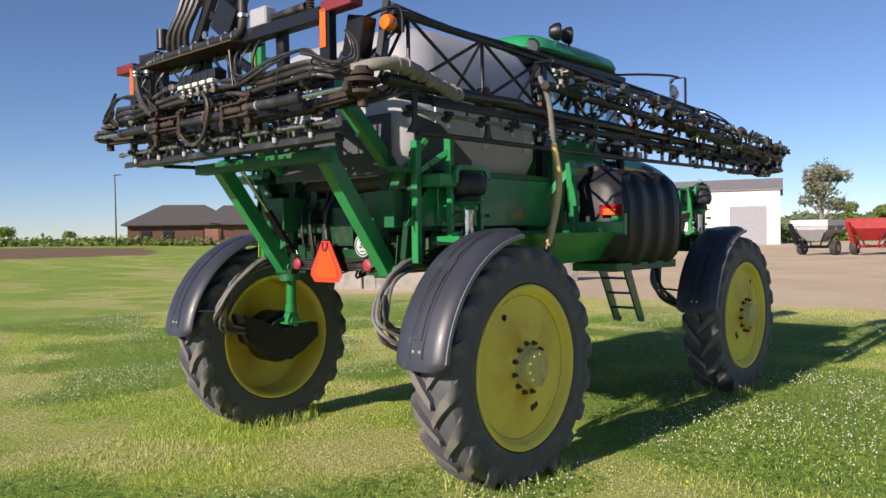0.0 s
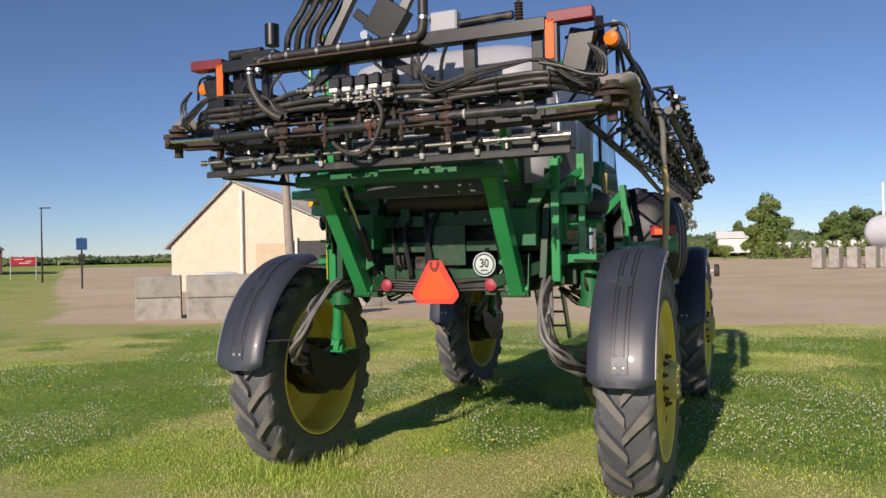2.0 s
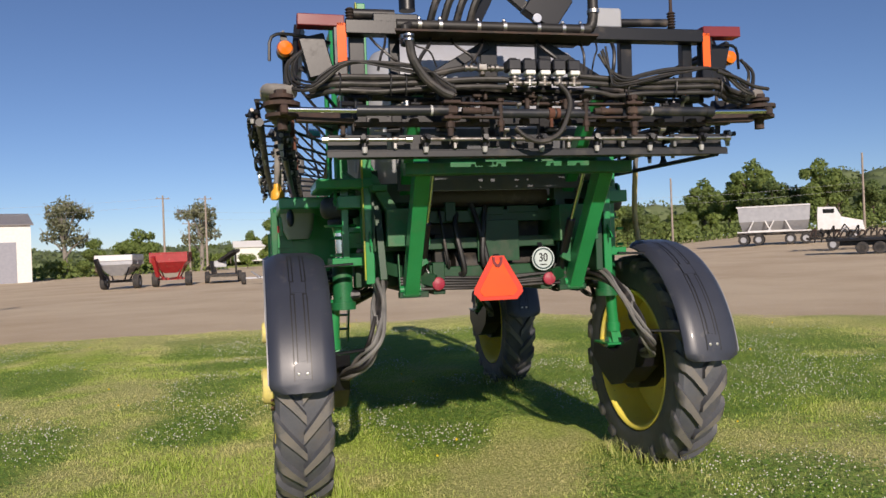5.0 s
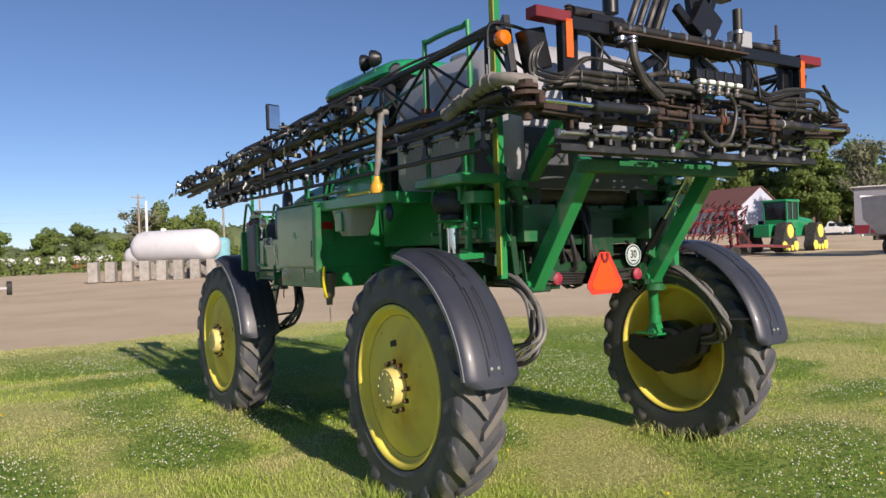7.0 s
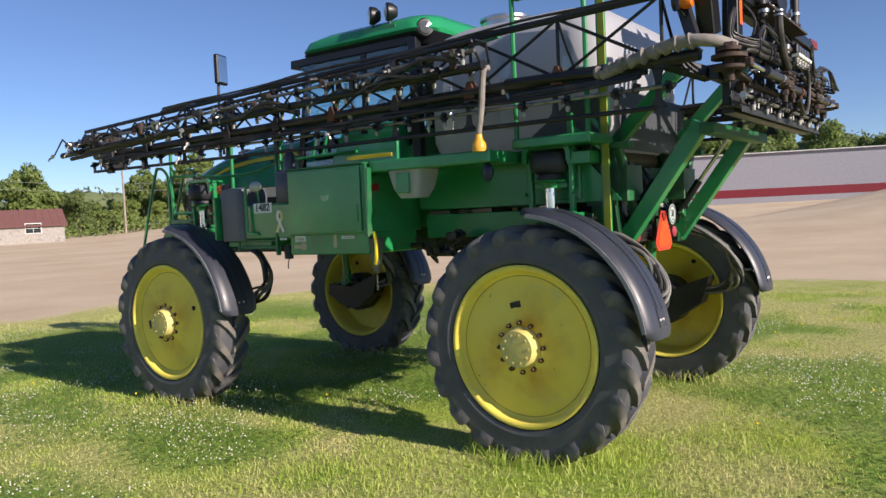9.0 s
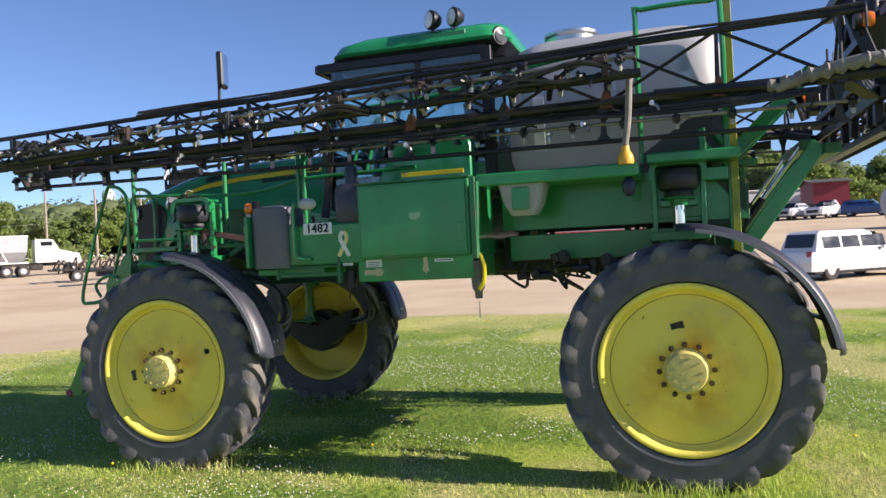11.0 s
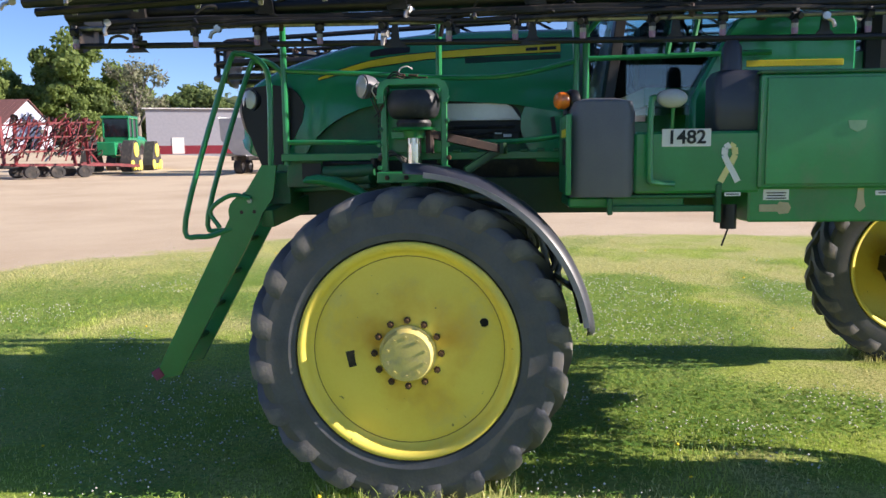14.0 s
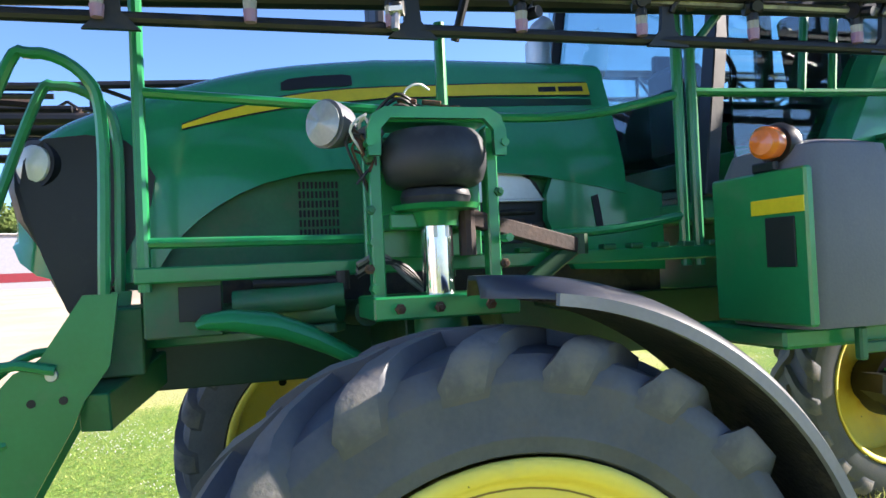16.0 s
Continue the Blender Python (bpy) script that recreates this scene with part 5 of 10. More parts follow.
# section valves with white fittings and shiny outlets
for k in range(5):
    x = -0.20 + 0.104 * k
    g = Geo()
    g.box((x, HY, 3.165), (0.090, 0.11, 0.072), None, 0.008)
    g.box((x, HY + 0.01, 3.207), (0.05, 0.06, 0.02), None, 0.006)
    v = part("section_valve", g, black_plastic, rack, "black section valve with white fitting")
    g = Geo()
    g.box((x, HY - 0.035, 3.112), (0.068, 0.07, 0.030), None, 0.006)
    part("valve_fitting", g, sign_white, v)
    g = Geo()
    g.cyl((x, HY - 0.03, 3.03), (x, HY - 0.03, 3.098), 0.021, 12)
    g.cyl((x, HY - 0.03, 3.075), (x, HY - 0.03, 3.088), 0.029, 12)
    g.cyl((x - 0.042, HY - 0.035, 3.045), (x + 0.042, HY - 0.035, 3.045), 0.016, 10)
    part("valve_outlet", g, pipe_dull, v)


def nozzle_mesh():
    a, b, c = Geo(), Geo(), Geo()
    a.cyl((-0.028, 0, 0), (0.028, 0, 0), 0.026, 10)
    a.cyl((0, 0, 0.008), (0, -0.065, 0.014), 0.018, 10)
    a.cyl((0, 0.0, 0.0), (0, 0.055, -0.012), 0.017, 10)
    a.cyl((0, 0, -0.01), (0, 0, -0.048), 0.019, 10)
    a.box((0, 0.0, 0.028), (0.03, 0.05, 0.026), None, 0.005)
    b.cyl((0, 0, -0.045), (0, 0, -0.082), 0.020, 10, 0.015)
    c.cyl((0, 0, -0.040), (0, 0, -0.074), 0.020, 10, 0.017)
    return a.mesh("nozzle", black_plastic), b.mesh("nozzle_tip", nozzle_white), c.mesh("nozzle_cap", nozzle_pink)


NOZZLE = nozzle_mesh()


def nozzle(p, turn, parent, pink=False):
    o = new("nozzle", NOZZLE[0])
    o.parent, o.matrix_basis = parent, pose(*p, 0, 0, turn)
    o["label"] = "black nozzle body with white tip"
    tip = new("nozzle_tip", NOZZLE[2 if pink else 1])
    tip.parent, tip.matrix_basis = parent, pose(*p, 0, 0, turn)
    if pink:
        tip.matrix_basis = tip.matrix_basis @ Matrix.Translation((0, 0, -0.030))
        collar = new("nozzle_collar", NOZZLE[1])
        collar.parent, collar.matrix_basis = parent, pose(*p, 0, 0, turn)


SY = RY - 0.08
for name, material, runs, label in (("rear_spray_pipe", silver, ((-1.44, -0.90), (0.88, 1.42)), "bright stainless spray pipe"), ("middle_spray_pipe", pipe_dull, ((-0.80, -0.08), (0.02, 0.82)), "dull grey spray pipe")):
    for x0, x1 in runs:
        g = Geo()
        g.cyl((x0, SY, 2.695), (x1, SY, 2.695), 0.0135, 12)
        for x in (x0, x1):
            g.cyl((x - 0.02, SY, 2.695), (x + 0.02, SY, 2.695), 0.022, 10)
        part(name, g, material, rack, label)
for k in range(7):
    nozzle((-1.19 + 0.40 * k, SY, 2.69), rng.uniform(-14, 14), rack)
g = Geo()
for k in range(6):
    x = -0.99 + 0.40 * k
    g.box((x, SY + 0.03, 2.675), (0.026, 0.05, 0.085), None, 0.005)
    g.cyl((x - 0.018, SY, 2.695), (x + 0.018, SY, 2.695), 0.019, 10)
pieces("pipe_clamp", g, pipe_dull, rack)
# flat channel and splash plates under and behind the spray pipe
g = Geo()
g.box((0, SY + 0.02, 2.603), (2.86, 0.012, 0.042), None, 0.003)
g.box((0, SY + 0.10, 2.628), (2.86, 0.15, 0.010), None, 0.003)
for x0, x1 in ((-1.42, -1.03), (-0.97, -0.55), (-0.14, 0.12), (0.5, 0.95), (1.02, 1.42)):
    g.box(((x0 + x1) / 2, SY + 0.09, 2.685), (x1 - x0, 0.010, 0.105), None, 0.003)
pieces("splash_plate", g, mat("slate_painted_steel", (0.012, 0.013, 0.016), (0.022, 0.024, 0.028), 0.5, bump=0.1, dirt=(0.10, 0.09, 0.08), amount=0.3, dscale=6), rack, "slate-grey painted steel plate")
# shelf with the upper pipework
g = Geo()
g.plate([(-0.98, -0.14), (0.42, -0.14), (0.46, 0.12), (-0.9, 0.12)], 0.014, Matrix.Translation((0, RY - 0.02, 3.385)))
part("shelf_plate", g, rust, rack, "rusty shelf plate over the rack")
g = Geo()
g.cyl((-0.95, RY - 0.06, 3.445), (0.40, RY - 0.06, 3.445), 0.036, 14)
g.tube([(-0.86, RY - 0.06, 3.445), (-0.90, RY - 0.09, 3.42), (-0.90, RY - 0.10, 3.30)], 0.034, 12)
g.tube([(0.34, RY - 0.06, 3.445), (0.42, RY - 0.06, 3.49), (0.43, RY - 0.06, 3.75)], 0.036, 12, 4)
part("upper_pipe", g, hose_mat, rack, "black upper spray pipe")
g = Geo()
for x in (-0.80, -0.66, -0.40, -0.22, 0.02, 0.20, 0.33):
    g.cyl((x - 0.012, RY - 0.06, 3.445), (x + 0.012, RY - 0.06, 3.445), 0.043, 14)
    g.box((x, RY - 0.06, 3.492), (0.02, 0.02, 0.02))
g.cyl((-0.90, RY - 0.10, 3.34), (-0.90, RY - 0.10, 3.365), 0.042, 14)
g.cyl((0.43, RY - 0.06, 3.56), (0.43, RY - 0.06, 3.585), 0.044, 14)
g.cyl((0.0, RY - 0.10, 3.50), (0.0, RY - 0.12, 3.50), 0.03, 14)
pieces("hose_clamp", g, silver, rack)
# levelling linkage above the rack
g = Geo()
g.bar((-0.42, RY + 0.05, 3.46), (-0.10, RY + 0.10, 4.05), 0.07, 0.08)
g.bar((-0.15, RY + 0.05, 3.72), (0.12, RY + 0.05, 3.50), 0.05, 0.07)
g.bar((0.08, RY + 0.05, 3.46), (0.08, RY + 0.12, 4.05), 0.09, 0.06)
g.bar((0.12, RY + 0.05, 3.50), (0.36, RY + 0.08, 3.95), 0.05, 0.07)
g.bar((-0.6, RY + 0.12, 3.92), (0.55, RY + 0.12, 3.92), 0.10, 0.10)
g.box((0.12, RY + 0.02, 3.62), (0.26, 0.10, 0.26), (0, 35, 0))
g.cyl((-0.86, RY + 0.02, 3.56), (-0.86, RY + 0.02, 3.72), 0.055, 16)
g.box((-0.95, RY + 0.02, 3.49), (0.30, 0.14, 0.06))
part("levelling_linkage", g, black_steel, rack, "black steel levelling linkage")
for k in range(4):
    g = Geo()
    x = -0.72 + 0.09 * k
    g.tube([(x, RY + 0.0, 3.46), (x + 0.05, RY - 0.03, 3.62), (x + 0.16, RY + 0.0, 3.8), (x + 0.22, RY + 0.05, 4.02)], 0.026, 8, 5)
    part("riser_hose", g, hose_mat if k % 2 else hose_black, rack)
g = Geo()
g.cyl((-1.22, RY + 0.02, 3.53), (-0.95, RY + 0.02, 3.53), 0.035, 14)
g.cyl((0.66, RY + 0.04, 3.53), (1.04, RY + 0.04, 3.54), 0.03, 14)
pieces("roll_damper", g, hose_black, rack)
g = Geo()
g.box((0.56, RY + 0.02, 3.545), (0.20, 0.10, 0.14), (0, 0, 0), 0.012)
part("control_box", g, tank_poly, rack, "light grey control box")
g = Geo()
for k in range(6):
    g.lathe([(0.02, 0), (0.032, 0.01), (0.02, 0.02)], Matrix.Translation((1.08, RY + 0.04, 3.50 + 0.02 * k)), 14)
g.cyl((1.08, RY + 0.04, 3.48), (1.08, RY + 0.04, 3.74), 0.012, 8)
for k in range(4):
    g.lathe([(0.02, 0), (0.032, 0.01), (0.02, 0.02)], Matrix.Translation((-1.24, RY + 0.03, 3.49 + 0.02 * k)), 14)
pieces("coil_spring", g, rust, rack, "", "coil")


# ---- folded boom wings ----
def boom_wing(s):
    def P(x, y, z):
        # the folded wing leans in towards the front
        if s > 0 and y > 3:
            y = 3 + 0.88 * (y - 3)
        d = (0.058 if s < 0 else 0.028) * max(0.0, y + 1.2)
        return (s * (x - d), y + 0.03 * max(0.0, y + 1.2), z + (z - 1.95) * d / 6.4)

    def zm(y):
        return 2.965 - 0.010 * (y + 1.3)

    def zt(y):
        return 3.42 - 0.0255 * (y + 1.2) - (0.034 * max(0.0, y - 3.6) if s > 0 else 0.0)

    rng = random.Random(40 + s)
    g = Geo()
    g.tube([P(1.70, -1.42, zm(-1.4)), P(1.68, 0, zm(0)), P(1.66, 3, zm(3)), P(1.62, 6.55, zm(6.55))], 0.044, 12)
    wing = part("boom_wing", g, boom_steel, sprayer, "folded black boom wing of steel tubes")
    g = Geo()
    g.tube([P(1.66, -1.30, zt(-1.3)), P(1.66, 2.5, zt(2.5)), P(1.62, 6.78, zt(6.78))], 0.024, 10)
    part("top_chord", g, boom_steel, wing)
    g = Geo()
    g.tube([P(1.68, -1.10, 2.645), P(1.68, 2, 2.655), P(1.66, 6.50, 2.70)], 0.019, 10)
    part("guard_pipe", g, boom_steel, wing, "black nozzle guard pipe")
    g = Geo()
    g.tube([P(1.30, -0.9, 2.98), P(1.28, 3, 2.93), P(1.20, 6.7, 2.86)], 0.034, 10)
    part("inner_chord", g, boom_steel, wing)
    # braces
    ys = [-1.15 + 0.80 * k for k in range(10)]
    for i, y in enumerate(ys):
        g = Geo()
        g.cyl(P(1.66, y, zm(y)), P(1.66, y, zt(y)), 0.014, 8)
        if i < 9:
            y2 = ys[i + 1]
            g.cyl(P(1.66, y, zm(y)), P(1.66, y2, zt(y2)), 0.013, 8)
            if i < 3 or i % 2:
                g.cyl(P(1.66, y, zt(y)), P(1.66, y2, zm(y2)), 0.013, 8)
            g.cyl(P(1.66, y, zm(y)), P(1.29, y2, 2.94), 0.014, 6)
            g.cyl(P(1.66, y, zt(y)), P(1.29, y, 2.95), 0.012, 6)
        part("brace", g, boom_steel, wing)
        g = Geo()
        g.plate([(-0.05, -0.05), (0.05, -0.05), (0.04, 0.025), (0.014, 0.09), (-0.014, 0.09), (-0.04, 0.025)], 0.095, facing(P(1.665, y, zm(y)), (s, 0, 0)))
        part("gusset", g, rust_red if i in (1, 2, 4) else boom_steel, wing)
        g = Geo()
        low, high = -zm(y) + 2.66, 0.0
        mid = 0.5 * low
        g.plate([(-0.05, high), (0.05, high), (0.022, 0.35 * low), (0.018, mid), (0.026, 0.80 * low), (0.075, low), (-0.075, low), (-0.026, 0.80 * low), (-0.018, mid), (-0.022, 0.35 * low)], 0.018, facing(P(1.68, y + 0.03, zm(y) - 0.02), (s, 0, 0)))
        part("guard_hanger", g, boom_steel, wing)
    # lower spray line
    g = Geo()
    g.tube([P(1.70, -1.25, 2.785), P(1.70, 2.5, 2.78), P(1.67, 6.45, 2.80)], 0.015, 8)
    part("spray_pipe", g, pipe_dull, wing, "stainless spray pipe")
    for k in range(21):
        y = -1.20 + 0.383 * k
        nozzle(P(1.705, y, 2.775), 90 + rng.uniform(-25, 25), wing, y > 1.6)
    # hoses that follow the main tube
    for k in range(3):
        g = Geo()
        pts = []
        for i in range(14):
            y = -1.0 + 0.56 * i
            pts.append(P(1.69 + 0.02 * math.sin(i * 1.7 + k) + 0.015 * k, y, zm(y) - 0.075 - 0.018 * k + rng.uniform(-0.015, 0.015)))
        g.tube(pts, 0.016 if k else 0.022, 7, 3)
        part("boom_hose", g, hose_mat if k == 1 else hose_black, wing)
    for k in range(4):
        g = Geo()
        pts = []
        for i in range(11):
            y = -1.3 + 0.62 * i
            pts.append(P(1.66 + 0.02 * math.sin(2 * i + k), y, zt(y) + 0.012 + 0.012 * k + rng.uniform(-0.018, 0.012)))
        g.tube(pts, 0.009 + 0.002 * (k % 2), 6, 3)
        part("top_cable", g, hose_black, wing)
    # outer section folded back over the inner one
    def zo(y):
        return 3.115 - 0.026 * (y - 0.3)

    def Q(x, y, z):
        # the outer section lies outside the leaning inner one
        if s > 0:
            y = 0.3 + 0.91 * (y - 0.3)
        return (s * (x + 0.27 - 0.022 * (y - 0.3)), y + 0.03 * (y - 0.3), z)
    g = Geo()
    g.tube([Q(1.56, 0.22, zo(0.2)), Q(1.55, 3, zo(3)), Q(1.50, 6.6, zo(6.6))], 0.036, 10)
    outer = part("outer_tube", g, boom_steel, wing)
    g = Geo()
    g.tube([Q(1.58, 0.30, zo(0.3) + 0.20), Q(1.55, 3.5, zo(3.5) + 0.16), Q(1.50, 6.5, zo(6.5) + 0.12)], 0.018, 8)
    g.tube([Q(1.40, 0.30, zo(0.3) + 0.05), Q(1.40, 3.5, zo(3.5) + 0.02), Q(1.38, 6.6, zo(6.5) - 0.04)], 0.026, 8)
    part("outer_chord", g, boom_steel, wing)
    g = Geo()
    g.tube([Q(1.62, 0.25, zo(0.3) + 0.115), Q(1.60, 3, zo(3) + 0.11), Q(1.55, 6.4, zo(6.4) + 0.08)], 0.016, 8)
    part("outer_spray_pipe", g, pipe_dull, wing)
    for k in range(17):
        y = 0.36 + 0.37 * k
        nozzle(Q(1.625 - 0.012 * k * 0.37, y, zo(y) + 0.10), 90 + rng.uniform(-40, 40), wing)
        nozzle(Q(1.36, y + 0.1, zo(y) + 0.02), 90 + rng.uniform(-40, 40), wing)
    for i in range(12):
        y = 0.35 + 0.53 * i
        g = Geo()
        g.cyl(Q(1.56, y, zo(y)), Q(1.57, y + 0.27, zo(y) + 0.18), 0.010, 6)
        g.cyl(Q(1.57, y + 0.27, zo(y) + 0.18), Q(1.55, y + 0.53, zo(y)), 0.010, 6)
        g.cyl(Q(1.56, y, zo(y)), Q(1.40, y + 0.27, zo(y) + 0.03), 0.010, 6)
        part("outer_brace", g, boom_steel, wing)
        if i % 2 == 0:
            g = Geo()
            g.box(Q(1.60, y + 0.12, zo(y) + 0.08), (0.05, 0.05, 0.16))
            g.box(Q(1.60, y + 0.16, zo(y) + 0.12), (0.07, 0.10, 0.05))
            part("pipe_bracket", g, rust if i % 4 == 0 else boom_steel, wing)
    for k in range(10):
        g = Geo()
        y = rng.uniform(0.4, 5.6)
        w = rng.uniform(0.3, 0.9)
        z = zo(y) + rng.uniform(-0.05, 0.16)
        g.tube([Q(1.60, y, z), Q(1.66, y + w * 0.3, z + rng.uniform(-0.05, 0.06)), Q(1.66, y + w * 0.7, z + rng.uniform(-0.08, 0.04)), Q(1.60, y + w, z + rng.uniform(-0.05, 0.05))], rng.choice((0.009, 0.014, 0.02)), 6, 5)
        part("jumper_hose", g, hose_mat if k % 2 else hose_black, wing)
    for k in range(84):
        y = rng.uniform(0.35, 6.6)
        inner = rng.random() < 0.4
        x, z = (rng.uniform(1.36, 1.46), zo(y) + rng.uniform(-0.02, 0.09)) if inner else (rng.uniform(1.54, 1.65), zo(y) + rng.uniform(-0.03, 0.19))
        o = new("boom_fitting", FITTINGS[rng.choice((0, 0, 1, 2, 2, 3))])
        o.parent, o.matrix_basis = wing, pose(*Q(x, y, z), rng.uniform(-40, 40), rng.uniform(-40, 40), rng.uniform(0, 180))
    for k in range(34):
        y = rng.uniform(-1.0, 6.4)
        o = new("boom_fitting", FITTINGS[rng.choice((0, 1, 2, 3))])
        o.parent, o.matrix_basis = wing, pose(*P(rng.uniform(1.66, 1.73), y, zm(y) - rng.uniform(0.02, 0.20)), rng.uniform(-40, 40), 0, rng.uniform(0, 180))
    # end frame of the outer section and the struts that carry it
    for pts in ([Q(1.60, 0.26, zo(0.3) + 0.20), Q(1.44, 0.26, zo(0.3) + 0.20), Q(1.40, 0.26, zo(0.3) + 0.04), Q(1.57, 0.26, zo(0.3))], [Q(1.58, 0.30, zo(0.3) + 0.20), Q(1.44, 0.62, zo(0.6) + 0.16)], [Q(1.44, 0.26, zo(0.3) + 0.20), Q(1.58, 0.62, zo(0.6) + 0.19)]):
        g = Geo()
        g.tube(pts, 0.011, 6)
        part("end_frame", g, boom_steel, wing)
    for y in (0.9, 2.6, 4.3, 6.0):
        g = Geo()
        g.bar(Q(1.40, y, zo(y) + 0.02), P(1.60, y, zm(y) + 0.10), 0.04, 0.05)
        part("carry_strut", g, boom_steel, wing)
    # break-away hinge halfway
    g = Geo()
    g.box(P(1.60, 3.75, 3.10), (0.10, 0.16, 0.20))
    g.cyl(P(1.62, 3.62, 3.13), P(1.62, 4.05, 3.10), 0.035, 12)
    g.cyl(P(1.62, 3.75, 3.0), P(1.62, 3.75, 3.26), 0.03, 12)
    part("breakaway_hinge", g, black_steel, wing)
    # end plate
    g = Geo()
    if s > 0:
        for z, r in ((3.07, 0.024), (3.02, 0.016), (2.90, 0.020), (2.77, 0.026)):
            g.tube([(1.60, 6.02, z), (1.62, 6.36, z), (1.54, 6.58, z), (1.34, 6.68, z), (1.13, 6.62, z), (1.04, 6.40, z), (1.02, 6.02, z)], r, 8, 5)
        for x, y in ((1.54, 6.58), (1.13, 6.62), (1.34, 6.68)):
            g.bar((x, y, 2.77), (x, y, 3.07), 0.05, 0.014)
        pieces("tip_guard", g, boom_steel, wing, "black rounded guard hoop at the boom tip", "guard_hoop")
        g = Geo()
        loft(g, [[(1.24, y, 2.70), (1.40, y, 2.69), (1.66, y, 3.02), (1.66, y, 3.11), (1.10, y, 3.06), (1.08, y, 2.78)] for y in (6.52, 6.55)])
        part("tip_bracket", g, black_steel, wing)
        g = Geo()
        g.tube([(1.06, 6.3, 3.08), (1.16, 6.52, 3.10), (1.34, 6.60, 3.09), (1.48, 6.5, 3.10), (1.54, 6.2, 3.09)], 0.028, 7, 4)
        part("tip_padding", g, rust, wing, "worn brown padding on the tip")
        g = Geo()
    else:
        g.plate([(-0.26, 0.44), (0.24, 0.50), (0.24, 0.40), (0.16, 0.12), (0.04, -0.06), (-0.26, 0.05)], 0.03, facing(P(1.42, 6.56, 2.74), (0, 1, 0)) @ Matrix.Diagonal((-s, 1, 1, 1)))
        g.cyl(P(1.58, 6.5, 3.08), P(1.58, 6.86, 3.05), 0.03, 10)
        g.box(P(1.58, 6.86, 3.05), (0.05, 0.06, 0.06))
        g.box(P(1.45, 6.5, 2.95), (0.30, 0.08, 0.25))
        part("boom_end", g, boom_steel, wing)
        nozzle(P(1.60, 6.93, 3.05), 90, wing)
    # wrapped bundle at the root
    g = Geo()
    g.tube([P(1.62, -1.62, 3.00), P(1.76, -1.52, 3.03), P(1.78, -1.30, 3.05), P(1.73, -1.0, 3.0), P(1.71, -0.72, 2.92)], 0.042, 12, 5)
    for k in range(9):
        y = -1.38 + 0.085 * k
        g.lathe([(0.036, -0.035), (0.048 + rng.uniform(0, 0.016), rng.uniform(-0.015, 0.015)), (0.036, 0.035)], Matrix.Translation(P(1.77 - 0.10 * max(0, y + 1.3), y, 3.045 - 0.17 * max(0, y + 1.3))) @ Matrix.Rotation(radians(90 + rng.uniform(-12, 12)), 4, "X"), 14)
    part("wrapped_hose", g, hose_grey, wing, "grey wrapped hose bundle")
    g = Geo()
    g.tube([P(1.71, -0.80, 2.94), P(1.70, -0.3, 2.96), P(1.69, 0.1, 2.97)], 0.04, 10, 4)
    g.bar(P(1.60, -1.35, 3.10), P(1.55, -1.22, 3.52), 0.05, 0.09)
    g.bar(P(1.40, -1.40, 2.86), P(1.68, -1.15, 2.96), 0.12, 0.08)
    part("wing_root", g, black_steel, wing)
    # hanging fill hose
    g = Geo()
    if s < 0:
        g.tube([P(1.70, 0.26, 3.12), P(1.76, 0.27, 3.08), P(1.78, 0.29, 2.8), P(1.79, 0.32, 2.60)], 0.026, 10, 5)
        part("hanging_hose", g, hose_grey, wing, "grey hanging hose")
        g = Geo()
        g.lathe([(0.0, 0.0), (0.058, 0.0), (0.062, 0.03), (0.055, 0.07), (0.034, 0.10), (0.030, 0.14), (0.0, 0.14)], Matrix.Translation(P(1.79, 0.32, 2.455)), 16)
        part("hose_coupling", g, tape_yellow_cap, wing, "yellow plastic hose coupling")
    else:
        g.tube([(1.70, 0.34, 3.22), (1.76, 0.38, 3.02), (1.76, 0.45, 2.66)], 0.024, 10, 5)
        part("hanging_hose", g, hose_sun, wing)
        g = Geo()
        g.tube([(1.76, 0.44, 2.68), (1.77, 0.50, 2.42), (1.76, 0.48, 2.16), (1.75, 0.36, 1.84)], 0.026, 10, 6)
        part("drain_hose", g, pipe_buff, wing, "yellowed drain hose")
        g = Geo()
        g.tube([(1.75, 0.37, 1.86), (1.74, 0.32, 1.74)], 0.028, 10)
        part("hose_end", g, black_plastic, wing)


boom_wing(-1)
boom_wing(1)

# ---- spray tank ----
def rounded(cx, cy, hx, hy, rad, z, n=6):
    """A rounded rectangle at height z."""
    pts = []
    for qx, qy, a0 in ((1, 1, 0), (-1, 1, 90), (-1, -1, 180), (1, -1, 270)):
        for k in range(n + 1):
            a = radians(a0 + 90 * k / n)
            pts.append((cx + qx * (hx - rad) + rad * math.cos(a), cy + qy * (hy - rad) + rad * math.sin(a), z))
    return pts


g = Geo()
levels = [(2.46, 0.84, 0.80), (2.52, 0.94, 0.90), (2.66, 0.985, 0.94), (3.18, 0.985, 0.94), (3.50, 0.965, 0.925), (3.64, 0.89, 0.86), (3.71, 0.76, 0.76), (3.745, 0.52, 0.54)]
loft(g, [rounded(0, 0.52, hx, hy, min(0.30, hx * 0.5), z) for z, hx, hy in levels])
tank = part("spray_tank", g, tank_poly, sprayer, "large grey-white plastic spray tank", 50)
g = Geo()
for y in (-0.10, 0.52, 1.14):
    for s in (-1, 1):
        g.bar((s * 0.99, y, 2.70), (s * 0.99, y, 3.15), 0.10, 0.02, (1, 0, 0), 0.01)
        g.bar((s * 0.99, y, 3.15), (s * 0.93, y, 3.48), 0.10, 0.02, (1, 0, 0), 0.01)
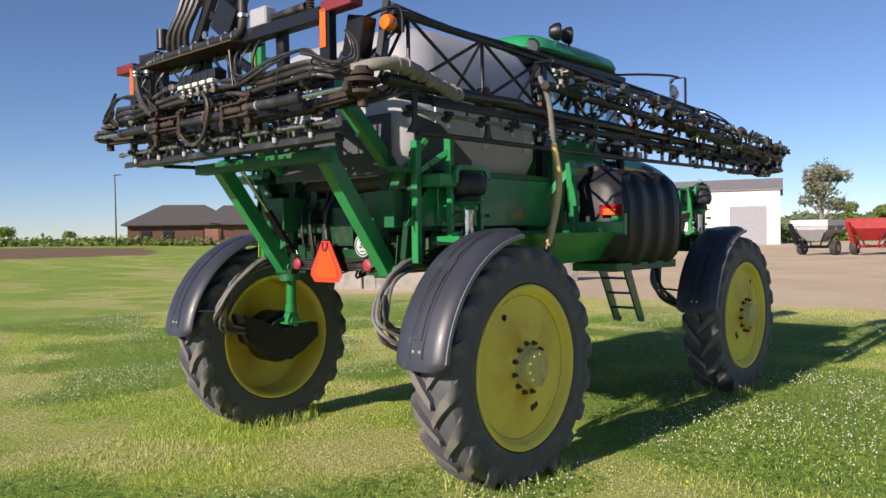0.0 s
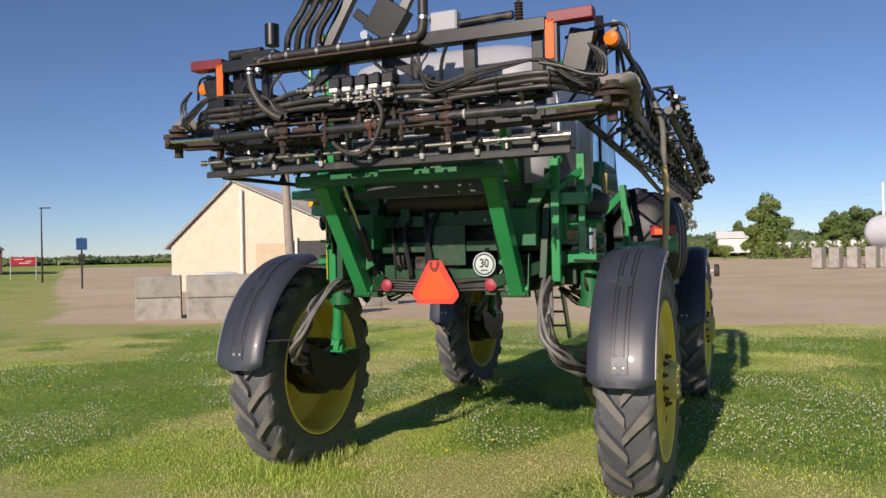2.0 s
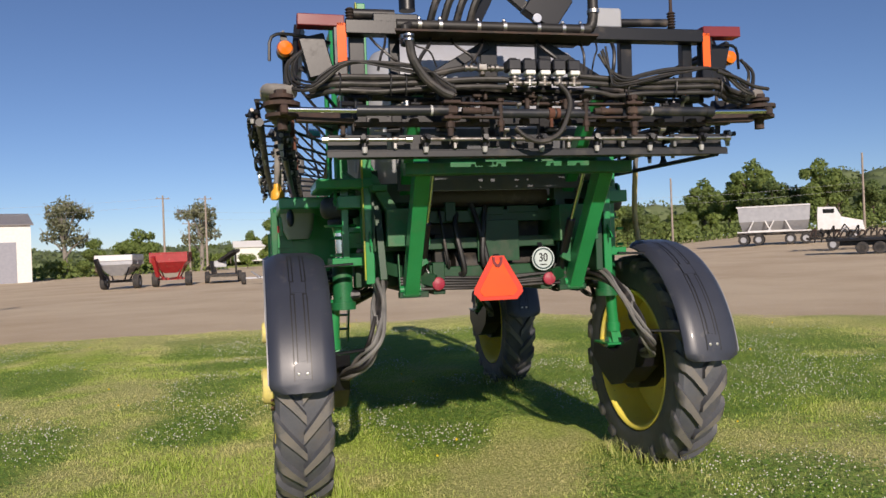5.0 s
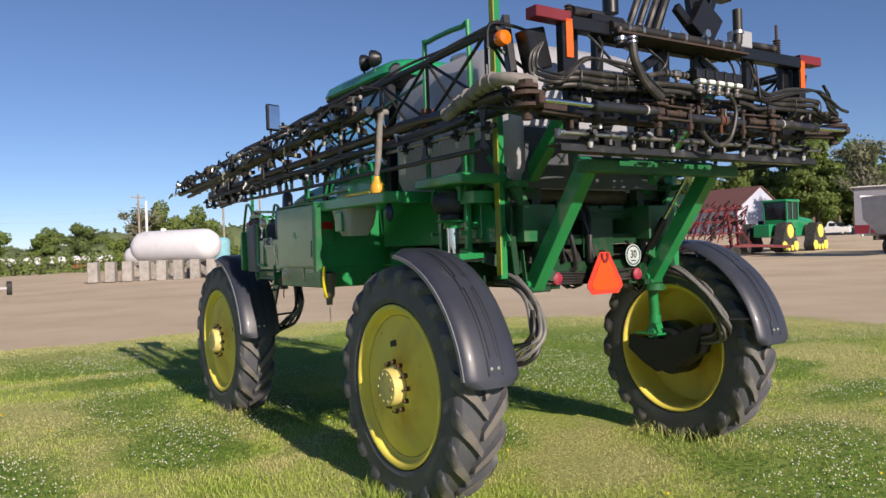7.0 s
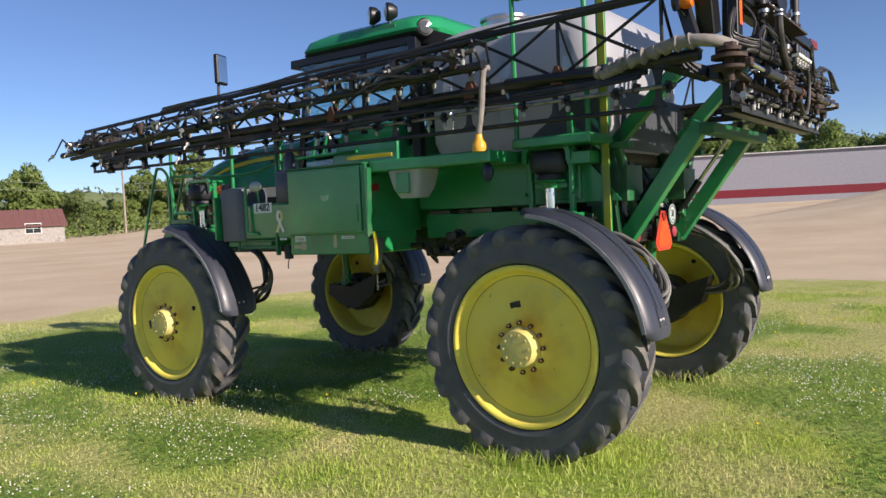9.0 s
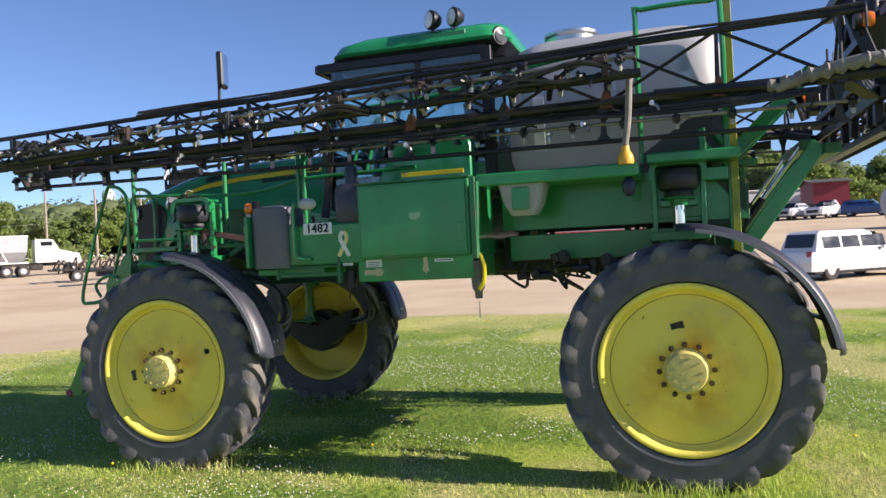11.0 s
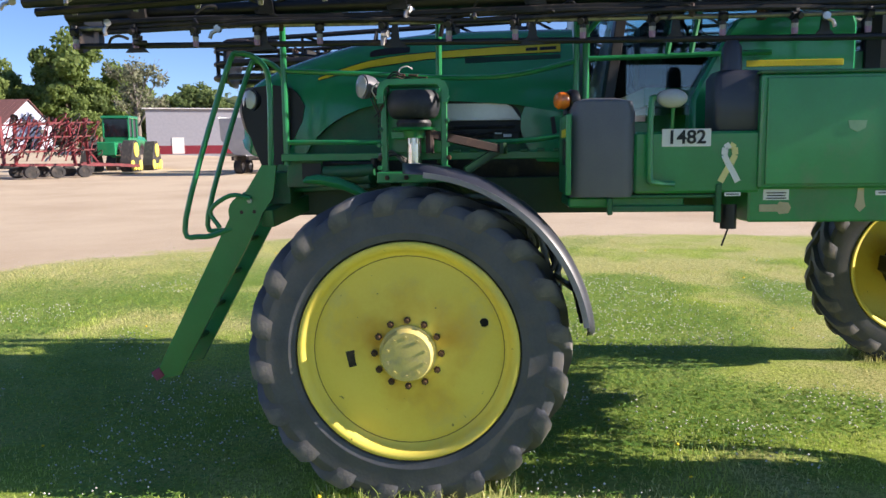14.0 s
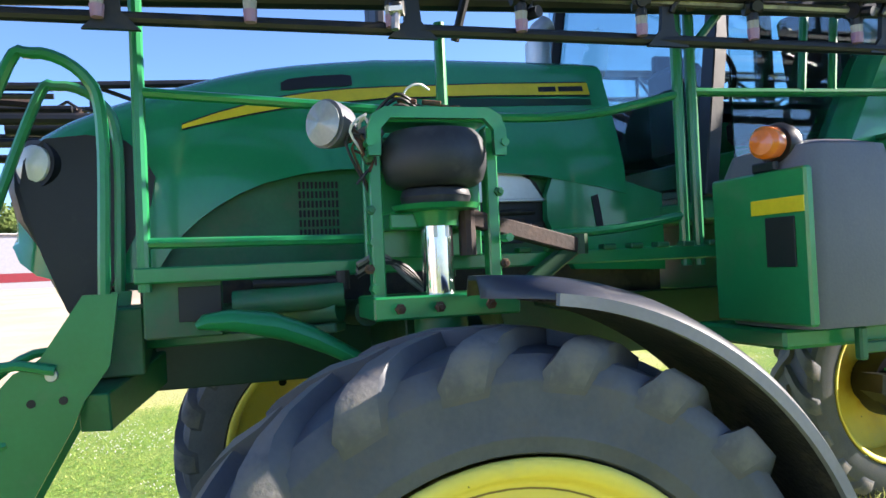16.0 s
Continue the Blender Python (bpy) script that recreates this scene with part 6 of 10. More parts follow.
pieces("moulded_rib", g, mat("rib_plastic", (0.60, 0.61, 0.64), (0.66, 0.67, 0.69), 0.4), tank)
g = Geo()
g.lathe([(0.0, 3.70), (0.24, 3.70), (0.24, 3.83), (0.26, 3.85), (0.26, 3.875), (0.20, 3.89), (0.0, 3.895)], Matrix.Translation((-0.24, 0.92, 0)), 32)
part("tank_lid", g, silver, tank, "bright metal tank lid")
g = Geo()
g.box((-0.05, 0.92, 3.89), (0.12, 0.10, 0.07))
g.tube([(-0.5, 1.35, 3.62), (-0.4, 1.0, 3.72), (0.0, 0.6, 3.73), (0.3, 0.2, 3.71)], 0.03, 8, 5)
part("lid_clamp", g, black_plastic, tank)
# cradle and saddle panels
g = Geo()
for s in (-1, 1):
    g.bar((s * 0.95, -0.62, 2.47), (s * 0.95, 1.50, 2.47), 0.12, 0.05)
    g.bar((s * 0.72, -0.55, 2.16), (s * 0.72, 1.45, 2.16), 0.34, 0.30)
    for y in (-0.5, 0.45, 1.35):
        g.bar((s * 0.6, y, 1.85), (s * 0.93, y, 2.46), 0.05, 0.09)
cradle = pieces("tank_cradle", g, green_dull, sprayer, "green steel tank cradle", "cradle_member")
g = Geo()
for s in (-1, 1):
    g.plate([(-0.55, 2.02), (1.5, 2.02), (1.5, 2.44), (-0.2, 2.44)], 0.012, Matrix.Translation((s * 1.02, 0, 0)) @ Matrix(((0, 0, 1, 0), (1, 0, 0, 0), (0, 1, 0, 0), (0, 0, 0, 1))))
    g.box((s * 0.75, 0.75, 1.86), (0.5, 1.4, 0.22))
pieces("cradle_panel", g, green, cradle)
# slate sheets behind and beside the tank foot stand for the rack's shade
g = Geo()
g.box((0, -0.455, 2.70), (1.56, 0.012, 0.50), None, 0.004)
for s in (-1, 1):
    g.plate([(-0.42, 2.46), (0.30, 2.46), (0.30, 2.58), (-0.10, 2.86), (-0.42, 2.92)], 0.012, Matrix.Translation((s * 1.005, 0, 0)) @ Matrix(((0, 0, 1, 0), (1, 0, 0, 0), (0, 1, 0, 0), (0, 0, 0, 1))))
pieces("tank_guard", g, mat("slate_shade_sheet", (0.055, 0.062, 0.075), (0.075, 0.082, 0.095), 0.5, bump=0.08, dirt=(0.12, 0.11, 0.10), amount=0.25, dscale=4), cradle, "slate-grey sheet for the rack shade on the tank foot")
# shelf over the left flank with the small white hopper
g = Geo()
g.box((-1.42, 0.92, 2.425), (0.55, 1.28, 0.10), (0, 0, 0), 0.012)
g.box((-1.20, -0.12, 2.52), (0.45, 0.70, 0.08), (0, 0, 0), 0.012)
pieces("side_shelf", g, green, cradle, "green sheet metal side shelf")
g = Geo()
loft(g, [rounded(-1.50, 1.20, 0.10, 0.10, 0.04, 2.13), rounded(-1.50, 1.20, 0.14, 0.15, 0.05, 2.22), rounded(-1.50, 1.20, 0.16, 0.19, 0.05, 2.38)])
part("small_hopper", g, tank_poly, cradle, "white plastic hopper under the shelf")
g = Geo()
g.box((-1.66, 1.20, 2.26), (0.03, 0.14, 0.18))
part("hopper_plate", g, green, cradle)
rng = random.Random(31)
g = Geo()
g.box((0, 0.70, 1.80), (1.5, 1.75, 0.34), None, 0.03)
bank = part("belly_casing", g, dark_metal, cradle, "dark grimy casing under the tank")
for sx in (-1, 1):
    for k in range(15):
        g = Geo()
        y, z = 0.02 + 0.1 * k + rng.uniform(-0.03, 0.03), rng.uniform(1.60, 1.78)
        x = sx * rng.uniform(1.08, 1.24)
        if k % 3 == 0:
            g.cyl((x - 0.08, y, z), (x + 0.08, y, z), rng.uniform(0.025, 0.05), 10)
            g.cyl((x - 0.02, y, z), (x + 0.02, y, z), 0.055, 10)
        elif k % 3 == 1:
            g.box((x, y, z), (0.10, rng.uniform(0.05, 0.10), rng.uniform(0.06, 0.14)), (rng.uniform(-12, 12), 0, rng.uniform(-20, 20)), 0.01)
        else:
            g.cyl((x, y - 0.07, z), (x, y + 0.07, z), rng.uniform(0.02, 0.04), 10)
            g.cyl((x, y, z), (x, y, z + 0.08), 0.018, 8)
        part("valve", g, rng.choice((dark_metal, black_plastic, dark_metal, silver)), bank)
    for k in range(14):
        g = Geo()
        y = -0.05 + 0.11 * k
        low = rng.uniform(1.48, 1.60)
        g.tube([(sx * 1.16, y, 1.74), (sx * rng.uniform(1.12, 1.28), y + rng.uniform(-0.1, 0.12), 1.66), (sx * rng.uniform(1.02, 1.24), y + rng.uniform(-0.2, 0.2), low), (sx * 0.9, y + rng.uniform(-0.2, 0.3), 1.64)], rng.choice((0.010, 0.014, 0.02)), 6, 5)
        part("flank_hose", g, hose_black if k % 3 else hose_mat, bank)
g = Geo()
g.sphere((-1.60, 0.36, 2.30), 0.07, 14, (0.5, 0.75, 1.15))
g.cyl((-1.60, 0.36, 2.36), (-1.60, 0.36, 2.41), 0.012, 8)
part("blue_bulb", g, mat("navy_plastic", (0.010, 0.016, 0.045), (0.016, 0.022, 0.06), 0.4), cradle, "dark blue plastic bulb under the shelf")
# tall uprights with yellow edge and hand rails by the tank
for s in (-1, 1):
    g = Geo()
    g.bar((s * 1.02, -0.42, 1.72), (s * 1.02, -0.42, 3.95 if s < 0 else 2.7), 0.07, 0.06)
    post = part("boom_post", g, green, cradle, "green boom rest post")
    if s < 0:
        g = Geo()
        g.bar((s * 1.062, -0.44, 1.75), (s * 1.062, -0.44, 3.95), 0.012, 0.06)
        part("post_edge", g, mat("worn_yellow_green", (0.34, 0.36, 0.03), (0.20, 0.26, 0.03), 0.5, dirt=DUST, amount=0.3), post)
    if s > 0:
        continue
    g = Geo()
    g.tube([(s * 1.25, 0.27, 2.5), (s * 1.25, 0.27, 3.66), (s * 1.25, 0.22, 3.74), (s * 1.25, -0.30, 3.74), (s * 1.25, -0.38, 3.66), (s * 1.25, -0.38, 2.5)], 0.022, 8, 3)
    g.cyl((s * 1.25, 0.27, 3.05), (s * 1.25, -0.38, 3.08), 0.018, 8)
    part("tank_rail", g, green, cradle, "green tubular hand rail")
for s in (-1, 1):
    # light green bracket and outrigger behind
    g = Geo()
    g.bar((s * 0.95, -0.45, 2.50), (s * 1.02, -0.30, 2.72), 0.07, 0.05)
    g.bar((s * 1.18, -0.20, 2.35), (s * 1.18, -0.20, 2.75), 0.07, 0.05)
    g.bar((s * 1.18, -0.20, 2.62), (s * 0.98, -0.42, 2.42), 0.06, 0.05)
    g.box((s * 1.10, -0.28, 2.38), (0.30, 0.20, 0.10))
    part("outrigger", g, green, cradle)

g = Geo()
g.tube([(1.03, 1.59, 2.76), (1.01, 1.60, 2.4), (0.95, 1.59, 2.1), (0.93, 1.59, 1.9)], 0.03, 10, 4)
part("sight_hose", g, pipe_buff, cradle, "yellowed hose beside the tank")

# ---- cab ----
lens_smoked = mat("smoked_lamp_lens", (0.10, 0.105, 0.11), (0.06, 0.065, 0.07), 0.12, coat=0.6, bump=0.15, fine=90)
CAB0, CAB1, CW = 1.62, 3.32, 0.84


def cab():
    g = Geo()
    for s in (-1, 1):
        g.bar((s * CW, CAB0, 2.35), (s * CW, CAB0, 3.72), 0.09, 0.10)
        g.bar((s * CW, 2.30, 2.45), (s * CW, 2.28, 3.72), 0.05, 0.06)
        g.bar((s * CW, CAB1, 2.25), (s * (CW - 0.04), CAB1 - 0.22, 3.72), 0.07, 0.07)
        g.bar((s * CW, CAB0, 3.70), (s * CW, CAB1, 3.70), 0.07, 0.08)
    for y in (CAB0, CAB1):
        g.bar((-CW, y, 3.70), (CW, y, 3.70), 0.07, 0.08)
    c = pieces("cab", g, black_plastic, sprayer, "glazed operator cab with green roof", "cab_post")
    g = Geo()
    g.box((0, (CAB0 + 3.06) / 2, 2.40), (2 * CW, 3.06 - CAB0, 0.12))
    g.box((0, 3.16, 2.20), (2 * CW - 0.04, 0.30, 0.08))
    for s in (-1, 1):
        g.box((s * CW, (CAB0 + 3.06) / 2 - 0.25, 2.55), (0.04, 0.9, 0.24))
    g.box((0, CAB0, 2.62), (2 * CW - 0.1, 0.05, 0.44))
    g.box((0, 2.35, 2.10), (1.2, 1.3, 0.5))
    pieces("cab_base", g, green, c)
    panes = ((1, (CAB0 + 0.05, 2.27)), (1, (2.32, CAB1 - 0.14)), (-1, (CAB0 + 0.05, 2.27)), (-1, (2.32, CAB1 - 0.14)))
    for s, (y0, y1) in panes:
        g = Geo()
        low = 2.28 if y0 > 2 else 2.53
        g.box((s * (CW + 0.008), (y0 + y1) / 2, (low + 3.67) / 2), (0.008, y1 - y0, 3.67 - low), None, 0.001)
        part("side_window", g, glass, c, "tinted side window")
    for y in (CAB0, CAB1 - 0.02):
        g = Geo()
        z0 = 2.26 if y > 2 else 2.88
        g.box((0, y - (0.10 if y > 2 else 0), (z0 + 3.66) / 2), (2 * CW - 0.09, 0.008, 3.66 - z0), (8 if y > 2 else 0, 0, 0), 0.001)
        part("windscreen" if y > 2 else "rear_window", g, glass, c)
    # roof: a low rounded cap with dark underside
    g = Geo()
    loft(g, [rounded(0, 2.30, 0.86, 0.86, 0.22, 3.74), rounded(0, 2.30, 0.92, 0.90, 0.24, 3.80), rounded(0, 2.28, 0.90, 0.86, 0.24, 3.88),
             rounded(0, 2.22, 0.80, 0.76, 0.24, 3.945), rounded(0, 2.18, 0.60, 0.56, 0.22, 3.965)])
    roof = part("roof", g, hood_green, c, "glossy green cab roof", 50)
    g = Geo()
    loft(g, [rounded(0, 2.31, 0.80, 0.82, 0.15, 3.66), rounded(0, 2.31, 0.90, 0.89, 0.22, 3.77)])
    part("roof_lining", g, black_plastic, c)
    for s in (-1, 1):
        g = Geo()
        g.lathe([(0.0, 0), (0.11, 0), (0.12, 0.03), (0.10, 0.06), (0.0, 0.07)], facing((s * 0.80, 1.52, 3.80), (s * 0.6, -0.8, 0)) @ Matrix.Scale(0.8, 4), 20)
        part("rear_work_lamp", g, black_plastic, c)
        g = Geo()
        g.lathe([(0.0, 0.071), (0.075, 0.066), (0.08, 0.075), (0.0, 0.09)], facing((s * 0.80, 1.52, 3.80), (s * 0.6, -0.8, 0)) @ Matrix.Scale(0.8, 4), 20)
        part("lamp_glass", g, lens_smoked, c)
        for dy in (0, 0.22):
            g = Geo()
            d = (s * 0.75, 0.66, 0)
            g.lathe([(0.0, -0.09), (0.05, -0.08), (0.085, -0.03), (0.092, 0.02), (0.080, 0.035), (0.0, 0.045)], facing((s * 0.86, 1.90 + dy, 4.02), d), 20)
            g.cyl((s * 0.86, 1.90 + dy, 3.88), (s * 0.86, 1.90 + dy, 3.96), 0.012, 8)
            part("roof_lamp", g, black_plastic, c, "round roof work lamp")
            g = Geo()
            g.lathe([(0.0, 0.046), (0.072, 0.037), (0.0, 0.055)], facing((s * 0.86, 1.90 + dy, 4.02), d), 20)
            part("lamp_glass", g, lens_white, c)
        g = Geo()
        g.box((s * 0.87, 2.0, 3.86), (0.08, 0.42, 0.05))
        part("lamp_rail", g, green, c)
        # mirrors on bent arms
        g = Geo()
        if s > 0:
            g.tube([(s * 0.80, 3.02, 3.74), (s * 0.96, 3.7, 3.82), (s * 1.10, 4.20, 3.84), (s * 1.12, 4.25, 3.74), (s * 1.12, 4.25, 3.50)], 0.014, 8, 3)
        else:
            g.tube([(-1.12, 4.25, 3.74), (-1.12, 4.27, 3.30), (-1.08, 4.30, 3.22), (-0.98, 4.40, 2.80)], 0.016, 8, 3)
        part("mirror_arm", g, black_plastic, c)
        g = Geo()
        swing, up = (10, 3.66) if s > 0 else (18, 3.75)
        g.box((s * 1.10, 4.23, up), (0.20, 0.06, 0.34), (0, 0, swing), 0.03)
        mir = part("mirror", g, black_plastic, c, "large black rear-view mirror")
        g = Geo()
        g.box((s * 1.10 + 0.033 * math.sin(radians(swing)), 4.23 - 0.033 * math.cos(radians(swing)), up), (0.165, 0.008, 0.30), (0, 0, swing), 0.003)
        part("mirror_face", g, mirror_glass, mir)
    # inside
    g = Geo()
    # panel and console added to stop sky showing through the far window
    g.box((0.812, 2.72, 2.72), (0.02, 0.86, 0.46), None, 0.008)
    g.box((0.66, 2.55, 2.74), (0.24, 0.70, 0.40), None, 0.04)
    part("sky_block_console", g, black_plastic, c, "black side panel and console added to block window sky")
    g = Geo()
    g.box((0, 2.15, 2.70), (0.52, 0.50, 0.14), None, 0.05)
    g.box((0, 1.93, 3.05), (0.48, 0.14, 0.64), (-8, 0, 0), 0.05)
    g.box((0, 1.90, 3.42), (0.28, 0.10, 0.20), None, 0.04)
    g.box((0, 2.15, 2.55), (0.30, 0.30, 0.20))
    part("driver_seat", g, seat_mat, c)
    g = Geo()
    g.box((0.36, 2.35, 2.85), (0.16, 0.60, 0.10), None, 0.03)
    g.box((0.42, 2.62, 3.05), (0.05, 0.22, 0.26), None, 0.01)
    g.box((0, 2.86, 2.75), (0.30, 0.20, 0.50), None, 0.04)
    g.tube([Vector((0.19 * math.cos(a), 2.68 + 0.10 * math.sin(a), 3.00 + 0.14 * math.sin(a))) for a in (2 * math.pi * k / 20 for k in range(21))], 0.013, 6)
    part("console", g, black_plastic, c)
    # green rear quarter body of the cab with its sloping front edge and lime stripe
    YZ = Matrix(((0, 0, 1, 0), (1, 0, 0, 0), (0, 1, 0, 0), (0, 0, 0, 1)))
    for s in (-1, 1):
        g = Geo()
        outline = [(1.80, 2.16), (2.78, 2.16), (2.78, 2.36), (2.74, 2.46), (2.56, 2.80), (2.51, 2.87), (2.44, 2.895), (1.86, 2.92), (1.79, 2.90), (1.765, 2.84), (1.765, 2.22)]
        rings = [[(s * x, 2.27 + (y - 2.27) * k, 2.52 + (z - 2.52) * k) for y, z in outline] for x, k in ((0.80, 1.0), (0.94, 1.0), (0.975, 0.985), (0.99, 0.955))]
        loft(g, rings)
        q = part("fuel_tank", g, hood_green, sprayer, "green moulded fuel tank beside the cab", 40)
        g = Geo()
        g.box((s * 0.992, 2.15, 2.59), (0.008, 0.60, 0.040), None, 0.002)
        part("lime_stripe", g, yellow_tape, q)


cab()

# ---- hood ----
def hood():
    # stations along the hood: y, top, lower edge, half width low, half width at the shoulder
    stations = ((3.48, 2.945, 2.30, 0.50, 0.33), (3.60, 2.948, 2.33, 0.50, 0.33), (3.90, 2.948, 2.385, 0.50, 0.33), (4.30, 2.942, 2.415, 0.495, 0.345), (4.55, 2.928, 2.422, 0.49, 0.365), (4.74, 2.908, 2.42, 0.49, 0.38),
                (4.88, 2.89, 2.405, 0.49, 0.395), (5.03, 2.865, 2.37, 0.485, 0.405), (5.13, 2.842, 2.33, 0.485, 0.41), (5.21, 2.822, 2.285, 0.48, 0.415), (5.28, 2.802, 2.235, 0.48, 0.415), (5.34, 2.785, 2.18, 0.475, 0.415), (5.40, 2.768, 2.10, 0.475, 0.412), (5.45, 2.752, 2.02, 0.47, 0.41), (5.60, 2.705, 2.00, 0.46, 0.40),
                (5.75, 2.645, 2.02, 0.44, 0.375), (5.85, 2.59, 2.05, 0.42, 0.35), (5.91, 2.52, 2.10, 0.39, 0.31), (5.94, 2.42, 2.16, 0.35, 0.28))

    def side(y, z):
        """Half width of the hood at a place on its flank."""
        for a, b in zip(stations, stations[1:]):
            if a[0] <= y <= b[0]:
                u = (y - a[0]) / (b[0] - a[0])
                top, lw, sw = a[1] + u * (b[1] - a[1]), a[3] + u * (b[3] - a[3]), a[4] + u * (b[4] - a[4])
                v = min(1.0, max(0.0, (z - 2.35) / (top - 0.10 - 2.35)))
                return lw + (sw - lw) * v ** 1.3
        return 0.45

    rings = []
    for y, top, low, lw, sw in stations:
        half = []
        for k in range(7):
            a = radians(90 * k / 6)
            half.append((sw * (1 - 0.45 * (1 - math.cos(a))) - 0.0 + 0.0, top - 0.10 + 0.10 * math.sin(a)))
        half.append((0.0, top + 0.012))
        flank = [(lw, low)] + [(side(y, low + (top - 0.10 - low) * k / 5), low + (top - 0.10 - low) * k / 5) for k in range(1, 5)]
        right = flank + half
        rings.append([(x, y, z) for x, z in right] + [(-x, y, z) for x, z in right[-2::-1]])
    g = Geo()
    loft(g, rings)
    h = part("engine_hood", g, hood_green, sprayer, "glossy green sloping engine hood", 40)
    YZ = Matrix(((0, 0, 1, 0), (1, 0, 0, 0), (0, 1, 0, 0), (0, 0, 0, 1)))

    def flat(outline, thick, x):
        return Geo().plate(outline, thick, Matrix.Translation((x, 0, 0)) @ YZ)

    for s in (-1, 1):
        # inner flank behind the arch, with louvres and engine opening as flat black shade
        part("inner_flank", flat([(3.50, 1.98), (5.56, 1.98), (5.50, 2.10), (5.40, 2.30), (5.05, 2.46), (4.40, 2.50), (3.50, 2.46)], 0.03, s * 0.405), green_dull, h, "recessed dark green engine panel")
        part("rear_fairing", flat([(3.30, 1.96), (3.74, 1.98), (3.82, 2.10), (3.86, 2.20), (3.86, 2.30), (3.82, 2.40), (3.52, 2.37), (3.30, 2.30)], 0.05, s * 0.466), hood_green, h)
        part("fairing_slot", flat([(3.60, 2.16), (3.63, 2.15), (3.65, 2.29), (3.62, 2.30)], 0.008, s * 0.494), ink_and_shade, h)
        opening = part("engine_opening", flat([(3.84, 2.20), (3.88, 2.13), (3.96, 2.10), (4.46, 2.12), (4.46, 2.43), (3.95, 2.41), (3.88, 2.36), (3.84, 2.28)], 0.02, s * 0.424), ink_and_shade, h, "black sheet for the shade inside the engine opening")
        g = Geo()
        g.plate([(3.86, 2.285), (4.44, 2.285), (4.44, 2.40), (3.98, 2.40), (3.92, 2.37)], 0.012, Matrix.Translation((s * 0.452, 0, 0)) @ YZ)
        g.box((s * 0.455, 4.15, 2.284), (0.022, 0.58, 0.012), None, 0.004)
        part("heat_shield", g, alu, opening, "silver heat shield")
        g = Geo()
        g.cyl((s * 0.445, 3.90, 2.235), (s * 0.445, 4.42, 2.23), 0.012, 8)
        g.cyl((s * 0.44, 4.05, 2.16), (s * 0.44, 4.40, 2.20), 0.016, 8)
        g.tube([(s * 0.44, 4.4, 2.15), (s * 0.45, 4.25, 2.14), (s * 0.45, 4.1, 2.19), (s * 0.44, 3.95, 2.20)], 0.010, 6, 4)
        part("engine_pipe", g, dark_metal, opening)
        g = Geo()
        g.box((s * 0.452, 3.96, 2.165), (0.03, 0.19, 0.055), None, 0.008)
        box = part("engine_part", g, dark_metal, opening)
        g = Geo()
        g.box((s * 0.469, 3.955, 2.168), (0.004, 0.06, 0.022), None, 0.002)
        g.box((s * 0.469, 4.02, 2.185), (0.004, 0.05, 0.010), None, 0.002)
        part("part_label", g, sign_white, box)
        for i in range(6):
            for j in range(10):
                g = Geo()
                g.box((s * 0.4215, 4.896 - 0.0165 * j, 2.365 - 0.038 * i), (0.006, 0.0095, 0.028), (0, 0, 0), 0.002)
                part("louvre", g, ink_and_shade, h)
        # dark grille cheek
        part("grille_side", flat([(5.43, 2.40), (5.47, 2.48), (5.53, 2.535), (5.66, 2.555), (5.80, 2.54), (5.87, 2.46), (5.885, 2.36), (5.82, 2.12), (5.745, 1.92), (5.72, 1.88), (5.66, 1.90), (5.585, 2.02), (5.52, 2.16), (5.45, 2.29)], 0.10, s * 0.425), black_plastic, h, "black side grille")
        # stripe laid on the flank
        band = ((3.57, 2.825, 2.765), (4.04, 2.806, 2.752), (4.52, 2.774, 2.728), (4.68, 2.760, 2.708), (4.82, 2.742, 2.688), (4.95, 2.718, 2.672), (5.06, 2.690, 2.650), (5.20, 2.648, 2.618), (5.33, 2.600, 2.586))

        def ribbon(rows, lift, name, material, label=""):
            verts = []
            for y, top, low in rows:
                for z in (low, top):
                    x = side(y, z)
                    verts += [(s * (x - 0.01), y, z), (s * (x + lift), y, z)]
            faces = []
            for i in range(len(rows) - 1):
                o = 4 * i
                faces += [(o + 1, o + 3, o + 7, o + 5), (o, o + 4, o + 6, o + 2), (o, o + 1, o + 5, o + 4), (o + 2, o + 6, o + 7, o + 3)]
            e = 4 * (len(rows) - 1)
            return part(name, Geo().put(verts, faces + [(0, 2, 3, 1), (e, e + 1, e + 3, e + 2)]), material, h, label)

        ribbon([(y, a + 0.006, b - 0.006) for y, a, b in band], 0.004, "stripe_edge", ink_and_shade)
        ribbon(band, 0.0065, "yellow_stripe", yellow_tape, "yellow stripe with a dark maker's mark")
        for ys in ((3.60, 3.66, 3.72), (3.735, 3.78, 3.82)):
            ribbon([(y, 2.806 - 0.04 * (y - 3.60), 2.782 - 0.04 * (y - 3.60)) for y in ys], 0.010, "maker_mark", ink_and_shade)
        # crease shade laid on the flank as a dark green strip
        ribbon([(3.57, 2.745, 2.715), (3.9, 2.74, 2.705), (4.26, 2.732, 2.690)], 0.002, "hood_crease", green_dark)
        # black patch on the flank for the shade inside the vent
        ribbon([(4.66, 2.822, 2.782), (4.70, 2.825, 2.773), (4.82, 2.812, 2.762), (4.92, 2.796, 2.748), (4.95, 2.780, 2.748)], 0.004, "hood_vent", ink_and_shade, "oblong hood vent, its inner shade a black patch")
        g = Geo()
        g.lathe([(0.0, 0), (0.072, 0), (0.070, 0.02), (0.055, 0.034), (0.0, 0.042)], facing((s * 0.445, 5.835, 2.45), (s * 0.85, 0.52, 0.05)), 24)
        part("head_lamp", g, lens_white, h, "round white head lamp")
        g = Geo()
